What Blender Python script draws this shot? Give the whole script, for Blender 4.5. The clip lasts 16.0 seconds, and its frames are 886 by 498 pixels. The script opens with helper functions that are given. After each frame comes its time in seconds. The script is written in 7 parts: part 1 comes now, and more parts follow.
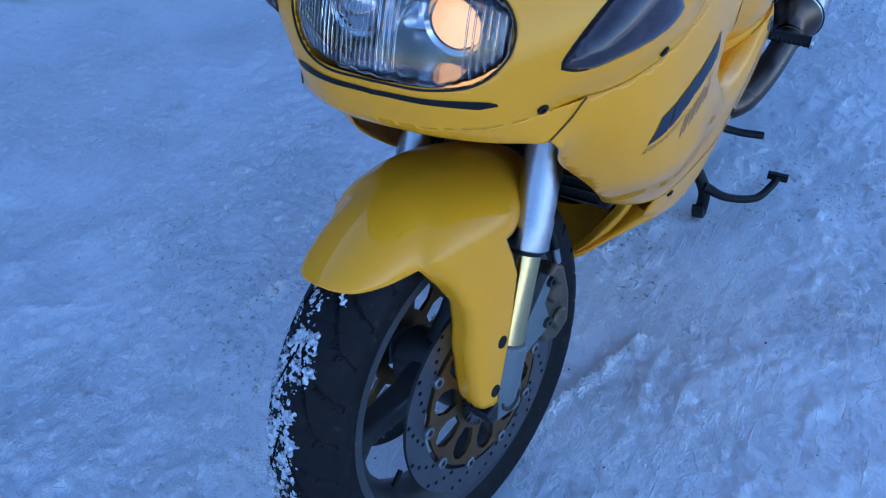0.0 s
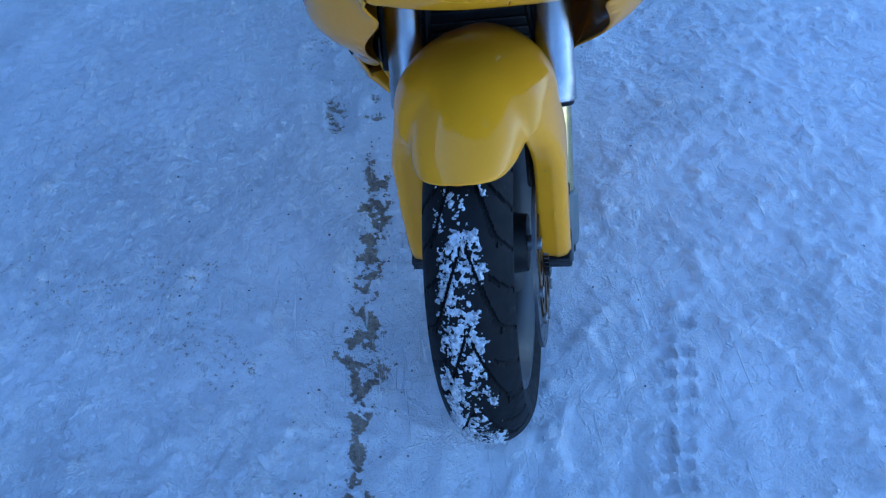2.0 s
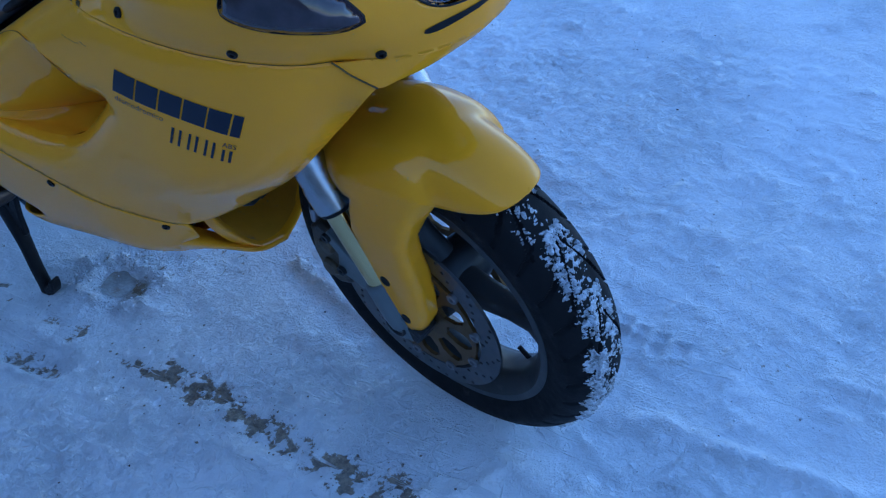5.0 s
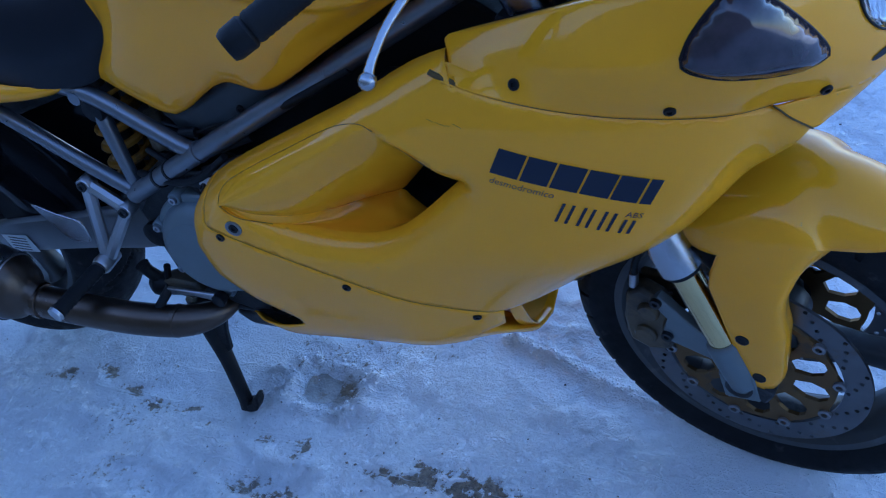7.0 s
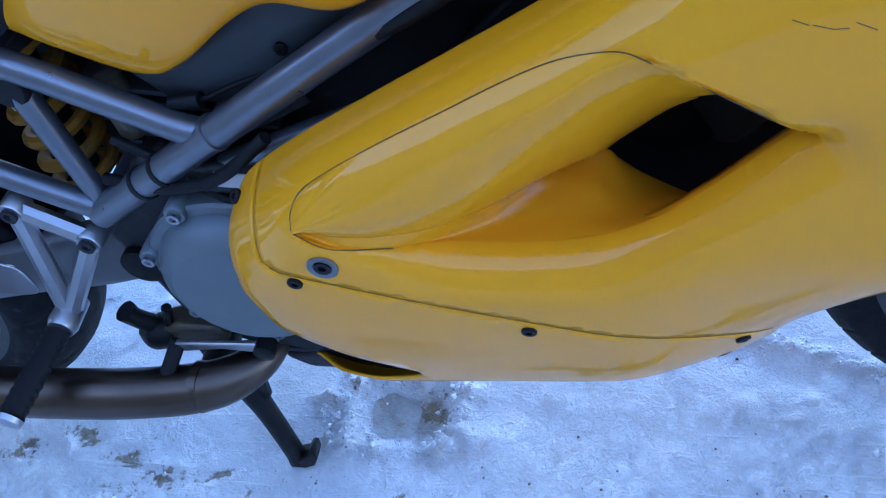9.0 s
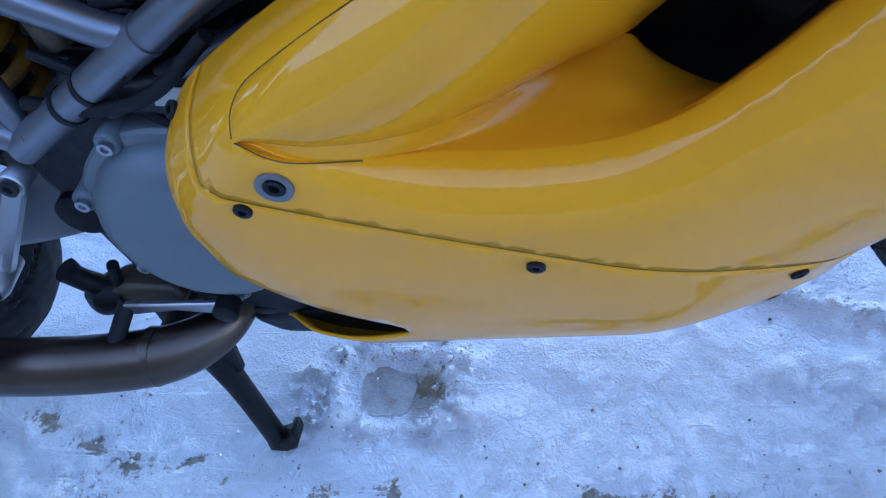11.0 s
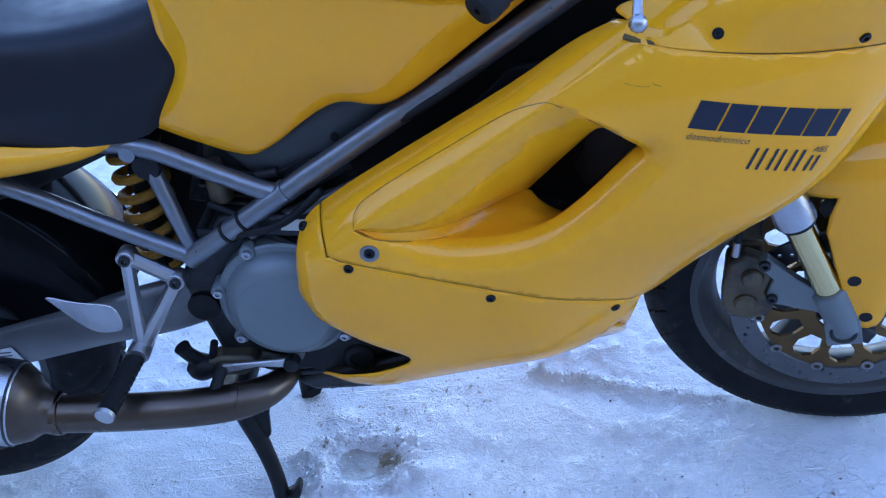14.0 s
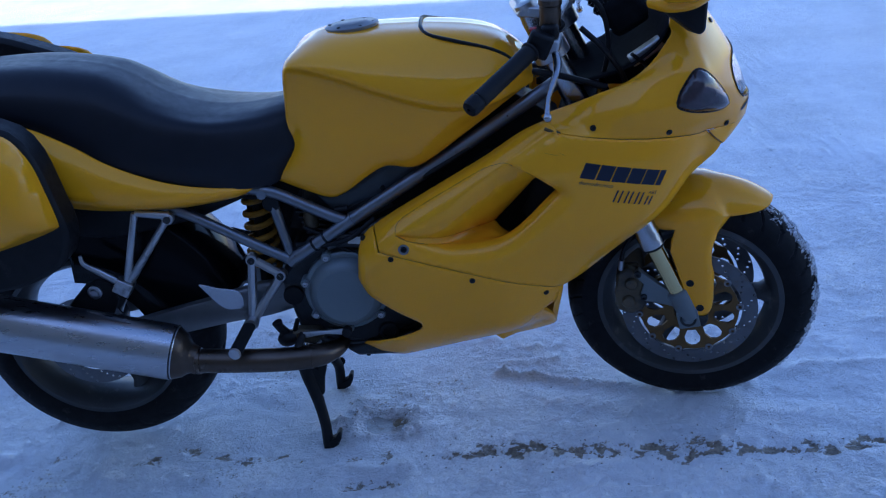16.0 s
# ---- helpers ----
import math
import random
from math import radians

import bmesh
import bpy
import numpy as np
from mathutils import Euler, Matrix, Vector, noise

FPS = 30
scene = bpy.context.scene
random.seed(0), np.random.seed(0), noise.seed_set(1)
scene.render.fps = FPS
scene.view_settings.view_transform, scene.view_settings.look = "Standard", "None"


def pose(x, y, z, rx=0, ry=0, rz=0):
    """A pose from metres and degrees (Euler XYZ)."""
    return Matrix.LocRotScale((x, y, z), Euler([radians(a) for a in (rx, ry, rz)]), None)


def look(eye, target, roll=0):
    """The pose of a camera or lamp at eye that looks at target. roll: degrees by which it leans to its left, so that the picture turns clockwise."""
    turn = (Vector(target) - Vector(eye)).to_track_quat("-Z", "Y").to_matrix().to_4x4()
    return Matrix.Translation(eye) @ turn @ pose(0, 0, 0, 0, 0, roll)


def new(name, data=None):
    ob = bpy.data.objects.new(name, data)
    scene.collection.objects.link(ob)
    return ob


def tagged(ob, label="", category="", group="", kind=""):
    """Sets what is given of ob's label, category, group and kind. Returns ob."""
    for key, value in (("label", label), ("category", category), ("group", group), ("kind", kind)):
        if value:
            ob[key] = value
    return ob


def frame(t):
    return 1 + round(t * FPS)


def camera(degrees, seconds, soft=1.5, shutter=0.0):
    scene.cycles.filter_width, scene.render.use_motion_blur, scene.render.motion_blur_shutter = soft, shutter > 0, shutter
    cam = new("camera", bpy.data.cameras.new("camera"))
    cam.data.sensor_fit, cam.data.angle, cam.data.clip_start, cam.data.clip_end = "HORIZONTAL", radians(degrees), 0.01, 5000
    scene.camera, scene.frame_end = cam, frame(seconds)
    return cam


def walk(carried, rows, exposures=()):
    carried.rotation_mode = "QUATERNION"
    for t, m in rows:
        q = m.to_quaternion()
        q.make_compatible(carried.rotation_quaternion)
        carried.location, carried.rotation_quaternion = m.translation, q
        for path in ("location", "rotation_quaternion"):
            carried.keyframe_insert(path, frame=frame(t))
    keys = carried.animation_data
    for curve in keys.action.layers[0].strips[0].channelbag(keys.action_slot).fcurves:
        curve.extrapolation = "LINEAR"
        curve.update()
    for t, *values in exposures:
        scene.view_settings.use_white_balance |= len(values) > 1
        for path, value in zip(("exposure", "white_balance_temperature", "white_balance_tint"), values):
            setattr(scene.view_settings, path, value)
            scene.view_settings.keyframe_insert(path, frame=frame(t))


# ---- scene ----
cam = camera(52.26, 16.0, soft=1.2)
PATH = [
    (0, (2.2553, 0.4585, 1.2500), (1.5734, 0.0701, 0.6301), -2.53),
    (0.5, (2.2988, 0.3149, 1.2359), (1.6209, 0.0238, 0.5608), -2.87),
    (1, (2.4248, 0.1489, 1.2559), (1.7168, -0.0432, 0.5763), -2.95),
    (1.5, (2.5127, 0.0159, 1.2829), (1.7851, -0.0663, 0.6018), -2.97),
    (2, (2.4615, -0.1334, 1.2644), (1.7400, -0.0986, 0.5728), -3.79),
    (2.5, (2.3974, -0.2712, 1.2846), (1.6903, -0.1360, 0.5904), -4.78),
    (3, (2.3494, -0.4365, 1.2824), (1.6746, -0.1660, 0.5958), -3.74),
    (5.5, (1.9176, -0.9415, 1.2875), (1.5403, -0.2941, 0.6253), -8.66),
    (6, (1.7977, -0.9977, 1.2780), (1.4219, -0.3365, 0.6287), -9.76),
    (6.5, (1.6185, -0.9934, 1.2941), (1.2252, -0.3335, 0.6539), -12.65),
    (7, (1.5094, -0.9920, 1.2986), (1.1281, -0.3167, 0.6672), -13.03),
    (7.5, (1.3725, -0.9991, 1.2984), (1.0466, -0.2926, 0.6702), -12.82),
    (8, (1.2454, -0.9736, 1.2727), (0.9774, -0.2599, 0.6256), -13.50),
    (8.5, (1.1445, -0.8217, 1.1972), (0.8775, -0.1487, 0.5073), -16.40),
    (9, (1.0634, -0.6472, 1.0911), (0.7838, -0.0311, 0.3548), -18.99),
    (11.5, (1.0346, -0.5958, 0.9548), (0.7527, 0.0133, 0.2134), -20.58),
    (12, (1.0423, -0.6041, 0.9608), (0.7696, 0.0164, 0.2256), -19.53),
    (12.5, (1.0360, -0.6473, 0.9757), (0.7871, 0.0142, 0.2683), -16.25),
    (13, (0.9986, -0.7928, 1.0548), (0.8117, -0.0539, 0.4074), -12.54),
    (13.5, (0.9770, -0.9866, 1.1570), (0.8596, -0.1980, 0.5535), -10.61),
    (14, (0.9964, -1.1691, 1.2273), (0.8914, -0.3492, 0.6644), -9.52),
    (14.5, (0.9906, -1.3795, 1.3038), (0.8831, -0.5267, 0.7927), -8.66),
    (15, (0.9308, -1.6246, 1.3533), (0.8516, -0.7392, 0.8952), -8.21),
    (15.5, (0.9248, -1.8351, 1.4155), (0.8582, -0.9317, 0.9919), -7.81),
    (16, (0.9969, -2.0236, 1.4252), (0.9337, -1.1197, 1.0021), -6.72),
]
# seconds, stops, kelvin, tint of the camera's own exposure
EXPOSE = [(0.0, 1.38, 4780, 17), (2.0, 1.44, 4640, 12), (3.0, 1.33, 4640, 12), (5.5, 1.28, 4640, 12), (6.5, 1.37, 4800, 16), (7.0, 1.57, 4860, 18), (7.5, 2.33, 5130, 18), (8.0, 2.6, 5300, 20), (9.0, 2.6, 5300, 20), (12.0, 2.60, 5600, 20), (13.0, 2.92, 5850, 22), (13.5, 3.12, 6000, 22), (14.0, 2.64, 5650, 22), (14.5, 2.38, 5430, 21), (15.0, 2.02, 5400, 22), (16.0, 1.18, 5150, 23)]
walk(cam, [(t, look(eye, target, roll)) for t, eye, target, roll in PATH], EXPOSE)

# ---- world and light ----
SUN_EL, SUN_STRENGTH, SKY = 24.0, 4.0, 0.132
WALL_N = Vector((0.27, 0.963, 0)).normalized()      # from the shading wall towards the bike
world = bpy.data.worlds.new("winter_sky")
scene.world = world
world.use_nodes = True
wn = world.node_tree
sky = wn.nodes.new("ShaderNodeTexSky")
sky.sky_type, sky.sun_disc = 'NISHITA', False
sky.sun_elevation = radians(SUN_EL)
sky.sun_rotation = math.atan2(-WALL_N.x, -WALL_N.y)
sky.air_density, sky.dust_density, sky.ozone_density = 1.0, 0.35, 1.6
wn.nodes["Background"].inputs[1].default_value = SKY
wn.links.new(sky.outputs[0], wn.nodes["Background"].inputs[0])
sun_data = bpy.data.lights.new("sun", 'SUN')
sun_data.energy, sun_data.angle, sun_data.color = SUN_STRENGTH, radians(0.5), (1.0, 0.95, 0.88)
sun = new("sun", sun_data)
down = Vector((WALL_N.x * math.cos(radians(SUN_EL)), WALL_N.y * math.cos(radians(SUN_EL)), -math.sin(radians(SUN_EL))))
sun.matrix_world = down.to_track_quat("-Z", "Y").to_matrix().to_4x4()


# ---- materials ----
def material(name, color, rough=0.5, metal=0.0, coat=0.0, coat_rough=0.03, spec=0.5, var=0.0, var_scale=8.0,
             bump=0.0, bump_scale=60.0, rough_var=0.0, dirt=None, dirt_amount=0.0, dirt_scale=18.0, stretch=(1, 1, 1)):
    """A principled surface whose colour, gloss and relief vary at two scales, with patches of grime of their own shape."""
    m = bpy.data.materials.new(name)
    m.use_nodes = True
    nt = m.node_tree
    p = nt.nodes["Principled BSDF"]
    p.inputs["Metallic"].default_value = metal
    p.inputs["Roughness"].default_value = rough
    p.inputs["Coat Weight"].default_value = coat
    p.inputs["Coat Roughness"].default_value = coat_rough
    p.inputs["Specular IOR Level"].default_value = spec
    co = nt.nodes.new("ShaderNodeTexCoord")
    mp = nt.nodes.new("ShaderNodeMapping")
    mp.inputs["Scale"].default_value = stretch
    nt.links.new(co.outputs["Object"], mp.inputs["Vector"])

    def fbm(scale, detail=5.0, roughness=0.6):
        n = nt.nodes.new("ShaderNodeTexNoise")
        n.inputs["Scale"].default_value, n.inputs["Detail"].default_value, n.inputs["Roughness"].default_value = scale, detail, roughness
        nt.links.new(mp.outputs[0], n.inputs["Vector"])
        return n.outputs["Fac"]

    def ramp(src, a, b, va, vb):
        r = nt.nodes.new("ShaderNodeMapRange")
        for k, v in zip(("From Min", "From Max", "To Min", "To Max"), (a, b, va, vb)):
            r.inputs[k].default_value = v
        nt.links.new(src, r.inputs["Value"])
        return r.outputs[0]

    def mix(fac, a, b):
        x = nt.nodes.new("ShaderNodeMix")
        x.data_type = 'RGBA'
        for sock, val in ((x.inputs[6], a), (x.inputs[7], b)):
            if isinstance(val, tuple):
                sock.default_value = (*val, 1)
            else:
                nt.links.new(val, sock)
        nt.links.new(fac, x.inputs[0])
        return x.outputs[2]

    col = None
    if var:
        lo, hi = tuple(c * (1 - var) for c in color), tuple(min(1, c * (1 + var)) for c in color)
        col = mix(ramp(fbm(var_scale), 0.3, 0.7, 0, 1), lo, hi)
    if dirt:
        col = mix(ramp(fbm(dirt_scale, 7, 0.7), 0.62 - dirt_amount * 0.4, 0.72 - dirt_amount * 0.3, 0, 0.85), col or color, dirt)
    if col:
        nt.links.new(col, p.inputs["Base Color"])
    else:
        p.inputs["Base Color"].default_value = (*color, 1)
    if rough_var:
        nt.links.new(ramp(fbm(var_scale * 2.3), 0.3, 0.7, rough - rough_var, rough + rough_var), p.inputs["Roughness"])
    if bump:
        b = nt.nodes.new("ShaderNodeBump")
        b.inputs["Strength"].default_value, b.inputs["Distance"].default_value = 1.0, bump
        nt.links.new(fbm(bump_scale, 4), b.inputs["Height"])
        nt.links.new(b.outputs[0], p.inputs["Normal"])
    return m


YELLOW = material("yellow_paint", (0.88, 0.375, 0.004), 0.45, coat=0.72, coat_rough=0.025, spec=0.03, var=0.02, var_scale=3, bump=0.00003, bump_scale=700,
                  dirt=(0.50, 0.33, 0.09), dirt_amount=-0.12, dirt_scale=60)
# the yellow paint with the duct's shade put into its colour, plus grime
YELLOW_SHADED = material("shaded_yellow", (0.62, 0.27, 0.01), 0.6, spec=0.2, var=0.1, var_scale=20, dirt=(0.20, 0.15, 0.09), dirt_amount=0.1)
OPENING_BLACK = material("opening_black", (0.008, 0.008, 0.010), 0.55, var=0.2)
BLACK_PLASTIC = material("black_plastic", (0.008, 0.008, 0.009), 0.48, spec=0.22, var=0.3, var_scale=30, bump=0.0003, bump_scale=400, rough_var=0.1,
                         dirt=(0.04, 0.037, 0.034), dirt_amount=0.02)
MATTE_BLACK = material("matte_black_plastic", (0.008, 0.008, 0.009), 0.9, spec=0.04, var=0.3, var_scale=40)
HUGGER_BLACK = material("mudguard_black", (0.004, 0.004, 0.005), 0.12, spec=0.08, var=0.2, rough_var=0.03)
GLOSS_BLACK = material("gloss_black", (0.008, 0.008, 0.010), 0.2, coat=1.0, var=0.2, rough_var=0.08)
RUBBER = material("tyre_rubber", (0.008, 0.008, 0.009), 0.66, spec=0.18, var=0.3, var_scale=25, bump=0.0004, bump_scale=300, rough_var=0.10,
                  dirt=(0.045, 0.042, 0.04), dirt_amount=0.0, dirt_scale=30)
GRIP_RUBBER = material("grip_rubber", (0.009, 0.009, 0.010), 0.6, spec=0.25, var=0.2, bump=0.0005, bump_scale=500)
VINYL = material("seat_vinyl", (0.007, 0.0078, 0.012), 0.42, spec=0.30, var=0.15, var_scale=20, bump=0.0002, bump_scale=900, rough_var=0.06)
ALU = material("cast_aluminium", (0.46, 0.46, 0.47), 0.38, metal=1.0, var=0.08, var_scale=20, bump=0.0003, bump_scale=300, rough_var=0.08,
               dirt=(0.16, 0.15, 0.14), dirt_amount=0.08)
SWING_ALU = material("swingarm_aluminium", (0.235, 0.235, 0.24), 0.5, metal=0.9, var=0.08, var_scale=14, bump=0.0003, bump_scale=250, rough_var=0.06, dirt=(0.10, 0.095, 0.09), dirt_amount=0.05)
BRUSHED = material("brushed_aluminium", (0.43, 0.43, 0.445), 0.20, metal=1.0, var=0.05, var_scale=40, bump=0.00015, bump_scale=400, rough_var=0.06, stretch=(1, 1, 12))
GOLD_TUBE = material("nitrided_fork_tube", (0.62, 0.50, 0.24), 0.16, metal=1.0, var=0.06, rough_var=0.05)
FRAME_GREY = material("frame_paint", (0.18, 0.19, 0.21), 0.33, metal=0.75, coat=0.4, var=0.08, var_scale=25, rough_var=0.06, dirt=(0.09, 0.085, 0.08), dirt_amount=0.05)
WHEEL_GREY = material("wheel_paint", (0.060, 0.061, 0.062), 0.42, metal=0.4, var=0.1, rough_var=0.1, dirt=(0.12, 0.115, 0.11), dirt_amount=0.12)
STEEL = material("disc_steel", (0.15, 0.15, 0.155), 0.42, metal=1.0, var=0.12, var_scale=15, rough_var=0.1, dirt=(0.16, 0.13, 0.10), dirt_amount=0.12, dirt_scale=12)
BOBBIN = material("bobbin_steel", (0.24, 0.24, 0.25), 0.45, metal=0.9, var=0.15, var_scale=60)
BRONZE = material("bronze_anodised", (0.15, 0.088, 0.032), 0.42, metal=0.8, var=0.15, rough_var=0.1, dirt=(0.08, 0.06, 0.04), dirt_amount=0.15)
ENGINE_DARK = material("engine_metal", (0.032, 0.033, 0.036), 0.5, metal=0.6, var=0.3, var_scale=25, bump=0.0012, bump_scale=90, rough_var=0.12, dirt=(0.10, 0.09, 0.075), dirt_amount=0.2)
CLUTCH_GREY = material("cover_paint", (0.15, 0.172, 0.178), 0.46, metal=0.25, var=0.06, var_scale=12, bump=0.0002, bump_scale=500, rough_var=0.08, dirt=(0.13, 0.12, 0.11), dirt_amount=-0.06)
EXHAUST = material("exhaust_steel", (0.115, 0.088, 0.068), 0.34, metal=1.0, var=0.2, var_scale=9, rough_var=0.1, dirt=(0.10, 0.075, 0.055), dirt_amount=0.22, dirt_scale=10)
CAN = material("silencer_aluminium", (0.48, 0.48, 0.50), 0.30, metal=1.0, var=0.05, var_scale=9, rough_var=0.05, bump=0.00002, bump_scale=120, stretch=(1, 6, 6))
SPRING_ORANGE = material("spring_paint", (0.34, 0.16, 0.018), 0.6, spec=0.2, var=0.2, dirt=(0.08, 0.055, 0.03), dirt_amount=0.25)
BLUE_BLACK = material("decal_blue", (0.006, 0.009, 0.024), 0.4, spec=0.35, coat=0.15)
DECAL_GREY = material("decal_grey", (0.06, 0.05, 0.03), 0.4, coat=0.2)
CALIPER = material("caliper_gold", (0.12, 0.095, 0.06), 0.5, metal=0.6, var=0.25, bump=0.0006, bump_scale=200, dirt=(0.05, 0.045, 0.04), dirt_amount=0.3)
SEAM = material("seam_shadow_gap", (0.10, 0.06, 0.012), 0.8)
RED = material("red_plastic", (0.45, 0.02, 0.02), 0.4, coat=0.3)
ZINC = material("zinc_bolt", (0.42, 0.42, 0.44), 0.35, metal=1.0, var=0.1)
LABEL_WHITE = material("label_white", (0.7, 0.7, 0.68), 0.5, var=0.05)
SMOKE = material("smoked_lens", (0.04, 0.028, 0.035), 0.10, coat=0.35, spec=0.5, var=0.35, var_scale=30)
REFLECTOR = material("reflector", (0.55, 0.56, 0.58), 0.12, metal=1.0)
AIRBOX_GREY = material("airbox_plastic", (0.055, 0.062, 0.068), 0.5, spec=0.3, var=0.12, var_scale=20, bump=0.0002, bump_scale=400)
ICE = material("grey_ice", (0.37, 0.36, 0.33), 0.28, coat=0.3, var=0.22, var_scale=40, bump=0.004, bump_scale=70, dirt=(0.27, 0.20, 0.115), dirt_amount=0.2, dirt_scale=30)
WALLMAT = material("render_wall", (0.17, 0.165, 0.155), 0.85, var=0.08, var_scale=1.2, bump=0.002, bump_scale=40)

GLASS = bpy.data.materials.new("headlight_glass")
GLASS.use_nodes = True
gp = GLASS.node_tree.nodes["Principled BSDF"]
gp.inputs["Base Color"].default_value = (0.98, 0.99, 1, 1)
gp.inputs["Roughness"].default_value = 0.02
gp.inputs["IOR"].default_value = 1.45
gp.inputs["Transmission Weight"].default_value = 1.0
LAMP_ON = bpy.data.materials.new("lit_projector")
LAMP_ON.use_nodes = True
lp = LAMP_ON.node_tree.nodes["Principled BSDF"]
lp.inputs["Base Color"].default_value = (0.9, 0.6, 0.25, 1)
lp.inputs["Emission Color"].default_value = (1.0, 0.40, 0.07, 1)
lp.inputs["Emission Strength"].default_value = 0.42


def snow_material():
    """Trodden snow: white with faint grey hollows, brown slush along a walked line, and fine grain."""
    m = bpy.data.materials.new("trodden_snow")
    m.use_nodes = True
    nt = m.node_tree
    p = nt.nodes["Principled BSDF"]
    ln = nt.links.new
    co = nt.nodes.new("ShaderNodeNewGeometry")
    sep = nt.nodes.new("ShaderNodeSeparateXYZ")
    ln(co.outputs["Position"], sep.inputs[0])

    def fbm(scale, detail=6.0, rough=0.6, dist=0.0):
        n = nt.nodes.new("ShaderNodeTexNoise")
        for k, v in (("Scale", scale), ("Detail", detail), ("Roughness", rough), ("Distortion", dist)):
            n.inputs[k].default_value = v
        ln(co.outputs["Position"], n.inputs["Vector"])
        return n.outputs["Fac"]

    def calc(op, a, b=None, c=None):
        n = nt.nodes.new("ShaderNodeMath")
        n.operation = op
        for s, v in zip(n.inputs, (a, b, c)):
            if v is None:
                continue
            if isinstance(v, (int, float)):
                s.default_value = v
            else:
                ln(v, s)
        return n.outputs[0]

    def rng(src, a, b, va=0.0, vb=1.0):
        r = nt.nodes.new("ShaderNodeMapRange")
        r.interpolation_type = 'SMOOTHSTEP'
        for k, v in zip(("From Min", "From Max", "To Min", "To Max"), (a, b, va, vb)):
            r.inputs[k].default_value = v
        ln(src, r.inputs["Value"])
        return r.outputs[0]

    def mix(fac, a, b):
        x = nt.nodes.new("ShaderNodeMix")
        x.data_type = 'RGBA'
        for sock, val in ((x.inputs[6], a), (x.inputs[7], b)):
            if isinstance(val, tuple):
                sock.default_value = (*val, 1)
            else:
                ln(val, sock)
        ln(fac, x.inputs[0])
        return x.outputs[2]

    X, Y = sep.outputs["X"], sep.outputs["Y"]
    base = mix(rng(fbm(1.7), 0.3, 0.7), (0.74, 0.748, 0.77), (0.86, 0.862, 0.87))
    base = mix(calc('MULTIPLY', rng(fbm(11, 9, 0.75), 0.46, 0.70), 0.22), base, (0.66, 0.675, 0.70))
    base = mix(calc('MULTIPLY', rng(fbm(70, 6, 0.8), 0.52, 0.68), 0.20), base, (0.58, 0.59, 0.61))
    base = mix(calc('MULTIPLY', calc('MULTIPLY', rng(fbm(24, 9, 0.72), 0.43, 0.36), rng(fbm(1.9, 4), 0.38, 0.60)), 0.34), base, (0.50, 0.485, 0.46))
    # brown slush: where it lies is stored on the ground, its frayed edge comes from the grain
    at = nt.nodes.new("ShaderNodeAttribute")
    at.attribute_name = "slush"
    wet = calc('ADD', at.outputs["Fac"], calc('MULTIPLY', calc('SUBTRACT', fbm(75, 8, 0.74), 0.5), 2.6))
    slush = rng(wet, 0.40, 0.66)
    base = mix(calc('MULTIPLY', slush, 0.85), base, mix(rng(fbm(80, 6, 0.75), 0.4, 0.6), (0.15, 0.102, 0.048), (0.33, 0.25, 0.14)))
    # pale scuffs, each a thin line
    scuffs = None
    for turn, off in ((0.5, 0.0), (1.75, 3.0), (2.6, 7.0)):
        mp = nt.nodes.new("ShaderNodeMapping")
        mp.inputs["Rotation"].default_value = (0, 0, turn)
        mp.inputs["Location"].default_value = (off, off, 0)
        mp.inputs["Scale"].default_value = (4.5, 95, 1)
        ln(co.outputs["Position"], mp.inputs["Vector"])
        n = nt.nodes.new("ShaderNodeTexNoise")
        n.inputs["Scale"].default_value, n.inputs["Detail"].default_value, n.inputs["Distortion"].default_value = 1.0, 3.0, 0.35
        ln(mp.outputs[0], n.inputs["Vector"])
        one = calc('MULTIPLY', rng(n.outputs["Fac"], 0.645, 0.70), rng(fbm(2.2 + off * 0.1, 3), 0.46, 0.56))
        scuffs = one if scuffs is None else calc('MAXIMUM', scuffs, one)
    fine = calc('MULTIPLY', rng(calc('ABSOLUTE', calc('SUBTRACT', fbm(15, 5, 0.55, 0.3), 0.5)), 0.030, 0.0), rng(fbm(2.3, 4), 0.36, 0.58))
    fine = calc('MAXIMUM', fine, calc('MULTIPLY', rng(calc('ABSOLUTE', calc('SUBTRACT', fbm(33, 5, 0.6, 0.4), 0.5)), 0.045, 0.0), rng(fbm(1.6, 4), 0.42, 0.60)))
    base = mix(calc('MULTIPLY', calc('MULTIPLY', fine, calc('SUBTRACT', 1.0, slush)), 0.30), base, (0.96, 0.962, 0.965))
    base = mix(calc('MULTIPLY', scuffs, 0.75), base, (0.95, 0.955, 0.96))
    # brown stain on the ice of the deep print, and thin dirt over the yard
    spot = calc('ADD', calc('POWER', calc('DIVIDE', calc('SUBTRACT', X, 0.685), 0.035), 2.0), calc('POWER', calc('DIVIDE', calc('ADD', Y, 0.045), 0.05), 2.0))
    base = mix(calc('MULTIPLY', rng(calc('ADD', spot, calc('MULTIPLY', fbm(40, 6, 0.7), 2.0)), 2.0, 1.1), 0.7), base, (0.22, 0.165, 0.095))
    far = calc('MULTIPLY', rng(fbm(0.9, 3), 0.46, 0.62), rng(fbm(17, 9, 0.8), 0.575, 0.66))
    base = mix(calc('MULTIPLY', far, 0.42), base, (0.26, 0.24, 0.21))
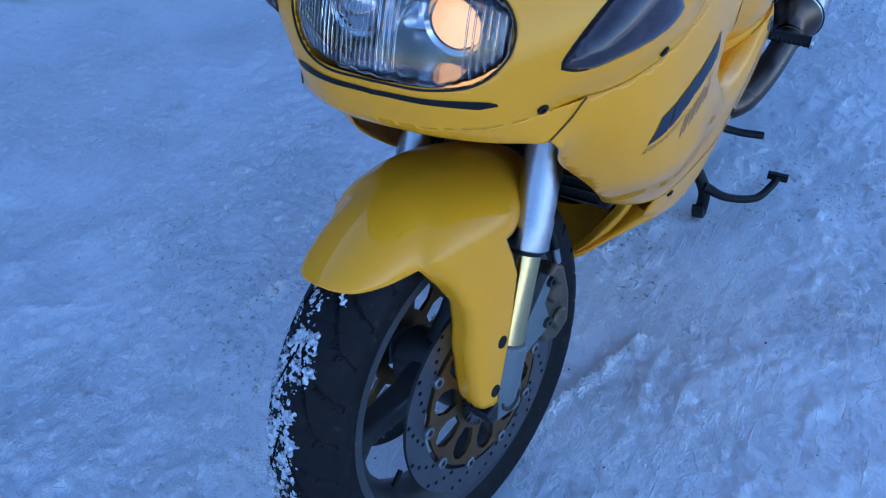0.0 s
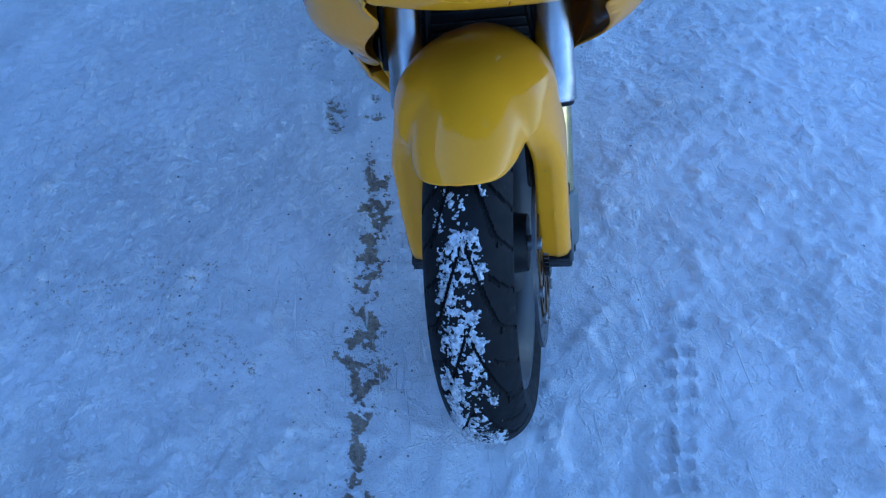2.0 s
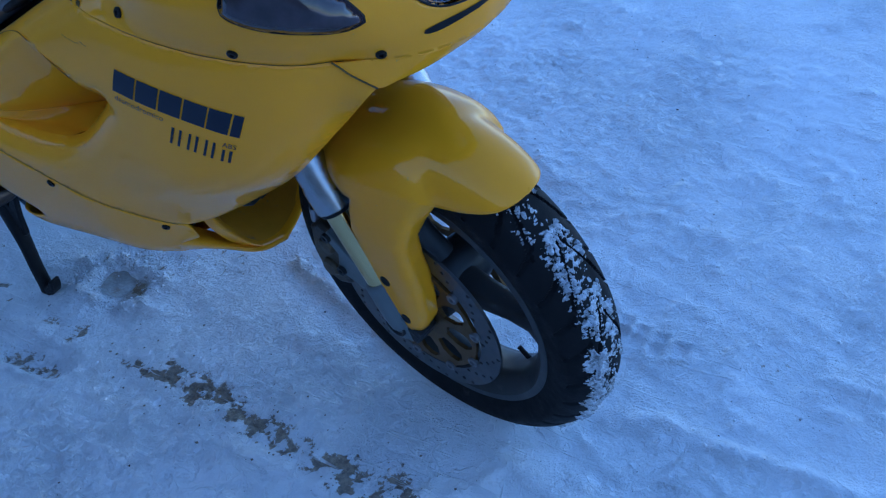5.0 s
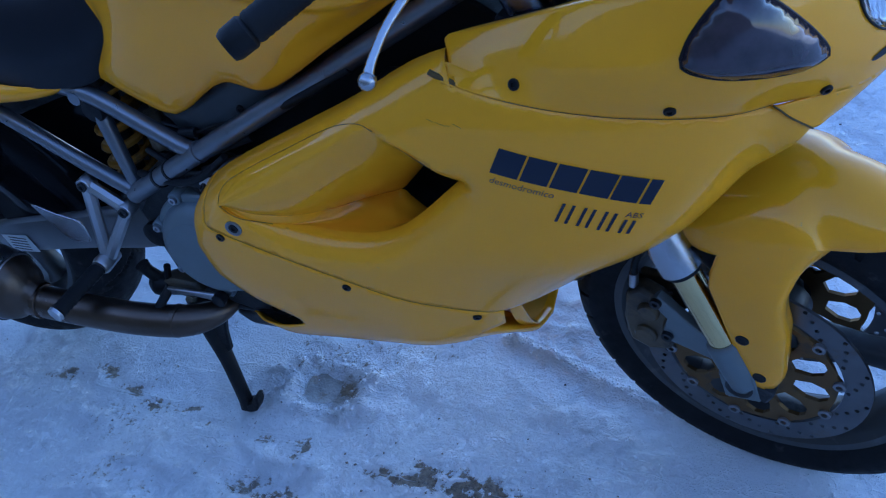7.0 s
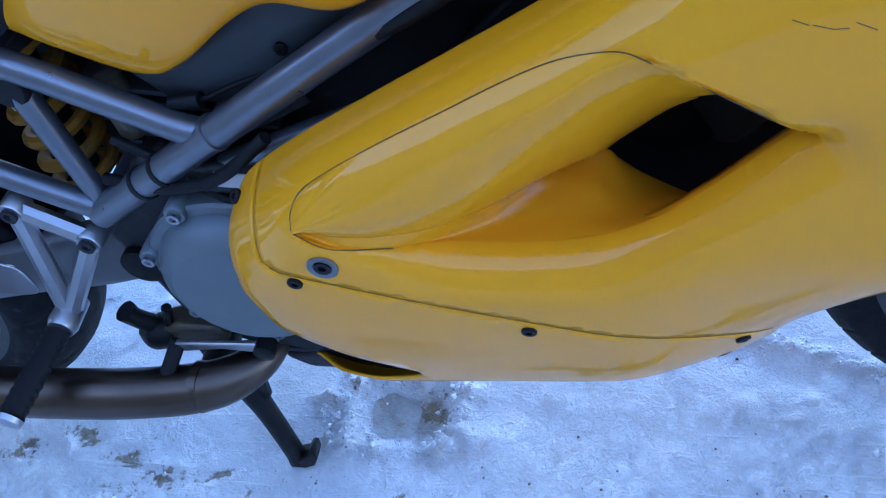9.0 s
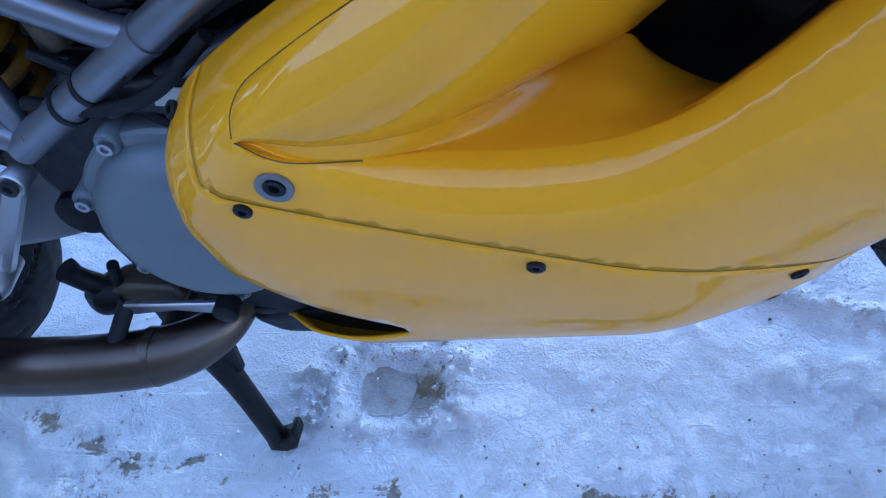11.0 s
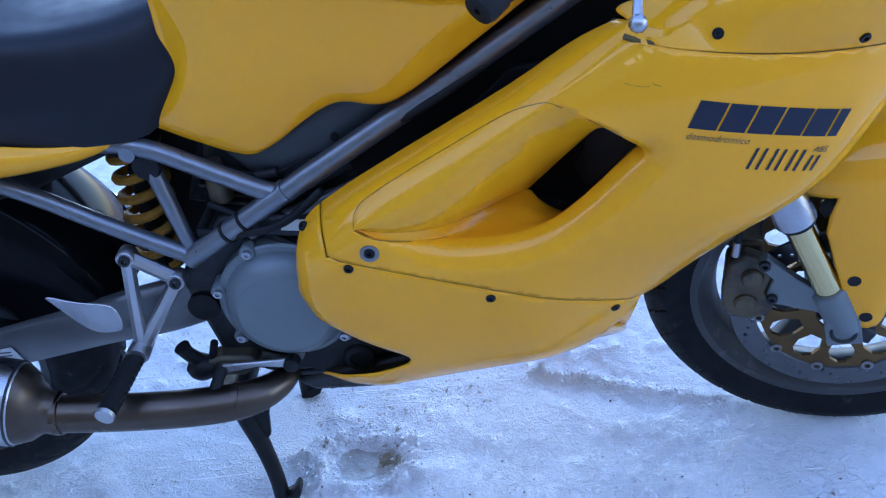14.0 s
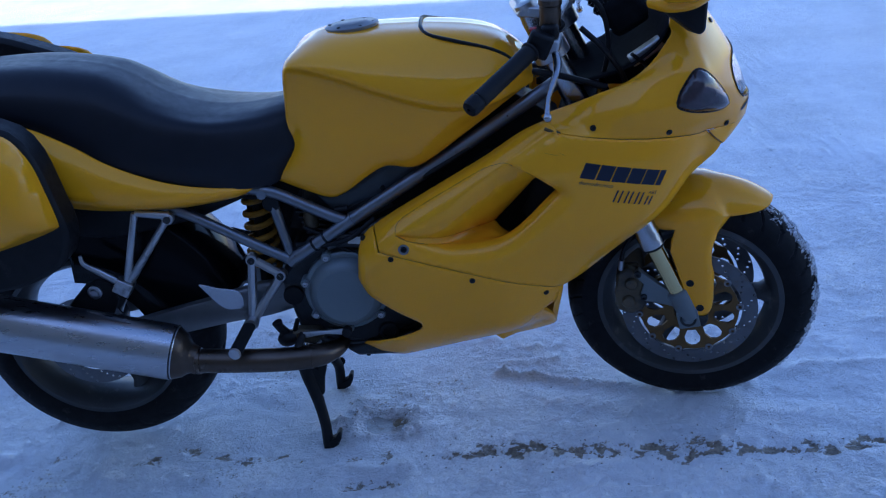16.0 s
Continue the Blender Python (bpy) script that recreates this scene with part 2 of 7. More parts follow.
    for scale, lo, hi in ((34, 0.085, 0.055), (75, 0.12, 0.07)):
        v = nt.nodes.new("ShaderNodeTexVoronoi")
        v.inputs["Scale"].default_value = scale
        ln(co.outputs["Position"], v.inputs["Vector"])
        grit = calc('MULTIPLY', rng(v.outputs["Distance"], lo, hi), rng(fbm(2.6, 5), 0.56, 0.66))
        base = mix(calc('MULTIPLY', grit, 0.75), base, (0.08, 0.068, 0.055))
    ln(base, p.inputs["Base Color"])
    ln(calc('SUBTRACT', rng(fbm(14, 6, 0.7), 0.4, 0.6, 0.42, 0.68), calc('MULTIPLY', slush, 0.25)), p.inputs["Roughness"])
    p.inputs["Specular IOR Level"].default_value = 0.4
    plates = rng(fbm(30, 8, 0.7), 0.42, 0.58)
    b = nt.nodes.new("ShaderNodeBump")
    b.inputs["Strength"].default_value, b.inputs["Distance"].default_value = 1.0, 0.0135
    rough = rng(fbm(1.5, 3), 0.40, 0.62, 0.35, 1.0)
    relief = calc('MULTIPLY', calc('ADD', calc('MULTIPLY', fbm(52, 7, 0.66), 0.62), calc('MULTIPLY', plates, 0.16)), rough)
    relief = calc('ADD', relief, calc('MULTIPLY', fine, 0.13))
    ln(calc('ADD', calc('ADD', relief, calc('MULTIPLY', fbm(240, 4, 0.7), 0.12)), calc('MULTIPLY', scuffs, 0.15)), b.inputs["Height"])
    ln(b.outputs[0], p.inputs["Normal"])
    return m


SNOW = snow_material()
PACKED = material("packed_snow", (0.62, 0.64, 0.68), 0.75, var=0.30, var_scale=60, bump=0.0025, bump_scale=220, dirt=(0.10, 0.10, 0.105), dirt_amount=0.35, dirt_scale=110)
CLUMP = material("snow_clump", (0.82, 0.83, 0.85), 0.7, var=0.10, var_scale=60, bump=0.002, bump_scale=150)
CLOD = material("frozen_slush", (0.21, 0.18, 0.14), 0.6, var=0.3, var_scale=60, bump=0.001, bump_scale=200)
GRIT = material("dark_grit", (0.07, 0.06, 0.05), 0.8, var=0.4, var_scale=90)


# ---- mesh tools ----
import functools
from mathutils.bvhtree import BVHTree
from mathutils.geometry import delaunay_2d_cdt


def part(name, bm, mat, parent=None, label="", smooth=40, solid=0.0, matrix=None, bevel=0.0):
    """Links a bmesh as one mesh object, under a thing or a part."""
    me = bpy.data.meshes.new(name)
    bmesh.ops.recalc_face_normals(bm, faces=bm.faces) if not solid else None
    bm.to_mesh(me)
    bm.free()
    me.materials.append(mat)
    if smooth:
        me.shade_smooth()
        me.set_sharp_from_angle(angle=radians(smooth))
    ob = new(name, me)
    if parent:
        ob.parent = parent
    if matrix:
        ob.matrix_basis = matrix
    if solid:
        s = ob.modifiers.new("thickness", 'SOLIDIFY')
        s.thickness, s.offset = solid, -1
    if bevel:
        b = ob.modifiers.new("edge", 'BEVEL')
        b.width, b.segments, b.limit_method, b.angle_limit = bevel, 2, 'ANGLE', radians(35)
    if label:
        ob["label"] = label
    return ob


def curve(*pts):
    """A smooth function through pairs, with no overshoot."""
    xs, ys = np.array(pts, float).T
    h, d = np.diff(xs), np.diff(ys) / np.diff(xs)
    m = np.zeros(len(xs))
    m[0], m[-1] = d[0], d[-1]
    for i in range(1, len(xs) - 1):
        if d[i - 1] * d[i] > 0:
            a, b = 2 * h[i] + h[i - 1], h[i] + 2 * h[i - 1]
            m[i] = (a + b) / (a / d[i - 1] + b / d[i])

    def f(x):
        x = np.clip(np.asarray(x, float), xs[0], xs[-1])
        i = np.clip(np.searchsorted(xs, x, side="right") - 1, 0, len(h) - 1)
        t = (x - xs[i]) / h[i]
        return ((2 * t**3 - 3 * t**2 + 1) * ys[i] + (t**3 - 2 * t**2 + t) * h[i] * m[i]
                + (3 * t**2 - 2 * t**3) * ys[i + 1] + (t**3 - t**2) * h[i] * m[i + 1])
    return f


def spline(pts, n, closed=False):
    """n points along a smooth line through pts."""
    p = np.array(pts, float)
    if closed:
        p = np.vstack([p[-1], p, p[0], p[1]])
    else:
        p = np.vstack([2 * p[0] - p[1], p, 2 * p[-1] - p[-2]])
    k = len(p) - 3
    seg = np.linalg.norm(np.diff(p[1:-1], axis=0), axis=1)
    cum = np.r_[0, np.cumsum(seg)]
    out = []
    for s in np.linspace(0, cum[-1], n, endpoint=not closed):
        i = min(int(np.searchsorted(cum, s, side="right") - 1), k - 1)
        t = (s - cum[i]) / max(seg[i], 1e-9)
        a, b, c, d = p[i:i + 4]
        out.append(0.5 * (2 * b + (c - a) * t + (2 * a - 5 * b + 4 * c - d) * t**2 + (3 * b - a - 3 * c + d) * t**3))
    return np.array(out)


def grid_faces(bm, rows, close_u=False, close_v=False):
    vs = [[bm.verts.new(p) for p in row] for row in rows]
    nr, nc = len(vs), len(vs[0])
    for i in range(nr if close_v else nr - 1):
        for j in range(nc if close_u else nc - 1):
            q = [vs[i][j], vs[i][(j + 1) % nc], vs[(i + 1) % nr][(j + 1) % nc], vs[(i + 1) % nr][j]]
            if len({v.co.to_tuple(6) for v in q}) > 2:
                try:
                    bm.faces.new(q)
                except ValueError:
                    pass
    return vs


def skin(bm, rails, nu=40, nv=24, mirror=False):
    """A surface through rails, each a list of points from one end to the other."""
    r = [spline(p, nu) for p in rails]
    cols = [spline([x[u] for x in r], nv) for u in range(nu)]
    grid_faces(bm, cols)
    if mirror:
        grid_faces(bm, [[(x, -y, z) for x, y, z in col] for col in reversed(cols)])
    bmesh.ops.remove_doubles(bm, verts=bm.verts, dist=0.0004)


def tube(bm, pts, r, seg=12, n=None, smooth=True, caps=True, flat=1.0):
    """A round bar along a line; r may be a list, one radius a point of pts."""
    pts = np.array(pts, float)
    rad = np.full(len(pts), r, float) if np.isscalar(r) else np.array(r, float)
    if smooth and len(pts) > 2:
        n = n or 6 * len(pts)
        t = np.linspace(0, 1, len(pts))
        both = spline(np.c_[pts, rad], n)
        pts, rad = both[:, :3], both[:, 3]
    tang = np.gradient(pts, axis=0)
    tang /= np.linalg.norm(tang, axis=1)[:, None]
    up = np.array([0, 0, 1.0]) if abs(tang[0][2]) < 0.9 else np.array([1.0, 0, 0])
    rows = []
    for p, tg, rr in zip(pts, tang, rad):
        a = np.cross(tg, up)
        a /= np.linalg.norm(a)
        b = np.cross(a, tg)
        up = b
        rows.append([p + rr * (math.cos(w) * a + flat * math.sin(w) * b) for w in np.linspace(0, 2 * math.pi, seg, endpoint=False)])
    vs = grid_faces(bm, rows, close_u=True)
    if caps:
        bm.faces.new(list(reversed(vs[0])))
        bm.faces.new(vs[-1])


def lathe(bm, prof, origin, axis=(0, 1, 0), seg=32, caps=True, arc=None):
    """Turns a profile of (along the axis, radius) round an axis."""
    a = Vector(axis).normalized()
    u = a.orthogonal().normalized()
    w = a.cross(u)
    o = Vector(origin)
    angles = np.linspace(0, 2 * math.pi, seg, endpoint=False) if arc is None else np.linspace(*arc, seg)
    rows = [[o + a * s + (u * math.cos(t) + w * math.sin(t)) * r for t in angles] for s, r in prof]
    vs = grid_faces(bm, rows, close_u=arc is None)
    if caps and arc is None:
        for row, rr in ((vs[0], prof[0][1]), (vs[-1], prof[-1][1])):
            if rr > 1e-5:
                bm.faces.new(row)


def slab(bm, poly, off):
    """A plate: a flat polygon and its copy at the offset, joined."""
    a = [bm.verts.new(p) for p in poly]
    b = [bm.verts.new(Vector(p) + Vector(off)) for p in poly]
    bm.faces.new(a)
    bm.faces.new(list(reversed(b)))
    for i in range(len(a)):
        j = (i + 1) % len(a)
        bm.faces.new((a[i], b[i], b[j], a[j]))


def box(bm, c, size, rot=None):
    m = Matrix.Translation(c) @ (rot or Matrix.Identity(4)) @ Matrix.Diagonal((*size, 1))
    bmesh.ops.create_cube(bm, size=1.0, matrix=m)


def inside(p, poly):
    x, y = p
    a = np.asarray(poly, float)
    b = np.roll(a, 1, axis=0)
    cross = (a[:, 1] > y) != (b[:, 1] > y)
    a, b = a[cross], b[cross]
    return bool(np.count_nonzero(x < (b[:, 0] - a[:, 0]) * (y - a[:, 1]) / (b[:, 1] - a[:, 1]) + a[:, 0]) % 2)


def panel(bm, outline, place, step=0.012, holes=(), flip=False):
    """A sheet cut to an outline, with holes, in two coordinates; place() lays a point of it into space."""
    loops = [np.array(outline)] + [np.array(h) for h in holes]
    pts, edges = [], []
    for loop in loops:
        k = len(pts)
        pts += [Vector(p) for p in loop]
        edges += [(k + i, k + (i + 1) % len(loop)) for i in range(len(loop))]
    lo, hi = loops[0].min(0), loops[0].max(0)
    ring = np.vstack(loops)
    for i, a in enumerate(np.arange(lo[0] + step / 2, hi[0], step)):
        for b in np.arange(lo[1] + step / 2 + (i % 2) * step / 2, hi[1], step):
            if inside((a, b), loops[0]) and not any(inside((a, b), h) for h in loops[1:]):
                if np.min(np.sum((ring - (a, b)) ** 2, axis=1)) > (0.55 * step) ** 2:
                    pts.append(Vector((a, b)))
    v, _, f, *_ = delaunay_2d_cdt(pts, edges, [], 0, 1e-6)
    keep = [t for t in f if inside((c := sum((v[i] for i in t), Vector((0, 0))) / 3), loops[0]) and not any(inside(c, h) for h in loops[1:])]
    made = [bm.verts.new(place(p.x, p.y)) for p in v]
    for t in keep:
        bm.faces.new([made[i] for i in (reversed(t) if flip else t)])
    bmesh.ops.delete(bm, geom=[x for x in bm.verts if not x.link_faces], context='VERTS')


def smooth01(a, b, x):
    t = np.clip((np.asarray(x, float) - a) / (b - a), 0, 1)
    return t * t * (3 - 2 * t)


@functools.lru_cache(None)
def lattice(seed):
    return np.random.RandomState(seed).rand(257, 257) * 2 - 1


def value_noise(x, y, scale, seed, octaves=4, gain=0.5):
    """Smooth noise between -1 and 1 on arrays of places."""
    total, amp = 0, 1
    for o in range(octaves):
        lat = lattice(seed + o)
        u, w = x * scale * 2**o + 31.7 * o, y * scale * 2**o + 17.3 * o
        i, j = np.floor(u).astype(int), np.floor(w).astype(int)
        a, b = u - i, w - j
        a, b = a * a * (3 - 2 * a), b * b * (3 - 2 * b)
        i, j = i % 256, j % 256
        k, m = (i + 1) % 256, (j + 1) % 256
        total = total + amp * ((lat[i, j] * (1 - a) + lat[k, j] * a) * (1 - b) + (lat[i, m] * (1 - a) + lat[k, m] * a) * b)
        amp *= gain
    return total


# ---- ground ----
def ground_height(x, y):
    near = np.exp(-((np.maximum(np.abs(x - 0.8), 0) / 14) ** 2 + (y / 14) ** 2))
    z = 0.006 * value_noise(x, y, 0.8, 3, 3) * near
    z = z + 0.0050 * value_noise(x, y, 6, 11, 3, 0.5) * near
    crust = np.maximum(0, value_noise(x, y, 14, 23, 3, 0.6)) ** 2
    z = z + 0.005 * crust * near
    # broken crust: plates with crisp edges, pits between them
    patch = smooth01(-0.35, 0.25, value_noise(x, y, 1.6, 71, 2))
    plate = smooth01(-0.10, 0.10, value_noise(x, y, 24, 73, 4, 0.66))
    z = z + (0.0026 * plate + 0.0016 * value_noise(x, y, 42, 79, 3, 0.7)) * near * (0.18 + 0.82 * patch)
    lump = np.maximum(0, value_noise(x, y, 33, 83, 2, 0.6) - 0.42)
    z = z + 0.007 * lump * near * smooth01(0.0, 0.6, value_noise(x, y, 2.1, 87, 2))
    # thin raised lines left by boots and tyres
    for scale, seed, high in ((7.5, 121, 0.0028), (15, 127, 0.0024)):
        n = np.abs(value_noise(x + 0.02 * value_noise(x, y, 9, 131, 2), y, scale, seed, 3, 0.45))
        z = z + high * np.maximum(0, 1 - n / (0.011 * scale)) * near * smooth01(-0.35, 0.3, value_noise(x, y, 1.9, seed + 4, 2))
    # drag marks running roughly across the yard
    s = x * 0.35 + y * 0.94
    z = z - 0.004 * np.maximum(0, value_noise(s * 1.0, (x * 0.94 - y * 0.35) * 0.22, 16, 41, 2) - 0.25) * near
    # the trodden line beside the bike
    line = -0.135 - 0.075 * x
    d = np.abs(y - line)
    z = z - 0.010 * np.exp(-(d / 0.05) ** 2) * np.maximum(0, value_noise(x, y, 11, 57, 2) + 0.15) * (np.abs(x - 0.85) < 1.5)
    # rut and ridge behind the front wheel
    t = np.clip((x - 0.96) / 0.40, 0, 1)
    ry = 0.165 - 0.15 * t
    on = smooth01(0.93, 0.99, x) * smooth01(1.36, 1.28, x)
    z = z + on * ((0.009 + 0.010 * smooth01(1.10, 0.98, x)) * np.exp(-((y - ry) / 0.013) ** 2) * (1 + 1.0 * value_noise(x, y, 46, 61, 3)) - 0.004 * np.exp(-((y - ry + 0.04) / 0.03) ** 2))
    # ploughed snow in front of the front wheel
    on = smooth01(1.55, 1.70, x) * smooth01(2.5, 2.0, x)
    z = z - on * 0.008 * np.exp(-((y + 0.02 + 0.02 * x) / 0.045) ** 2) + on * 0.008 * np.exp(-((y - 0.07) / 0.02) ** 2) * (1 + 0.8 * value_noise(x, y, 30, 67, 2))
    # two boot prints pressed down to the ice
    for cx, cy, lx, ly, deep in ((0.650, -0.043, 0.062, 0.046, 0.012), (0.63, -0.27, 0.085, 0.035, 0.013), (0.40, -0.33, 0.09, 0.035, 0.008)):
        q = (((x - cx) / lx) ** 4 + ((y - cy) / ly) ** 4) * (1 + 0.5 * value_noise(x, y, 40, 91, 2))
        q = np.maximum(q, 0)
        z = z - deep * np.exp(-q) + 0.35 * deep * np.exp(-((q ** 0.25 - 1.25) / 0.22) ** 2)
    # tyre-cleat print beside the wheel
    for k in range(11):
        cx, cy = 1.40 + 0.037 * k + 0.006 * math.sin(5.3 * k), 0.335 - 0.0102 * k + 0.005 * math.sin(3.1 * k)
        for side in (-0.017, 0.017):
            if (k * 7 + (side > 0) * 3) % 5:
                q = np.maximum(np.abs(x - cx) / 0.0125, np.abs(y - cy - side) / 0.0125)
                z = z - 0.0055 * np.exp(-q ** 6) + 0.0030 * np.exp(-((q - 1.35) / 0.20) ** 2)
    # slush lies a little sunk, crumbly ground round the deep print
    z = z - 0.006 * slush_at(x, y)
    ring = np.exp(-((np.hypot((x - 0.64) / 1.5, y + 0.043) - 0.066) / 0.020) ** 2)
    z = z + 0.016 * ring * np.maximum(0, value_noise(x, y, 42, 107, 3, 0.65))
    # flat where the tyre and the stand bear
    for cx, cy, rr in ((1.46, -0.005, 0.10), (0.507, -0.125, 0.035), (0.507, 0.15, 0.035)):
        w = np.exp(-(((x - cx) ** 2 + (y - cy) ** 2) / rr**2) ** 2)
        z = z * (1 - w)
    return z


SPOTS = ((-0.24, -0.095, 0.030, 0.6), (-0.12, -0.105, 0.028, 0.6), (0.03, -0.125, 0.034, 0.8), (0.135, -0.11, 0.030, 0.8), (0.23, -0.14, 0.026, 0.8), (0.30, -0.155, 0.028, 0.9),
         (0.385, -0.16, 0.024, 0.8), (0.455, -0.165, 0.026, 0.8), (0.575, -0.18, 0.026, 0.7), (0.67, -0.19, 0.032, 0.8), (0.61, -0.285, 0.045, 0.75), (0.66, -0.29, 0.030, 0.8), (0.69, -0.035, 0.032, 0.9))


def slush_at(x, y):
    """Where feet have worn the snow to brown slush: separate spots, then a broken trail."""
    v = np.zeros_like(x)
    wob = 0.012 * value_noise(x, y, 18, 97, 3)
    for cx, cy, r, k in SPOTS:
        v = np.maximum(v, k * np.exp(-(((x - cx + wob) / (1.5 * r)) ** 2 + ((y - cy + wob) / (0.75 * r)) ** 2)))
    v = v * (0.35 + 0.65 * smooth01(-0.3, 0.25, value_noise(x, y, 24, 109, 3, 0.6)))
    line = -0.125 - 0.088 * x + 0.02 * value_noise(x, 0 * y, 5, 99, 2)
    trail = 1.45 * np.exp(-((y - line + 2.2 * wob) / 0.027) ** 2) * smooth01(0.76, 0.86, x) * smooth01(2.6, 2.0, x)
    broken = 0.22 + 0.78 * smooth01(-0.25, 0.25, value_noise(x + 0.6 * y, y - 0.3 * x, 42, 101, 3, 0.7))
    gaps = 0.75 + 0.25 * smooth01(-0.4, 0.2, value_noise(x, 0 * y, 3.1, 103, 2))
    v = np.maximum(v, trail * broken * gaps)
    thin = smooth01(0.25, 0.75, value_noise(x, y, 3.3, 105, 4, 0.6)) * 0.32 * np.exp(-((y + 0.1) / 1.3) ** 2)
    return np.maximum(v, thin)


def spread(lo, hi, step, far):
    mid = np.arange(lo, hi + step / 2, step)
    grow, out = step, []
    pos = hi
    while pos < far:
        grow *= 1.07
        pos += grow
        out.append(pos)
    return np.r_[[lo + hi - v for v in reversed(out)], mid, out]


def build_ground():
    gx, gy = spread(-0.5, 2.5, 0.0062, 2500), spread(-0.95, 1.25, 0.0062, 2500)
    X, Y = np.meshgrid(gx, gy, indexing="ij")
    Z = ground_height(X, Y)
    nx, ny = X.shape
    i, j = np.meshgrid(np.arange(nx - 1), np.arange(ny - 1), indexing="ij")
    a = (i * ny + j).ravel()
    faces = np.stack([a, a + ny, a + ny + 1, a + 1], 1)
    me = bpy.data.meshes.new("ground")
    me.from_pydata(np.stack([X, Y, Z], -1).reshape(-1, 3).tolist(), [], faces.tolist())
    mark = me.attributes.new("slush", 'FLOAT', 'POINT')
    mark.data.foreach_set("value", slush_at(X, Y).astype(np.float32).ravel())
    me.materials.append(SNOW)
    me.shade_smooth()
    tagged(new("ground", me), "trodden snow-covered yard with brown slush and footprints", "snow ground", kind="structure")


build_ground()


def ice_patch(name, cx, cy, lx, ly, seed, label):
    rs = random.Random(seed)
    n = 26
    loop = [(cx + lx * math.copysign(abs(math.cos(t)) ** 0.55, math.cos(t)) * (1 + rs.uniform(-0.16, 0.10)), cy + ly * math.copysign(abs(math.sin(t)) ** 0.55, math.sin(t)) * (1 + rs.uniform(-0.16, 0.10))) for t in np.linspace(0, 2 * math.pi, n, endpoint=False)]
    bm = bmesh.new()
    panel(bm, loop, lambda a, b: (a, b, float(ground_height(np.array(a), np.array(b))) + 0.0015), 0.012)
    return tagged(part(name, bm, ICE, label=label), category="ice", kind="structure")


ice_patch("ice", 0.636, -0.043, 0.036, 0.034, 4, "bare grey ice showing in a boot print")


def scatter(name, n, spot, size, mat, seed, label, category):
    """Small broken lumps lying on the ground, far too many to count."""
    rs = random.Random(seed)
    verts, faces = [], []
    base = [(1, 0, 0), (-1, 0, 0), (0, 1, 0), (0, -1, 0), (0, 0, 1), (0, 0, -1)]
    tris = [(0, 2, 4), (2, 1, 4), (1, 3, 4), (3, 0, 4), (2, 0, 5), (1, 2, 5), (3, 1, 5), (0, 3, 5)]
    spots = [spot(rs) for _ in range(n)]
    heights = ground_height(*np.array(spots).T)
    for (x, y), h in zip(spots, heights):
        r = size[0] + (size[1] - size[0]) * rs.random() ** 2.5
        h, k = float(h), len(verts)
        turn = rs.uniform(0, 6.28)
        for a, b, c in base:
            q = r * rs.uniform(0.6, 1.25)
            verts.append((x + q * (a * math.cos(turn) - b * math.sin(turn)), y + q * (a * math.sin(turn) + b * math.cos(turn)), h + 0.25 * r + q * c * 0.6))
        faces += [(k + a, k + b, k + c) for a, b, c in tris]
    me = bpy.data.meshes.new(name)
    me.from_pydata(verts, [], faces)
    me.materials.append(mat)
    me.shade_smooth()
    tagged(new(name, me), label, category, kind="stuff")


def by_line(rs):
    x = rs.uniform(0.75, 2.0)
    return x, -0.135 - 0.075 * x + rs.gauss(0, 0.05)


scatter("snow_crumbs", 700, lambda rs: (rs.uniform(-0.4, 2.3), rs.uniform(-0.8, 1.0)), (0.0015, 0.005), CLUMP, 5, "small white crumbs of broken snow crust", "snow crumbs")
scatter("print_crumbs", 170, lambda rs: (lambda t, r: (0.64 + 1.5 * r * math.cos(t), -0.035 + r * math.sin(t)))(rs.uniform(0, 6.28), rs.gauss(0.066, 0.014)), (0.002, 0.006), CLUMP, 9, "snow crumbs round a deep boot print", "snow crumbs")
scatter("ridge_crumbs", 260, lambda rs: (lambda t: (0.96 + 0.36 * t + rs.gauss(0, 0.012), 0.165 - 0.135 * t + rs.gauss(0, 0.008)))(rs.random()), (0.0015, 0.0045), CLUMP, 6, "snow crumbs along a ploughed ridge by the wheel", "snow crumbs")
scatter("slush_clods", 160, by_line, (0.0015, 0.004), CLOD, 7, "brown frozen slush crumbs along a walked line", "slush")
scatter("grit", 420, lambda rs: (rs.uniform(-0.6, 3.2), rs.uniform(-1.0, 2.2)), (0.001, 0.0032), GRIT, 8, "dark grit scattered over the snow", "grit")


# ---- the house that throws the shade, behind the camera ----
def build_house():
    run = Vector((WALL_N.y, -WALL_N.x, 0))
    foot = Vector((1.0, -4.2, 0))
    high = ((Vector((-1.19, 6.75, 0)) - foot) @ WALL_N) * math.tan(radians(SUN_EL))
    bm = bmesh.new()
    corners = [foot - run * 22, foot + run * 16, foot + run * 16 - WALL_N * 7, foot - run * 22 - WALL_N * 7]
    slab(bm, [(p.x, p.y, -0.2) for p in corners], (0, 0, high + 0.2))
    tagged(part("wall_south", bm, WALLMAT), "plain rendered house wall shading the yard", "wall", kind="structure")


build_house()


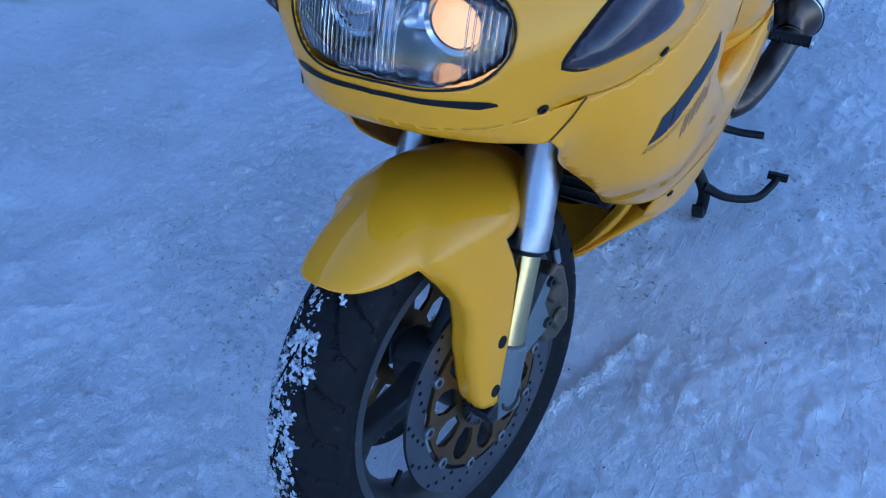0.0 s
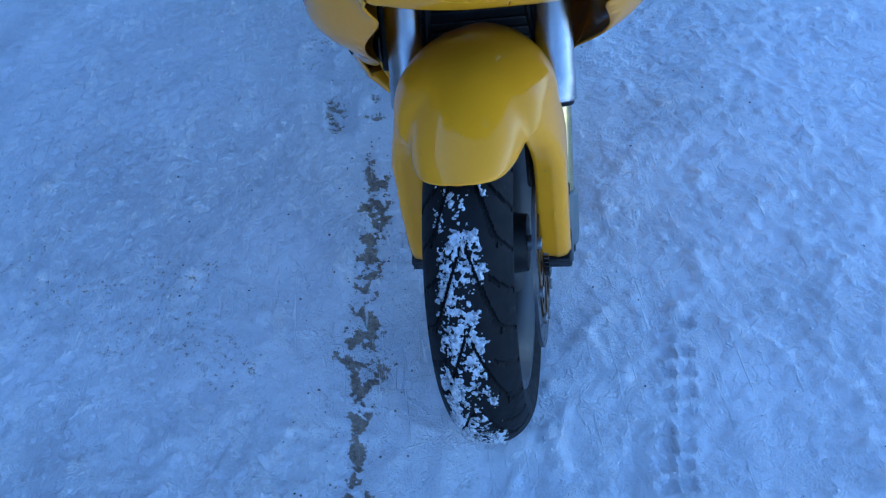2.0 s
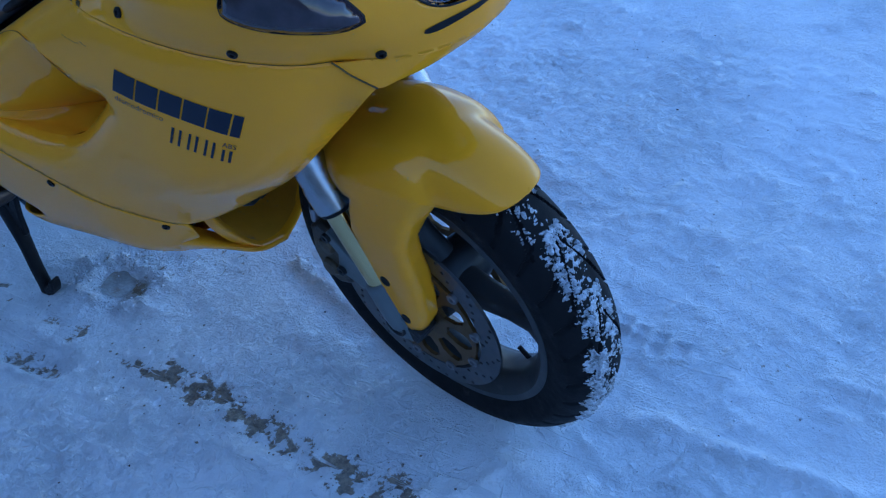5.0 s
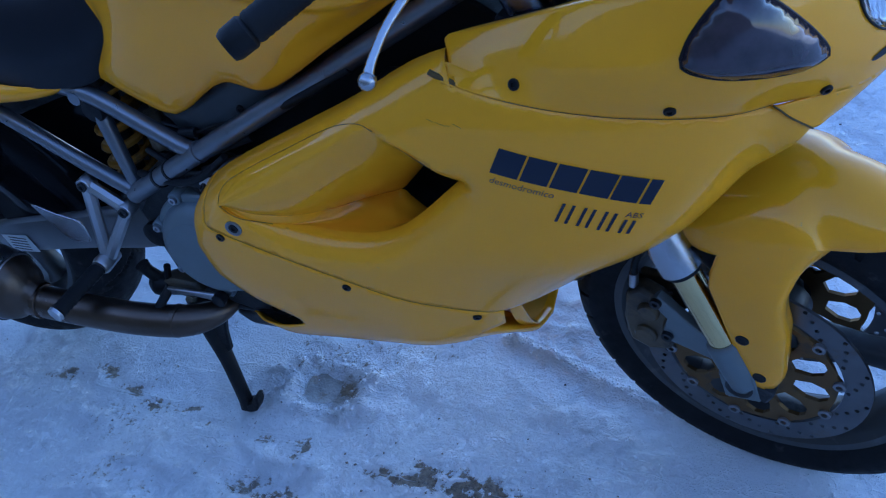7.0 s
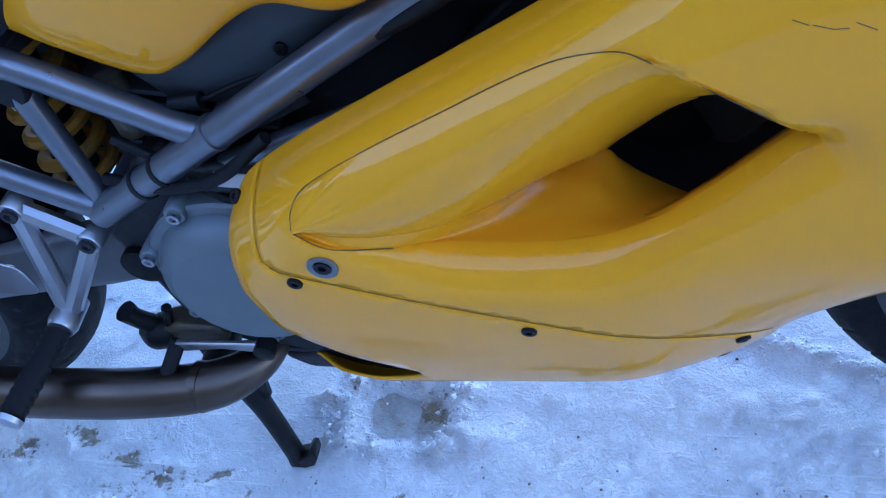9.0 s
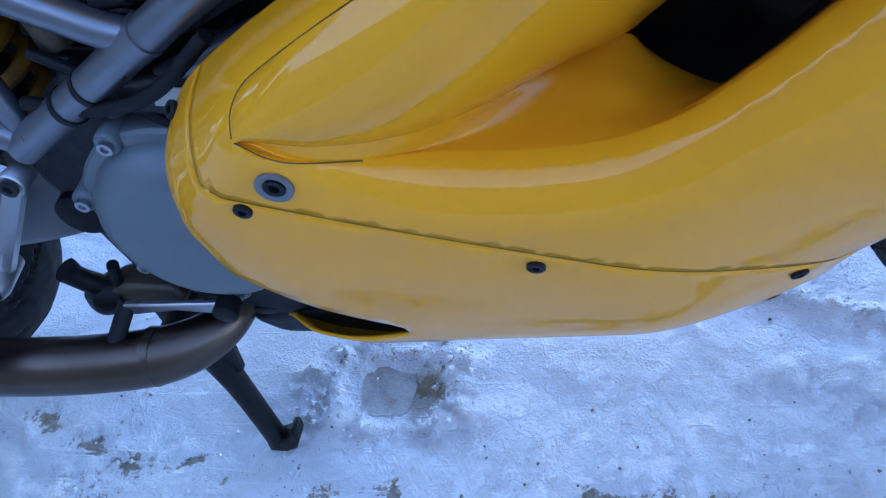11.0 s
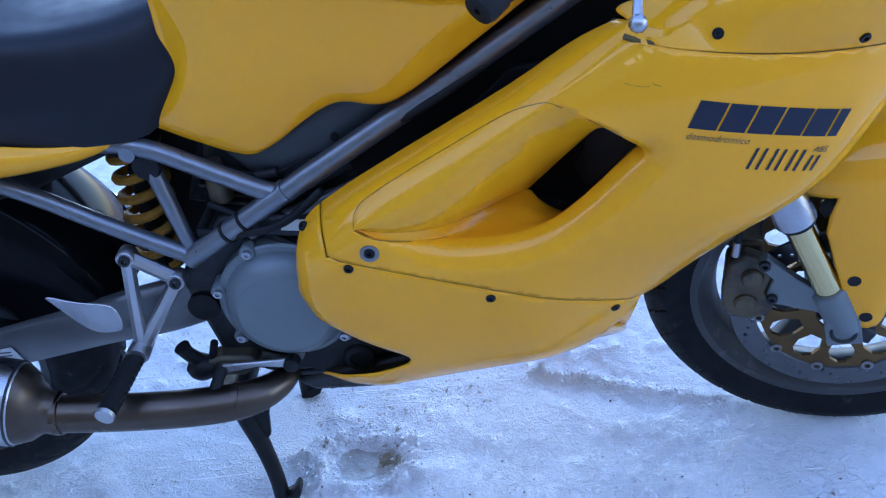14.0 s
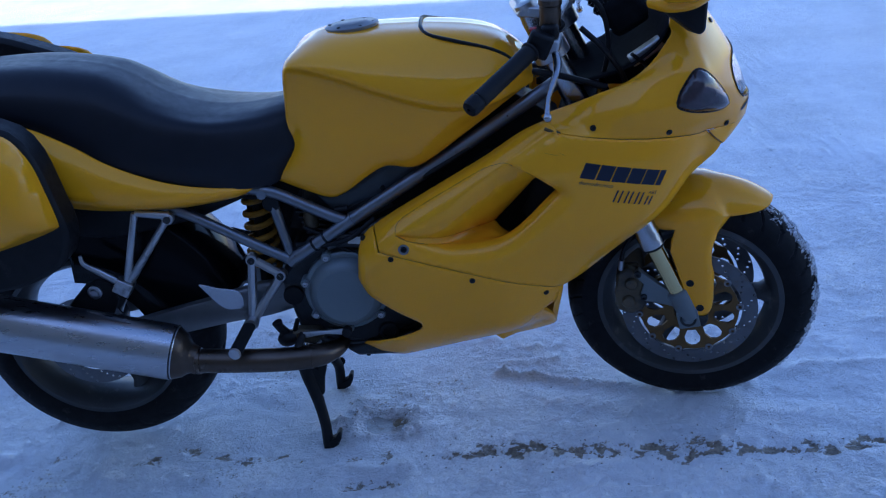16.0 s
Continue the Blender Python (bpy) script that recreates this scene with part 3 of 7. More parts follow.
# ---- the motorcycle ----
bike = new("motorcycle")
tagged(bike, "yellow sport-touring motorcycle on its centre stand, snow on front tyre", "motorcycle")
RAKE = radians(24)
AXIS = Vector((-math.sin(RAKE), 0, math.cos(RAKE)))
HEAD = Matrix.Translation((1.555, 0, 0))
STEER = HEAD @ Matrix.Rotation(radians(-13.0), 4, AXIS) @ HEAD.inverted()
FRONT, REAR = Vector((1.458, 0, 0.304)), Vector((-0.046, 0, 0.347))


# ---- wheels ----
def tyre_profile(R, half, bead, n):
    """Points (across, radius) from bead to bead over the crown."""
    f = curve((0, R), (half * 0.35, R - half * 0.055), (half * 0.65, R - half * 0.22), (half * 0.88, R - half * 0.47), (half, R - half * 0.72))
    w = np.linspace(-half, half, n)
    crown = [(a, float(f(abs(a)))) for a in w]
    low = [(half * 0.995, R - half * 0.86), (half * 0.93, (R - half + bead) / 2 + 0.004), (half * 0.80, bead)]
    return [(-a, r) for a, r in reversed(low)] + crown + low


def tread_cut(theta, across, R, half, period, lean, wide=0.0024):
    """How deep the tread grooves are at a place on the tyre: long chevrons in the middle, short cuts on the shoulders."""
    a = abs(across) / half
    cut = 0.0
    for shift, lo, hi, k, step in ((0.0, 0.02, 0.70, lean, period), (0.3, 0.52, 0.97, 1.0, period / 2)):
        if lo < a < hi:
            f = ((theta * R + k * abs(across)) / step + shift) % 1.0
            if min(f, 1 - f) * step < wide * math.sqrt(1 + k * k):
                cut = 1.0
    return cut


def build_tyre(name, c, R, half, bead, parent, matrix, nt, nw, period, lean, label):
    prof = tyre_profile(R, half, bead, nw)
    bm = bmesh.new()
    rows = []
    for t in np.linspace(0, 2 * math.pi, nt, endpoint=False):
        row = []
        for a, r in prof:
            if abs(a) < half * 0.97 and r > R - half * 0.8:
                r = r - 0.0050 * tread_cut(t, a, R, half, period, lean)
            row.append((c.x + r * math.cos(t), c.y + a, c.z + r * math.sin(t)))
        rows.append(row)
    grid_faces(bm, rows, close_v=True)
    return part(name, bm, RUBBER, parent, label, smooth=30, matrix=matrix)


def build_rim(name, c, half, bead, hub_half, spoke_at, parent, matrix):
    """Cast three-spoke wheel: barrel with lips, hub and tapered hollow-backed spokes."""
    bm = bmesh.new()
    w = half
    prof = [(-w, bead + 0.006), (-w - 0.004, bead + 0.004), (-w - 0.004, bead - 0.008), (-w + 0.006, bead - 0.016), (-w * 0.6, bead - 0.028), (0, bead - 0.036),
            (w * 0.6, bead - 0.028), (w - 0.006, bead - 0.016), (w + 0.004, bead - 0.008), (w + 0.004, bead + 0.004), (w, bead + 0.006),
            (w * 0.7, bead - 0.008), (0, bead - 0.022), (-w * 0.7, bead - 0.008)]
    rows = [[(c.x + r * math.cos(t), c.y + a, c.z + r * math.sin(t)) for a, r in prof] for t in np.linspace(0, 2 * math.pi, 96, endpoint=False)]
    grid_faces(bm, rows, close_u=True, close_v=True)
    wheel = part(name, bm, WHEEL_GREY, parent, "dark grey cast three-spoke wheel", matrix=matrix)
    bm = bmesh.new()
    lathe(bm, [(-hub_half, 0.030), (-hub_half, 0.044), (-hub_half * 0.6, 0.047), (hub_half * 0.6, 0.047), (hub_half, 0.044), (hub_half, 0.030)], c, seg=40)
    part("hub", bm, WHEEL_GREY, wheel)
    for k in range(3):
        bm = bmesh.new()
        t0 = spoke_at + k * 2 * math.pi / 3
        ca, sa = math.cos(t0), math.sin(t0)
        secs = []
        for r, wide, deep in ((0.035, 0.030, 0.028), (0.08, 0.020, 0.023), (0.13, 0.016, 0.020), (bead - 0.05, 0.018, 0.022), (bead - 0.026, 0.034, 0.030)):
            ring = []
            for q in np.linspace(0, 2 * math.pi, 16, endpoint=False):
                x, y = math.copysign(abs(math.cos(q)) ** 0.6, math.cos(q)) * wide, math.copysign(abs(math.sin(q)) ** 0.6, math.sin(q)) * deep
                ring.append((c.x + r * ca - x * sa, c.y + y, c.z + r * sa + x * ca))
            secs.append(ring)
        grid_faces(bm, secs, close_u=True)
        part("spoke", bm, WHEEL_GREY, wheel)
    return wheel


def disc_holes(ri, ro, groups):
    out = []
    for g in range(groups):
        for k, f in enumerate((0.14, 0.38, 0.62, 0.86)):
            t, r = (g + 0.24 * k) * 2 * math.pi / groups, ri + (ro - ri) * f
            out.append([(r * math.cos(t) + 0.0033 * math.cos(q), r * math.sin(t) + 0.0033 * math.sin(q)) for q in np.linspace(0, 2 * math.pi, 8, endpoint=False)])
    return out


def circle(r, n, c=(0, 0)):
    return [(c[0] + r * math.cos(t), c[1] + r * math.sin(t)) for t in np.linspace(0, 2 * math.pi, n, endpoint=False)]


def build_disc(c, y, out, ro, ri, parent, groups=15, bobbins=10, turn=0.0):
    """Floating drilled brake rotor on a pierced bronze carrier; out is the side it faces."""
    place = lambda d: (lambda a, b: (c.x + a, y + d, c.z + b))
    bm = bmesh.new()
    panel(bm, circle(ro, 96), place(0), 0.03, [circle(ri, 72)] + disc_holes(ri, ro, groups), flip=out > 0)
    rotor = part("brake_disc", bm, STEEL, parent, "drilled steel brake disc", solid=0.005, smooth=0)
    bm = bmesh.new()
    windows = []
    for k in range(bobbins):
        t0 = turn + (k + 0.5) * 2 * math.pi / bobbins
        loop = [(-0.010, 0.060), (0.010, 0.060), (0.019, 0.080), (0.017, 0.098), (0.006, 0.108), (-0.006, 0.108), (-0.017, 0.098), (-0.019, 0.080)]
        windows.append([(r * math.cos(t0) - s * math.sin(t0), r * math.sin(t0) + s * math.cos(t0)) for s, r in loop])
    edge = []
    for t in np.linspace(0, 2 * math.pi, 160, endpoint=False):
        f = math.cos((t - turn) * bobbins)
        edge.append(((0.1165 + 0.006 * max(0, f) ** 2) * math.cos(t), (0.1165 + 0.006 * max(0, f) ** 2) * math.sin(t)))
    panel(bm, edge, place(out * 0.002), 0.02, [circle(0.036, 36)] + windows, flip=out > 0)
    part("disc_carrier", bm, BRONZE, parent, "bronze pierced disc carrier", solid=0.006, smooth=0)
    for k in range(bobbins):
        t = turn + k * 2 * math.pi / bobbins
        bm = bmesh.new()
        lathe(bm, [(0, 0.0088), (0.005, 0.0088), (0.006, 0.0078), (0.006, 0.0045), (0.002, 0.004)], (c.x + 0.1185 * math.cos(t), y, c.z + 0.1185 * math.sin(t)), (0, out, 0), 16, caps=False)
        lathe(bm, [(0.001, 0.0042), (0.0012, 0.0)], (c.x + 0.1185 * math.cos(t), y, c.z + 0.1185 * math.sin(t)), (0, out, 0), 12, caps=False)
        part("bobbin", bm, BOBBIN, parent)
    return rotor


def build_front_wheel():
    wheel = build_rim("front_wheel", FRONT, 0.045, 0.218, 0.055, radians(3), bike, STEER)
    build_tyre("tyre", FRONT, 0.302, 0.058, 0.218, wheel, None, 760, 60, 0.118, 3.0, "black treaded front tyre")
    for side in (-1, 1):
        build_disc(FRONT, side * 0.078, side, 0.160, 0.124, wheel, turn=0.12)
    bm = bmesh.new()                                            # toothed sensor ring on the left
    n = 48
    rows = []
    for t in np.linspace(0, 2 * math.pi, n * 4, endpoint=False):
        low = 0.044 if int(t / (2 * math.pi) * n * 2) % 2 else 0.053
        rows.append([(FRONT.x + r * math.cos(t), a, FRONT.z + r * math.sin(t)) for a, r in ((0.082, 0.036), (0.088, 0.036), (0.088, low), (0.082, low))])
    grid_faces(bm, rows, close_u=True, close_v=True)
    part("sensor_ring", bm, STEEL, wheel, "toothed steel sensor ring")
    bm = bmesh.new()
    lathe(bm, [(-0.115, 0.012), (0.115, 0.012)], FRONT, seg=20)
    part("axle", bm, ZINC, wheel)
    bm = bmesh.new()
    t = radians(-42)
    tube(bm, [(FRONT.x + r * math.cos(t), 0.008, FRONT.z + r * math.sin(t)) for r in (0.190, 0.160)], [0.0045, 0.004], 10, smooth=False)
    part("tyre_valve", bm, BLACK_PLASTIC, wheel)
    # snow pressed into the tread
    R, half = 0.302, 0.058
    crown = curve((0, R), (half * 0.35, R - half * 0.055), (half * 0.65, R - half * 0.22), (half * 0.88, R - half * 0.47), (half, R - half * 0.72))
    th = np.linspace(radians(-100), radians(86), 640)
    ac = np.linspace(-0.047, 0.047, 70)
    T, A = np.meshgrid(th, ac, indexing="ij")
    edge = smooth01(0.007, 0.018, np.abs(A + 0.003))
    N = (0.5 + 0.6 * edge) * value_noise(T * R, A, 30, 5, 3, 0.6) + (1.15 - 0.75 * edge) * value_noise(T * R, A, 140, 15, 3, 0.75) + 0.10 * (1 - edge)
    cut = np.vectorize(lambda t, a: tread_cut(t, a, R, half, 0.118, 3.0, 0.0030))(T, A)
    lift = N - 0.06 - 1.5 * cut - 2.6 * np.maximum(0, (np.abs(A + 0.007) - 0.027) / 0.022) + 0.55 * value_noise(T * R, A, 320, 41, 2, 0.7) - 0.5 * smooth01(radians(40), radians(75), T)
    rad = crown(np.abs(A)) + np.clip(lift, -0.12, 0.8) * (0.0022 + 0.0045 * edge) * (1 + 0.35 * value_noise(T * R, A, 210, 33, 2)) - 0.0004
    bm = bmesh.new()
    vs = {}
    for i in range(len(th) - 1):
        for j in range(len(ac) - 1):
            if lift[i:i + 2, j:j + 2].max() > 0:
                q = []
                for a, b in ((i, j), (i, j + 1), (i + 1, j + 1), (i + 1, j)):
                    if (a, b) not in vs:
                        vs[a, b] = bm.verts.new((FRONT.x + rad[a, b] * math.cos(T[a, b]), A[a, b], FRONT.z + rad[a, b] * math.sin(T[a, b])))
                    q.append(vs[a, b])
                bm.faces.new(q)
    part("snow_crust", bm, PACKED, wheel, "white snow packed into the tread")


def build_rear_wheel():
    wheel = build_rim("rear_wheel", REAR, 0.072, 0.218, 0.07, radians(50), bike, None)
    build_tyre("tyre", REAR, 0.317, 0.090, 0.218, wheel, None, 300, 40, 0.16, 1.0, "black wide rear tyre")
    bm = bmesh.new()
    panel(bm, circle(0.1225, 72), lambda a, b: (REAR.x + a, -0.085, REAR.z + b), 0.03, [circle(0.085, 60)] + disc_holes(0.085, 0.1225, 12))
    part("brake_disc", bm, STEEL, wheel, "drilled steel rear disc", solid=0.005, smooth=0)


# ---- fork, fender, front brakes ----
FORK_TOP, FORK_LOW = Vector((1.120, 0, 1.075)), Vector((1.438, 0, 0.36))


def fork_point(z):
    t = (z - FORK_LOW.z) / (FORK_TOP.z - FORK_LOW.z)
    return FORK_LOW.lerp(FORK_TOP, t)


def build_fork(side):
    y = side * 0.107
    at = lambda z: fork_point(z) + Vector((0, y, 0))
    ax = (FORK_TOP - FORK_LOW).normalized()
    low = at(0.505)
    bm = bmesh.new()
    lathe(bm, [(0, 0.0265), (0.002, 0.0285), (0.040, 0.0285), (0.046, 0.0268), (0.30, 0.0268), (0.31, 0.0262), (0.60, 0.0262), (0.615, 0.024)], low, ax, 36)
    leg = part("fork_leg", bm, BRUSHED, bike, "brushed silver upper fork tube", matrix=STEER)
    bm = bmesh.new()
    lathe(bm, [(-0.006, 0.0245), (0.001, 0.0255)], low, ax, 30)
    part("dust_seal", bm, BLACK_PLASTIC, leg)
    bm = bmesh.new()
    foot = at(0.362)
    lathe(bm, [(0, 0.0205), ((low - foot).length, 0.0205)], foot, ax, 32)
    part("fork_tube", bm, GOLD_TUBE, leg, "pale gold lower fork tube")
    bm = bmesh.new()                                            # cast foot with axle clamp and caliper lugs
    lathe(bm, [(0.034, 0.0225), (0.030, 0.0265), (0.0, 0.0265), (-0.03, 0.026), (-0.050, 0.024)], at(0.352), ax, 28)
    yo = side * 0.125
    box(bm, (FRONT.x - 0.002, y - side * 0.006, FRONT.z + 0.003), (0.050, 0.046, 0.050), Matrix.Rotation(radians(-12), 4, 'Y'))
    slab(bm, [(1.385, y - 0.008 * side, 0.400), (1.340, y - 0.008 * side, 0.440), (1.328, y - 0.008 * side, 0.425), (1.352, y - 0.008 * side, 0.398), (1.345, y - 0.008 * side, 0.372),
              (1.352, y - 0.008 * side, 0.352), (1.410, y - 0.008 * side, 0.340), (1.44, y - 0.008 * side, 0.33), (1.43, y - 0.008 * side, 0.37)], (0, side * 0.016, 0))
    part("axle_clamp", bm, CLUTCH_GREY, leg, "grey cast fork foot", bevel=0.002)
    bm = bmesh.new()
    lathe(bm, [(0, 0.0195), (0.0025, 0.0190), (0.0025, 0.0165), (-0.0008, 0.0130), (-0.0008, 0.0)], (FRONT.x - 0.002, y + side * 0.0172, FRONT.z + 0.003), (0, side, 0), 24, caps=False)
    part("axle_nut", bm, ENGINE_DARK, leg, "dark hollow axle end")
    bm = bmesh.new()
    box(bm, (1.480, side * 0.102, 0.303), (0.040, 0.040, 0.026), Matrix.Rotation(radians(24), 4, 'Y'))
    part("clamp_end", bm, ENGINE_DARK, leg, "dark axle clamp end", bevel=0.004)
    for x, z in ((1.338, 0.428), (1.352, 0.364)):
        bm = bmesh.new()
        lathe(bm, [(0, 0.0085), (0.006, 0.008), (0.006, 0.004), (0.002, 0.0035)], (x, y + side * 0.008, z), (0, side, 0), 14)
        part("clamp_bolt", bm, ENGINE_DARK, leg)
    # four-piston caliper behind the leg
    bm = bmesh.new()
    yc = side * 0.080
    slab(bm, [(1.288, yc, 0.319), (1.320, yc, 0.307), (1.350, yc, 0.319), (1.358, yc, 0.339), (1.346, yc, 0.367), (1.354, yc, 0.397), (1.338, yc, 0.425), (1.310, yc, 0.437), (1.290, yc, 0.422), (1.282, yc, 0.367)], (0, side * 0.028, 0))
    slab(bm, [(1.288, side * 0.050, 0.319), (1.350, side * 0.050, 0.319), (1.346, side * 0.050, 0.367), (1.338, side * 0.050, 0.425), (1.290, side * 0.050, 0.422)], (0, side * 0.012, 0))
    slab(bm, [(1.282, side * 0.06, 0.327), (1.298, side * 0.06, 0.327), (1.302, side * 0.06, 0.417), (1.286, side * 0.06, 0.417)], (0, side * 0.045, 0))
    cal = part("brake_caliper", bm, CALIPER, bike, "dirty bronze four-piston brake caliper", matrix=STEER, bevel=0.006)
    for x, z, r in ((1.316, 0.345, 0.017), (1.323, 0.397, 0.016)):
        bm = bmesh.new()
        lathe(bm, [(0, r), (0.004, r), (0.008, r * 0.8), (0.009, 0.0)], (x, side * 0.108, z), (0, side, 0), 20, caps=False)
        part("piston_cover", bm, CALIPER, cal)
    bm = bmesh.new()
    tube(bm, [(1.298, side * 0.098, 0.430), (1.304, side * 0.096, 0.48), (1.325, side * 0.085, 0.53), (1.318, side * 0.075, 0.60), (1.30, side * 0.06, 0.70)], 0.0052, 10)
    part("brake_hose", bm, BLACK_PLASTIC, cal)
    bm = bmesh.new()
    tube(bm, [(1.298, side * 0.098, 0.430), (1.300, side * 0.097, 0.455)], 0.0068, 12, smooth=False)
    part("hose_fitting", bm, ZINC, cal)


def build_fender():
    """Domed mudguard with a side leg down each fork foot, met along a crease."""
    c = FRONT
    edge = [(1.641, 0.0, 0.577), (1.636, 0.025, 0.573), (1.620, 0.048, 0.568), (1.587, 0.064, 0.564), (1.546, 0.075, 0.563), (1.531, 0.087, 0.570), (1.512, 0.097, 0.571),
            (1.466, 0.109, 0.561), (1.424, 0.113, 0.549), (1.385, 0.103, 0.545), (1.33, 0.074, 0.545)]
    low = spline(edge, 64)
    top = np.array([(c.x + r * math.cos(t), 0, c.z + r * math.sin(t)) for t, r in zip(np.radians(np.linspace(56.4, 124, 64)), 0.331 - 0.004 * np.linspace(1, 0, 64) ** 3)])
    bm = bmesh.new()
    cols = []
    for e, m in zip(low, top):
        col = []
        for k in np.linspace(-1, 1, 41):
            q = abs(k) * math.pi / 2
            h = 1 - math.cos(q) ** 0.92
            col.append((m[0] + (e[0] - m[0]) * h, math.copysign(e[1] * math.sin(q) ** 1.05, k), m[2] + (e[2] - m[2]) * h))
        cols.append(col)
    grid_faces(bm, cols)
    bmesh.ops.remove_doubles(bm, verts=bm.verts, dist=0.0004)
    xf = curve((0.318, 1.505), (0.335, 1.511), (0.36, 1.513), (0.42, 1.513), (0.46, 1.506), (0.49, 1.506), (0.51, 1.512))
    xr = curve((0.318, 1.472), (0.335, 1.463), (0.42, 1.434), (0.48, 1.416), (0.51, 1.406))
    first = int(np.argmin(np.linalg.norm(low - np.array(edge[4]), axis=1)))
    last = int(np.argmin(np.linalg.norm(low - np.array(edge[8]), axis=1)))
    crease = low[first:last + 1][::-1]
    nc = len(crease)
    for side in (-1, 1):
        rows = []
        for z in np.linspace(0.318, 0.500, 24):
            f, r = float(xf(z)), float(xr(z))
            o, i = 0.1205, 0.078
            ln = [(r, o - 0.004), (r + 0.006, o), ((r + f) / 2, o + 0.001), (f - 0.016, o), (f - 0.004, o - 0.006), (f, o - 0.018), (f - 0.001, (o + i) / 2), (f - 0.004, i)]
            rows.append([(x, y, z) for x, y in spline([(a, b, 0) for a, b in ln], nc)[:, :2]])
        rows = np.array(rows)
        join = np.array([spline([rows[-2][j], rows[-1][j], crease[j]], 24)[12:] for j in range(nc)]).transpose(1, 0, 2)
        rows = np.concatenate([rows[:-1], join]) * np.array([1, side, 1])
        grid_faces(bm, rows.tolist() if side > 0 else rows[::-1].tolist())
    bmesh.ops.remove_doubles(bm, verts=bm.verts, dist=0.0004)
    bmesh.ops.recalc_face_normals(bm, faces=bm.faces)
    if sum(f.normal.z for f in bm.faces) < 0:
        bmesh.ops.reverse_faces(bm, faces=bm.faces)
    fender = part("front_fender", bm, YELLOW, bike, "glossy yellow front mudguard", smooth=26, solid=0.0028, matrix=STEER)
    for side in (-1, 1):
        # flat black discs stand for the shade in the recessed bolt holes
        for x, z in ((1.458, 0.409), (1.482, 0.340)):
            bm = bmesh.new()
            lathe(bm, [(-0.002, 0.0092), (0.0006, 0.0092), (0.0009, 0.0084), (0.0007, 0.0060), (0.0003, 0.0058), (0.0003, 0.0)], (x, side * 0.1215, z), (0, side, 0), 20, caps=False)
            part("fender_bolt_hole", bm, BLACK_PLASTIC, fender)


# ---- fairing ----
WIDE = curve((0.655, 0.226), (0.70, 0.248), (0.76, 0.258), (0.85, 0.259), (0.95, 0.259), (1.02, 0.258), (1.10, 0.256), (1.20, 0.258), (1.30, 0.249), (1.36, 0.236), (1.42, 0.210), (1.47, 0.175), (1.50, 0.148), (1.56, 0.09))
TUCK = curve((0.22, -0.215), (0.25, -0.150), (0.28, -0.110), (0.32, -0.076), (0.36, -0.055), (0.40, -0.042), (0.44, -0.030), (0.51, -0.013), (0.58, -0.003), (0.65, 0.0), (0.735, 0.0), (0.775, -0.004), (0.80, -0.009), (0.83, -0.017), (0.95, -0.03))
KEEL = curve((0.74, 0.0), (0.90, 0.026), (1.02, 0.046), (1.12, 0.050))
CREST = curve((0.672, 0.540), (0.70, 0.568), (0.735, 0.602), (0.774, 0.637), (0.82, 0.662), (0.866, 0.687), (0.91, 0.710), (0.95, 0.733), (0.985, 0.753), (1.02, 0.772), (1.06, 0.790), (1.105, 0.812), (1.141, 0.827))
FRONT_Z = curve((1.10, 0.415), (1.14, 0.440), (1.21, 0.483), (1.28, 0.530), (1.35, 0.592), (1.397, 0.642), (1.44, 0.690), (1.49, 0.745))
SCOOP_LIP = [(1.124, 0.697), (1.116, 0.690), (1.098, 0.673), (1.065, 0.642), (1.030, 0.614), (1.00, 0.599), (0.97, 0.592), (0.925, 0.590), (0.885, 0.594), (0.84, 0.605), (0.80, 0.622), (0.774, 0.637)]
LIP_LINE = spline([(a, b, 0) for a, b in SCOOP_LIP], 70)[:, :2]


def lip_gap(x, z):
    """Distance from the lower rim of the scoop."""
    a, b = LIP_LINE[:-1], LIP_LINE[1:]
    p, d = np.array([x, z]), b - a
    t = np.clip(((p - a) * d).sum(1) / (d * d).sum(1), 0, 1)
    return float(np.min(np.hypot(*(a + d * t[:, None] - p).T)))


def ease(u, w=0.06):
    """A ramp that starts softly: nothing below 0, u - w / 2 past w."""
    return 0.0 if u <= 0 else u * u / (2 * w) if u < w else u - w / 2


def side_half_width(x, z):
    """How far the flank of the fairing stands out from the middle plane."""
    y = float(WIDE(x)) + float(TUCK(z - float(KEEL(x)) * float(1 - smooth01(0.26, 0.42, z))))
    y -= 1.6 * ease(x - 0.97) * ease(0.63 - z)
    y -= 0.012 * float(1 - smooth01(0.660, 0.700, x)) * (1 if z > 0.45 else max(0, (z - 0.38) / 0.07))
    # the shoulder rolls in towards its crest
    if x < 1.17:
        y -= 0.006 * max(0, 1 - max(0, float(CREST(x)) - z) / 0.020) ** 2 * float(1 - smooth01(1.12, 1.17, x))
    # front edge curls in round the fork
    if x > 1.09:
        d = max(0.0, min(1.0, (z - float(FRONT_Z(x))) * 0.78 / 0.115))
        y -= 0.060 * (1 - d) ** 3 * float(smooth01(1.07, 1.30, x)) * float(1 - smooth01(1.42, 1.49, x))
    # rolled rim of the scoop
    if 0.774 < x < 1.2 and 0.5 < z < 0.76:
        d = lip_gap(x, z)
        if d < 0.06:
            k = float(smooth01(0.775, 0.90, x))
            y -= k * (0.024 * max(0, 1 - d / 0.042) ** 2 + 0.010 * max(0, 1 - d / 0.012) ** 2)
    return max(y, 0.02)


def flank(side):
    return lambda x, z: (x, side * side_half_width(x, z), z)


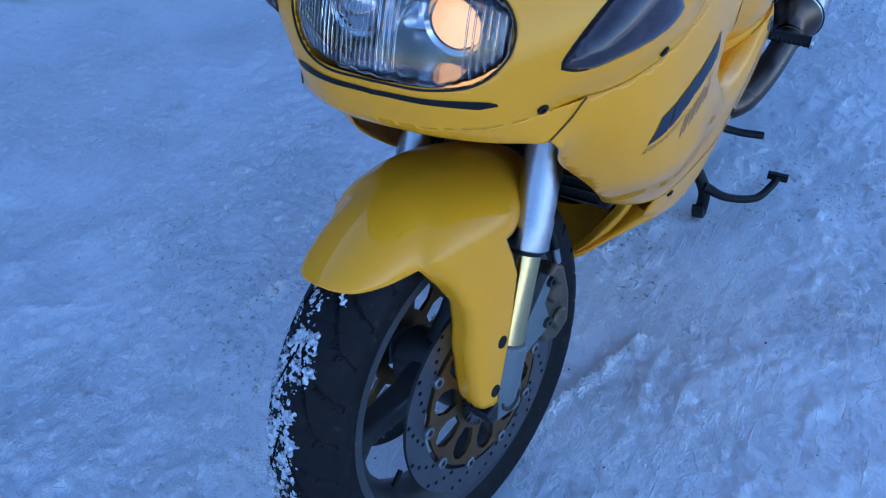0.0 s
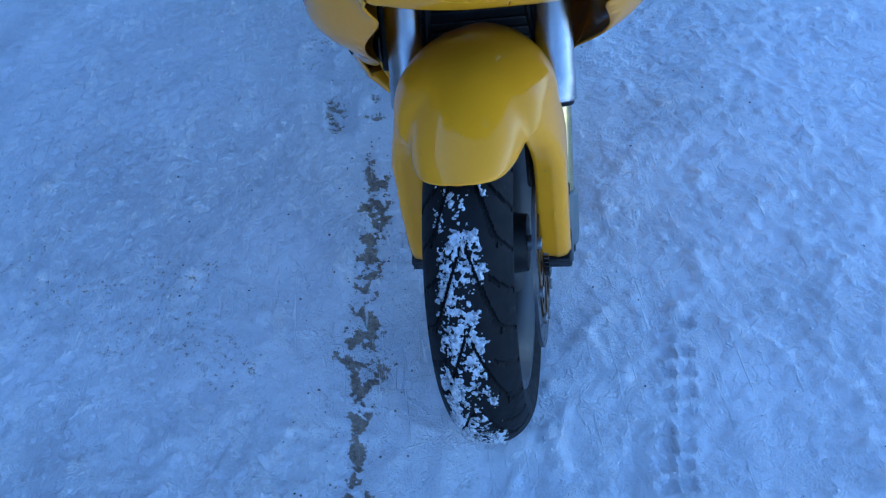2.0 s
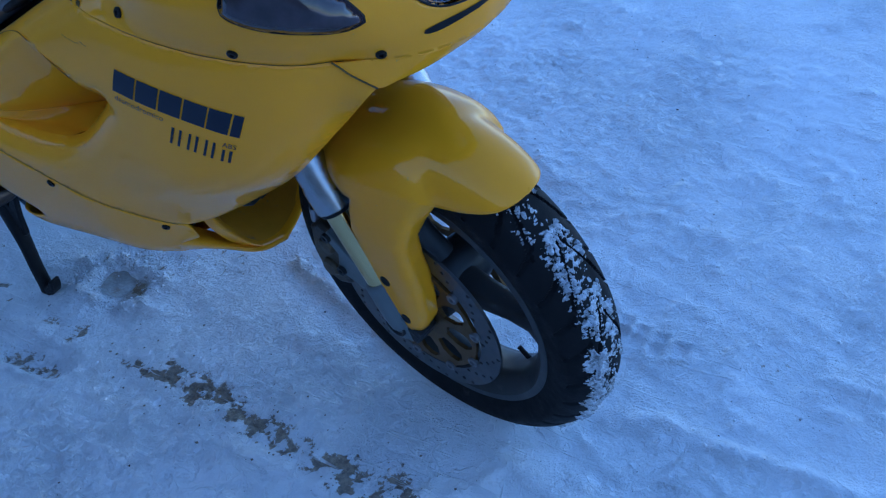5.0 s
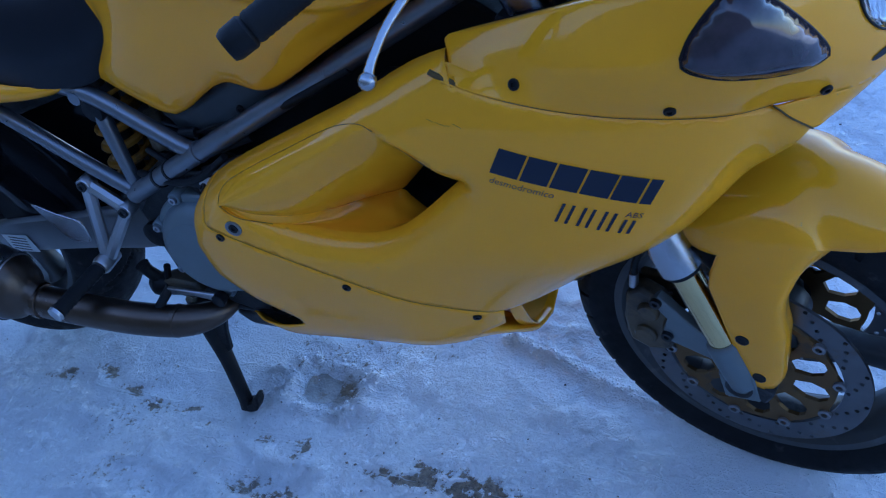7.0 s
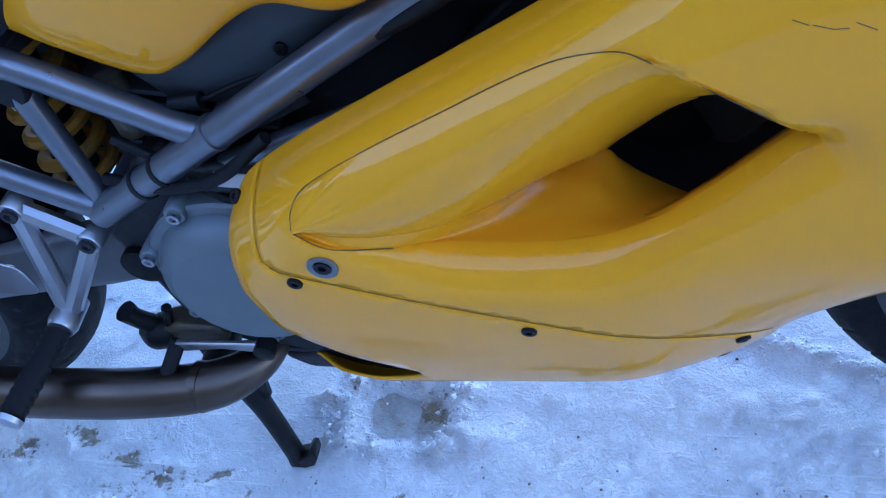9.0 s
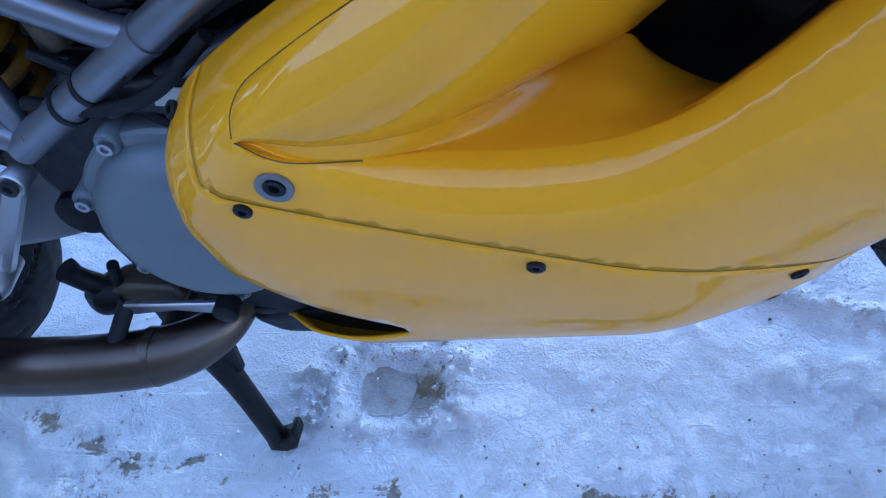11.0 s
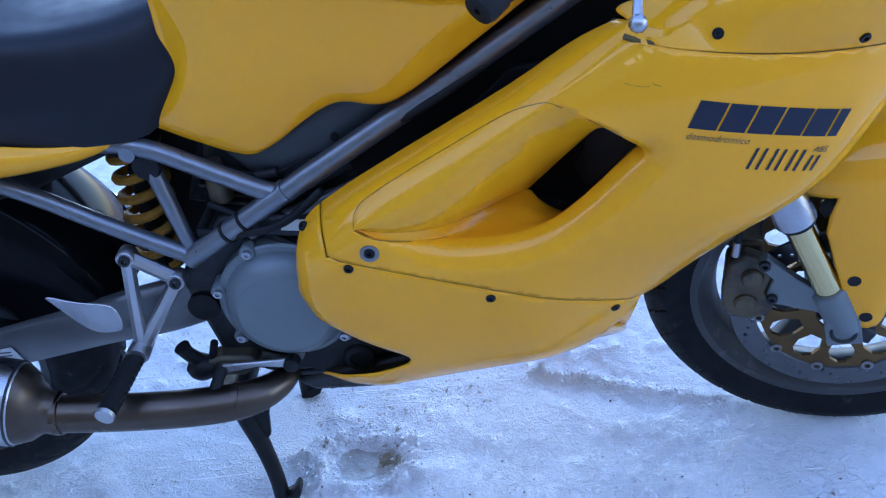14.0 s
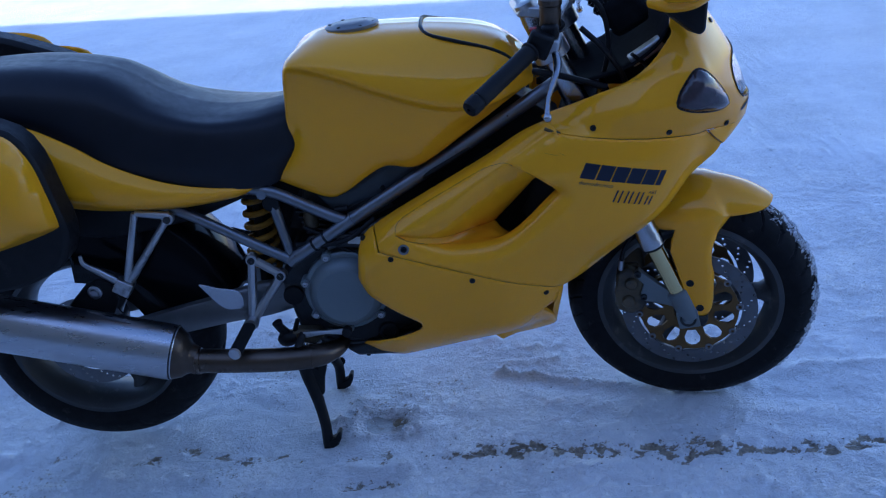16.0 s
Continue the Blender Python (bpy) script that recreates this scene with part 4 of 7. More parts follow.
def dense(loop, step=0.008):
    """A closed outline with its corners kept, cut into short steps."""
    out = []
    for a, b in zip(loop, list(loop[1:]) + [loop[0]]):
        n = max(1, int(math.hypot(b[0] - a[0], b[1] - a[1]) / step))
        out += [(a[0] + (b[0] - a[0]) * k / n, a[1] + (b[1] - a[1]) * k / n) for k in range(n)]
    return out


def bent(pts, n):
    return [tuple(p[:2]) for p in spline([(a, b, 0) for a, b in pts], n)]


SEAM_TOP = bent([(1.109, 0.838), (1.122, 0.832), (1.141, 0.827), (1.20, 0.815), (1.28, 0.802), (1.363, 0.793), (1.42, 0.786), (1.453, 0.784)], 40)
SEAM_LOW = bent([(0.686, 0.6215), (0.708, 0.609), (0.738, 0.599), (0.80, 0.5765), (0.93, 0.5260), (1.04, 0.482), (1.08, 0.466), (1.115, 0.451)], 40)
FRONT_EDGE = bent([(1.490, 0.745), (1.44, 0.690), (1.397, 0.642), (1.35, 0.592), (1.28, 0.532), (1.21, 0.483), (1.165, 0.460), (1.128, 0.4505), (1.116, 0.4510)], 40)
CREST_X = (0.686, 0.712, 0.74, 0.774, 0.82, 0.866, 0.91, 0.95, 0.985, 1.02, 1.06, 1.105, 1.135)
SHOULDER_IN = [(0.685, 0.176, 0.600), (0.704, 0.166, 0.621), (0.757, 0.165, 0.654), (0.83, 0.167, 0.693), (0.905, 0.170, 0.732), (0.979, 0.170, 0.770), (1.049, 0.170, 0.811), (1.080, 0.171, 0.826), (1.109, 0.176, 0.838)]
INSERT_TOP = bent([(0.774, 0.637), (0.82, 0.662), (0.866, 0.687), (0.91, 0.710), (0.95, 0.733), (0.985, 0.753), (1.012, 0.769)], 30) + bent([(1.020, 0.771), (1.035, 0.772), (1.069, 0.752), (1.10, 0.730), (1.118, 0.714), (1.124, 0.703)], 16)
SCOOP_HOLE = INSERT_TOP + bent(SCOOP_LIP, 46)[:-1]


def screw(parent, place3, normal, r=0.0064, mat=None):
    bm = bmesh.new()
    lathe(bm, [(-0.002, r), (0.0012, r), (0.002, r * 0.85), (0.002, r * 0.45), (-0.0004, r * 0.42), (-0.0004, 0.0)], place3, normal, 16, caps=False)
    return part("screw", bm, mat or BLACK_PLASTIC, parent)


def flank_normal(x, z, side):
    f, e = flank(side), 0.004
    a, b = Vector(f(x + e, z)) - Vector(f(x - e, z)), Vector(f(x, z + e)) - Vector(f(x, z - e))
    n = a.cross(b).normalized()
    return n if n.y * side > 0 else -n


def shoulder_in(x):
    t = max(0.0, min(1.0, (x - 0.686) / (1.135 - 0.686))) * 100
    i = min(99, int(t))
    return SHOULDER_LINE[i] + (SHOULDER_LINE[i + 1] - SHOULDER_LINE[i]) * (t - i)


SHOULDER_LINE = spline(np.array(SHOULDER_IN), 101)


def shoulder(bm, side, crest):
    """The facet that folds in over the top of the flank, from its crest to the inner edge."""
    f = flank(side)
    cols = []
    for x, z in crest:
        a, e = np.array(f(x, z)) * np.array([1, side, 1]), shoulder_in(x)
        ln = [a + t_ * (e - a) + np.array([0, 0.006, 0.013]) * math.sin(math.pi * t_ ** 0.8) for t_ in (0, 0.12, 0.3, 0.5, 0.7, 0.9, 1.0)] + [e + np.array([0, -0.006, -0.006]), e + np.array([0, -0.009, -0.020])]
        cols.append([(p[0], side * p[1], p[2]) for p in spline(ln, 26)])
    grid_faces(bm, cols if side > 0 else cols[::-1])
    bmesh.ops.remove_doubles(bm, verts=bm.verts, dist=0.0003)


def over_crest(x, k):
    """A point of the right shoulder facet, a share k of the way from its crest to the inner edge."""
    a, e = np.array(flank(1)(x, float(CREST(x)))), shoulder_in(x)
    return a + k * (e - a) + np.array([0, 0.006, 0.013]) * math.sin(math.pi * k ** 0.8)


JOINT_AT = curve((0.7745, 0.02), (0.778, 0.16), (0.790, 0.28), (0.815, 0.33), (0.86, 0.34), (0.91, 0.33), (0.955, 0.30), (0.985, 0.24), (1.008, 0.13), (1.022, 0.04))


def build_scoop(side, body):
    """Insert of the flank: a folded lobe above, a floor below, both running into the dark opening."""
    f = flank(-1)
    at = lambda x, z, d=0.0: (x, abs(f(x, z)[1]) - d, z)
    xs = (0.775, 0.82, 0.866, 0.91, 0.95, 0.985, 1.012)
    ends = ((1.035, 0.773), (1.058, 0.760), (1.075, 0.7485), (1.089, 0.7385))
    lift = np.array([0, 0.0013, 0.0013])
    crest = [over_crest(x, 0.0) + np.array([0, 0.0012, 0.0008]) for x in xs] + [at(x, z, 0.0010) for x, z in ends]
    under = [(0.775, 0.2475, 0.6362), (0.82, 0.245, 0.624), (0.87, 0.224, 0.611), (0.915, 0.190, 0.604), (0.955, 0.157, 0.602), (0.988, 0.142, 0.605), (1.005, 0.146, 0.621), (1.033, 0.158, 0.653), (1.057, 0.175, 0.684), (1.073, 0.196, 0.710), (1.086, 0.224, 0.734)]
    hole = [(1.000, 0.138, 0.590), (1.013, 0.134, 0.572), (1.040, 0.146, 0.565), (1.058, 0.185, 0.596)]
    cr, un = np.array(crest), np.array(under)
    rails = []
    for share in (1.0, 0.65, 0.32, 0.10):
        rails.append(np.array([over_crest(x, float(JOINT_AT(x)) * share) + lift for x in xs] + [np.array(p) + lift * (1, share, share) for p in crest[len(xs):]]))
    rails.append(cr)
    for h, dy, dz in ((0.05, 0.0042, 0.0008), (0.18, 0.0125, 0.0020), (0.42, 0.0200, 0.0010), (0.68, 0.0165, -0.002), (0.88, 0.0070, -0.003)):
        k = (np.minimum(1, np.linalg.norm(cr - un, axis=1) / 0.12) * np.interp(np.arange(len(un)), (0, 5, 7, 10), (1, 1, 0.7, 0.1)))[:, None]
        rails.append(cr + (un - cr) * h + k * np.array([0, dy, dz]))
    rails.append(un)
    rails.append(un + np.array([0.004, -0.012, 0.006]) * np.linspace(0, 1, len(un))[:, None])
    bm = bmesh.new()
    sgn = np.array([1, side, 1])
    skin(bm, [(r * sgn).tolist() for r in rails], 100, 70)
    valley = np.array(under[:6] + hole[:2])
    lip = spline([at(x, z, 0.0015) for x, z in reversed(SCOOP_LIP[4:])], 8)
    end = np.array([valley[-1], hole[2], hole[3], (1.062, 0.222, 0.632)])
    lip[-1] = end[-1]
    floor_ = [valley, valley * 0.66 + lip * 0.34 + np.array([0, 0, -0.004]), valley * 0.34 + lip * 0.66 + np.array([0, 0, -0.006]), lip]
    floor_[1][-1], floor_[2][-1] = end[1], end[2]
    floor_[1][0] = floor_[2][0] = valley[0]
    skin(bm, [(r * sgn).tolist() for r in floor_], 70, 30)
    bmesh.ops.recalc_face_normals(bm, faces=bm.faces)
    part("scoop_insert", bm, YELLOW, body, "moulded yellow air scoop", smooth=50)
    bm = bmesh.new()                                            # black bowl added to stand for the shade behind the opening
    ring = np.array([(1.136, 0.205, 0.728), (1.09, 0.190, 0.755), (1.03, 0.138, 0.665), (0.985, 0.128, 0.612), (0.995, 0.124, 0.575), (1.03, 0.130, 0.553), (1.062, 0.190, 0.585), (1.10, 0.205, 0.640), (1.135, 0.208, 0.690)])
    rows = [spline(ring + np.array([d * 0.3, -d, 0]), 50, True) * sgn for d in (-0.004, 0.03, 0.07)]
    vs = grid_faces(bm, [r.tolist() for r in rows], close_u=True)
    bm.faces.new(vs[-1])
    part("opening_bowl", bm, OPENING_BLACK, body, "black bowl standing for the shade inside the scoop")


def build_side_fairing(side):
    top = bent([(x, float(CREST(x))) for x in CREST_X], 60)
    loop = [(a, b - 0.0012) for a, b in SEAM_TOP if a > 1.137] + [(1.470, 0.768)] + FRONT_EDGE + [(a, b + 0.0004) for a, b in reversed(SEAM_LOW) if 0.736 < a < 1.112] + [(0.7325, 0.6005)] + [p for p in top if p[0] > 0.736]
    bm = bmesh.new()
    panel(bm, loop, flank(side), 0.0068, [SCOOP_HOLE], flip=side > 0)
    f = flank(side)
    shoulder(bm, side, [(0.7325, 0.6005)] + [p for p in top if p[0] > 0.736])
    # rolled lip of the scoop
    rim = [e for e in bm.edges if e.is_boundary and all(lip_gap(v.co.x, v.co.z) < 0.0012 and abs(abs(v.co.y) - side_half_width(v.co.x, v.co.z)) < 0.001 for v in e.verts)]
    for dy, dz in ((0.0025, -0.0003), (0.005, -0.002), (0.008, -0.005)):
        made = bmesh.ops.extrude_edge_only(bm, edges=rim)["geom"]
        rim = [g for g in made if isinstance(g, bmesh.types.BMEdge) and g.is_boundary]
        for v in {v for e in rim for v in e.verts}:
            v.co += Vector((0, -side * dy, dz))
        rim = [e for e in rim if e.is_boundary]
    # hidden flange behind the joint with the nose
    under = [Vector(f(a, b - 0.0012)) for a, b in SEAM_TOP if a > 1.12]
    grid_faces(bm, [[tuple(p + Vector((0, -side * d, h))) for p in under] for d, h in ((0, 0), (0.007, 0.0005), (0.018, 0.014))][::1 if side < 0 else -1])
    body = part("side_fairing", bm, YELLOW, bike, "glossy yellow side fairing with an air scoop", smooth=70, solid=0.003)
    build_scoop(side, body)
    # joint of the insert, up over the shoulder and down to the opening
    bm = bmesh.new()
    line = []
    for x in (0.7745, 0.778, 0.790, 0.815, 0.86, 0.91, 0.955, 0.985, 1.008, 1.022):
        p = over_crest(x, float(JOINT_AT(x)))
        line.append((p[0], side * (p[1] + 0.0014), p[2] + 0.0017))
    tube(bm, line + [f(1.035, 0.7725), f(1.069, 0.7525), f(1.10, 0.7305), f(1.118, 0.7145)], 0.00042, 5, n=90, caps=False)
    tube(bm, [f(x, z) for x, z in reversed(SCOOP_LIP[9:])], 0.0005, 5, n=40, caps=False)
    part("panel_joint", bm, SEAM, body)
    for run, deep, r in ((SEAM_LOW, 0.0001, 0.0005), (SEAM_TOP, 0.0046, 0.0034)):
        bm = bmesh.new()                                        # dark strip in the open joint
        tube(bm, [Vector(f(a, b)) - flank_normal(a, b, side) * deep for a, b in run if a > 0.736], r, 6, smooth=False)
        part("joint_strip", bm, SEAM, body)
    # the mark on the flank: slanted plain shapes in its colour, and the two small words under it
    slope = 0.235

    def lay(u, v, gap=0.0011):
        """u along the mark, v up from its foot."""
        x0 = 1.173 + u if side < 0 else 1.366 - u
        x = x0 - side * 0.48 * v
        z = 0.734 - slope * (x0 - 1.173) + v
        return tuple(Vector(f(x, z)) + flank_normal(x, z, side) * gap)

    def shape(name, u, v, w, h, mat, hole=None):
        loop = dense([(u, v), (u + w, v), (u + w, v + h), (u, v + h)], 0.01)
        b2 = bmesh.new()
        panel(b2, loop, lay, 0.012, [hole] if hole else ())
        bmesh.ops.recalc_face_normals(b2, faces=b2.faces)
        part(name, b2, mat, body)

    for u, w in ((0, 0.0305), (0.0330, 0.0295), (0.0650, 0.0290), (0.0965, 0.0295), (0.1280, 0.0270), (0.1575, 0.0115)):
        shape("badge_block", u, 0.0, w, 0.031, BLUE_BLACK)
    for u, h in ((0.086, 0.0255), (0.0965, 0.0255), (0.109, 0.0255), (0.1185, 0.0255), (0.131, 0.0255), (0.1405, 0.0255), (0.153, 0.019), (0.1615, 0.019)):
        shape("thin_badge_bar", u, -0.0415, 0.0034, h, BLUE_BLACK)
    if side < 0:
        for pts in (((1.106, 0.792), (1.114, 0.7885)), ((1.116, 0.7885), (1.126, 0.7855), (1.133, 0.7858)), ((1.136, 0.7885), (1.146, 0.784))):
            b2 = bmesh.new()
            tube(b2, [f(a, b) for a, b in pts], 0.0003, 5, smooth=False)
            part("scuff", b2, SEAM, body, "thin dark scuff in the paint")
    for name, words, u0, v0, long in (("technical_word", "desmodromico", 0.003, -0.0125, 0.071), ("brake_word", "ABS", 0.1515, -0.0185, 0.0165)):
        txt = bpy.data.curves.new(name, 'FONT')
        txt.body, txt.size, txt.resolution_u = words, 1.0, 2
        src = new(name, txt)
        flat = bpy.data.meshes.new_from_object(src.evaluated_get(bpy.context.evaluated_depsgraph_get()))
        bpy.data.objects.remove(src)
        k = long / max(v.co.x for v in flat.vertices)
        for v in flat.vertices:
            v.co = lay(u0 + v.co.x * k, v0 + v.co.y * k, 0.0013)
        flat.materials.append(DECAL_GREY if len(words) > 4 else BLUE_BLACK)
        word = new(name, flat)
        word.parent = body
    return body


def build_belly(side):
    low = bent([(1.070, 0.372), (1.052, 0.345), (1.030, 0.316), (0.99, 0.288), (0.93, 0.264), (0.857, 0.248), (0.74, 0.246), (0.68, 0.283), (0.650, 0.314)], 50)
    notch = bent([(0.650, 0.3165), (0.70, 0.337), (0.76, 0.357), (0.794, 0.372), (0.802, 0.385), (0.797, 0.398), (0.76, 0.428), (0.70, 0.480), (0.684, 0.502), (0.674, 0.525), (0.676, 0.544)], 50)
    top = bent([(x, float(CREST(x))) for x in (0.676, 0.70, 0.715, 0.7295)], 10)
    loop = [(0.7325, 0.5985)] + [(a, b - 0.0004) for a, b in SEAM_LOW if a > 0.736] + [(1.128, 0.449), (1.122, 0.424), (1.118, 0.404), (1.088, 0.390)] + low + notch[1:] + top[1:]
    bm = bmesh.new()
    panel(bm, loop, flank(side), 0.0095, flip=side > 0)
    shoulder(bm, side, top)
    body = part("belly_pan", bm, YELLOW, bike, "yellow lower fairing with road grime", smooth=70, solid=0.003)
    screw(body, (0.6925, side * 0.186, 0.6100), (-0.50, side * 0.55, 0.67), 0.0068)
    for x, z in ((0.757, 0.5835), (0.929, 0.510), (1.092, 0.442)):
        screw(body, Vector(flank(side)(x, z)) + flank_normal(x, z, side) * 0.0008, flank_normal(x, z, side))
    bm = bmesh.new()
    lathe(bm, [(-0.004, 0.0122), (0.001, 0.0122), (0.0015, 0.0112), (0.0005, 0.0075), (-0.002, 0.007)], Vector(flank(side)(0.788, 0.605)) + flank_normal(0.788, 0.605, side) * 0.001, flank_normal(0.788, 0.605, side), 28)
    big = part("quick_fastener", bm, SWING_ALU, body, "large silver fairing fastener")
    bm = bmesh.new()
    lathe(bm, [(-0.001, 0.0068), (0.0015, 0.0068), (0.0015, 0.0034), (-0.001, 0.0032)], Vector(flank(side)(0.788, 0.605)) + flank_normal(0.788, 0.605, side) * 0.001, flank_normal(0.788, 0.605, side), 20)
    part("fastener_core", bm, BLACK_PLASTIC, body)
    return body


def build_chin():
    """Scoop-shaped chin that closes the lower fairing round the front."""
    g = lambda x, z: (x, -side_half_width(x, z) + 0.001, z)
    right = [
        [g(0.965, 0.280), (0.985, -0.085, 0.258), (0.99, -0.04, 0.242), (0.99, 0, 0.238)],
        [g(1.032, 0.321), (1.050, -0.105, 0.300), (1.062, -0.05, 0.258), (1.064, 0, 0.246)],
        [g(1.066, 0.366), (1.098, -0.118, 0.326), (1.112, -0.06, 0.276), (1.115, 0, 0.252)],
        [g(1.086, 0.390), (1.110, -0.122, 0.340), (1.122, -0.062, 0.288), (1.125, 0, 0.264)],
        [(1.082, -0.160, 0.391), (1.104, -0.116, 0.343), (1.115, -0.060, 0.294), (1.117, 0, 0.271)],
        [(1.060, -0.140, 0.387), (1.070, -0.100, 0.340), (1.075, -0.055, 0.297), (1.075, 0, 0.276)],
    ]
    bm = bmesh.new()
    skin(bm, right, 40, 36, mirror=True)
    chin = part("chin", bm, YELLOW, bike, "yellow chin of the lower fairing, grimy", smooth=60)
    for side in (-1, 1):
        bm = bmesh.new()                                        # strut between chin and flank
        a = [(1.122, 0.160, 0.446), (1.118, 0.150, 0.412), (1.112, 0.124, 0.362), (1.110, 0.098, 0.326), (1.117, 0.068, 0.297)]
        b = [(1.138, 0.154, 0.446), (1.134, 0.142, 0.412), (1.128, 0.110, 0.358), (1.124, 0.086, 0.322), (1.123, 0.058, 0.291)]
        c = [(1.124, 0.140, 0.446), (1.118, 0.128, 0.412), (1.112, 0.098, 0.358), (1.108, 0.076, 0.322), (1.110, 0.052, 0.293)]
        skin(bm, [[(x, side * y, z) for x, y, z in r] for r in (a, b, c)], 30, 12)
        part("strut", bm, YELLOW, chin, "", smooth=60)
    bm = bmesh.new()                                            # duct walls behind the opening, yellow darkened to paint in their shade
    skin(bm, [[(1.112 - d, y * (1 - 0.6 * d), z + 0.25 * d) for y, z in ((-0.128, 0.43), (-0.098, 0.35), (-0.056, 0.297), (0, 0.276), (0.056, 0.297), (0.098, 0.35), (0.128, 0.43))] for d in (0, 0.03, 0.07, 0.11)], 40, 16)
    part("duct_wall", bm, YELLOW_SHADED, chin, "yellow duct wall, its colour darkened for shade", smooth=60)


def build_cowl():
    """Nose cowl: levels from the chin up to the screen, each from the nose back along the flank."""
    right = [
        [(1.552, 0, 0.757), (1.547, -0.05, 0.755), (1.530, -0.100, 0.751), (1.508, -0.136, 0.747), (1.491, -0.157, 0.745), (1.470, -0.172, 0.766), (1.460, -0.178, 0.778), (1.4535, -0.182, 0.7852)],
        [(1.576, 0, 0.778), (1.570, -0.053, 0.777), (1.546, -0.102, 0.776), (1.522, -0.132, 0.778), (1.49, -0.155, 0.781), (1.40, -side_half_width(1.40, 0.7875), 0.7893), (1.28, -side_half_width(1.28, 0.8015), 0.8033), (1.141, -side_half_width(1.141, 0.826), 0.8283)],
        [(1.580, 0, 0.812), (1.572, -0.058, 0.812), (1.545, -0.110, 0.813), (1.517, -0.148, 0.816), (1.482, -0.182, 0.820), (1.40, -0.232, 0.826), (1.28, -0.250, 0.834), (1.128, -0.214, 0.836)],
        [(1.568, 0, 0.865), (1.558, -0.065, 0.865), (1.524, -0.128, 0.865), (1.492, -0.176, 0.867), (1.455, -0.214, 0.868), (1.38, -0.247, 0.868), (1.27, -0.247, 0.868), (1.116, -0.188, 0.843)],
        [(1.535, 0, 0.935), (1.524, -0.07, 0.935), (1.490, -0.138, 0.935), (1.456, -0.190, 0.933), (1.430, -0.222, 0.930), (1.375, -0.235, 0.925), (1.27, -0.217, 0.906), (1.108, -0.172, 0.846)],
        [(1.478, 0, 1.020), (1.470, -0.06, 1.020), (1.445, -0.130, 1.015), (1.420, -0.180, 1.005), (1.398, -0.203, 0.990), (1.376, -0.203, 0.972), (1.300, -0.196, 0.914), (1.112, -0.168, 0.850)],
        [(1.425, 0, 1.075), (1.418, -0.06, 1.075), (1.398, -0.120, 1.070), (1.382, -0.165, 1.055), (1.372, -0.192, 1.022), (1.368, -0.198, 0.990), (1.294, -0.186, 0.912), (1.114, -0.160, 0.848)],
    ]
    # the edge along the joint with the side fairing, and the chin under it
    joint = right[1][:5] + [(a, -side_half_width(a, b), b + 0.0008) for a, b in reversed(SEAM_TOP) if 1.139 < a < 1.4535]
    front = right[1][:5] + [(1.462, -0.178, 0.7835), (1.4535, -side_half_width(1.4535, 0.784), 0.7850)]
    under = np.array(spline(right[0], 30))
    upper = np.array(spline(front, 30))
    bm = bmesh.new()
    skin(bm, [joint] + right[2:], 120, 70, mirror=True)
    skin(bm, [under, (under + upper) / 2 + np.array([0.0015, -0.0010, -0.001]) * np.linspace(1, 0, 30)[:, None], upper], 60, 12, mirror=True)
    bmesh.ops.remove_doubles(bm, verts=bm.verts, dist=0.0006)
    # the lamp opening and the slot under it
    lamp = [f for f in bm.faces if f.calc_center_median().x > 1.42 and inside((f.calc_center_median().y, f.calc_center_median().z), LAMP_LOOP)]
    tree = BVHTree.FromBMesh(bm)
    bmesh.ops.delete(bm, geom=lamp, context='FACES')
    bmesh.ops.recalc_face_normals(bm, faces=bm.faces)
    if sum(f.normal.x for f in bm.faces if f.calc_center_median().x > 1.52) < 0:
        bmesh.ops.reverse_faces(bm, faces=bm.faces)
    cowl = part("upper_fairing", bm, YELLOW, bike, "glossy yellow nose fairing", smooth=60, solid=0.003)
    return cowl, tree


LAMP_LOOP = bent([(0.0, 0.825), (0.06, 0.823), (0.100, 0.827), (0.122, 0.845), (0.130, 0.866), (0.127, 0.888), (0.110, 0.910), (0.06, 0.928), (0.0, 0.935), (-0.06, 0.928), (-0.110, 0.910),
                  (-0.127, 0.888), (-0.130, 0.866), (-0.122, 0.845), (-0.100, 0.827), (-0.06, 0.823), (-0.003, 0.825)], 90)


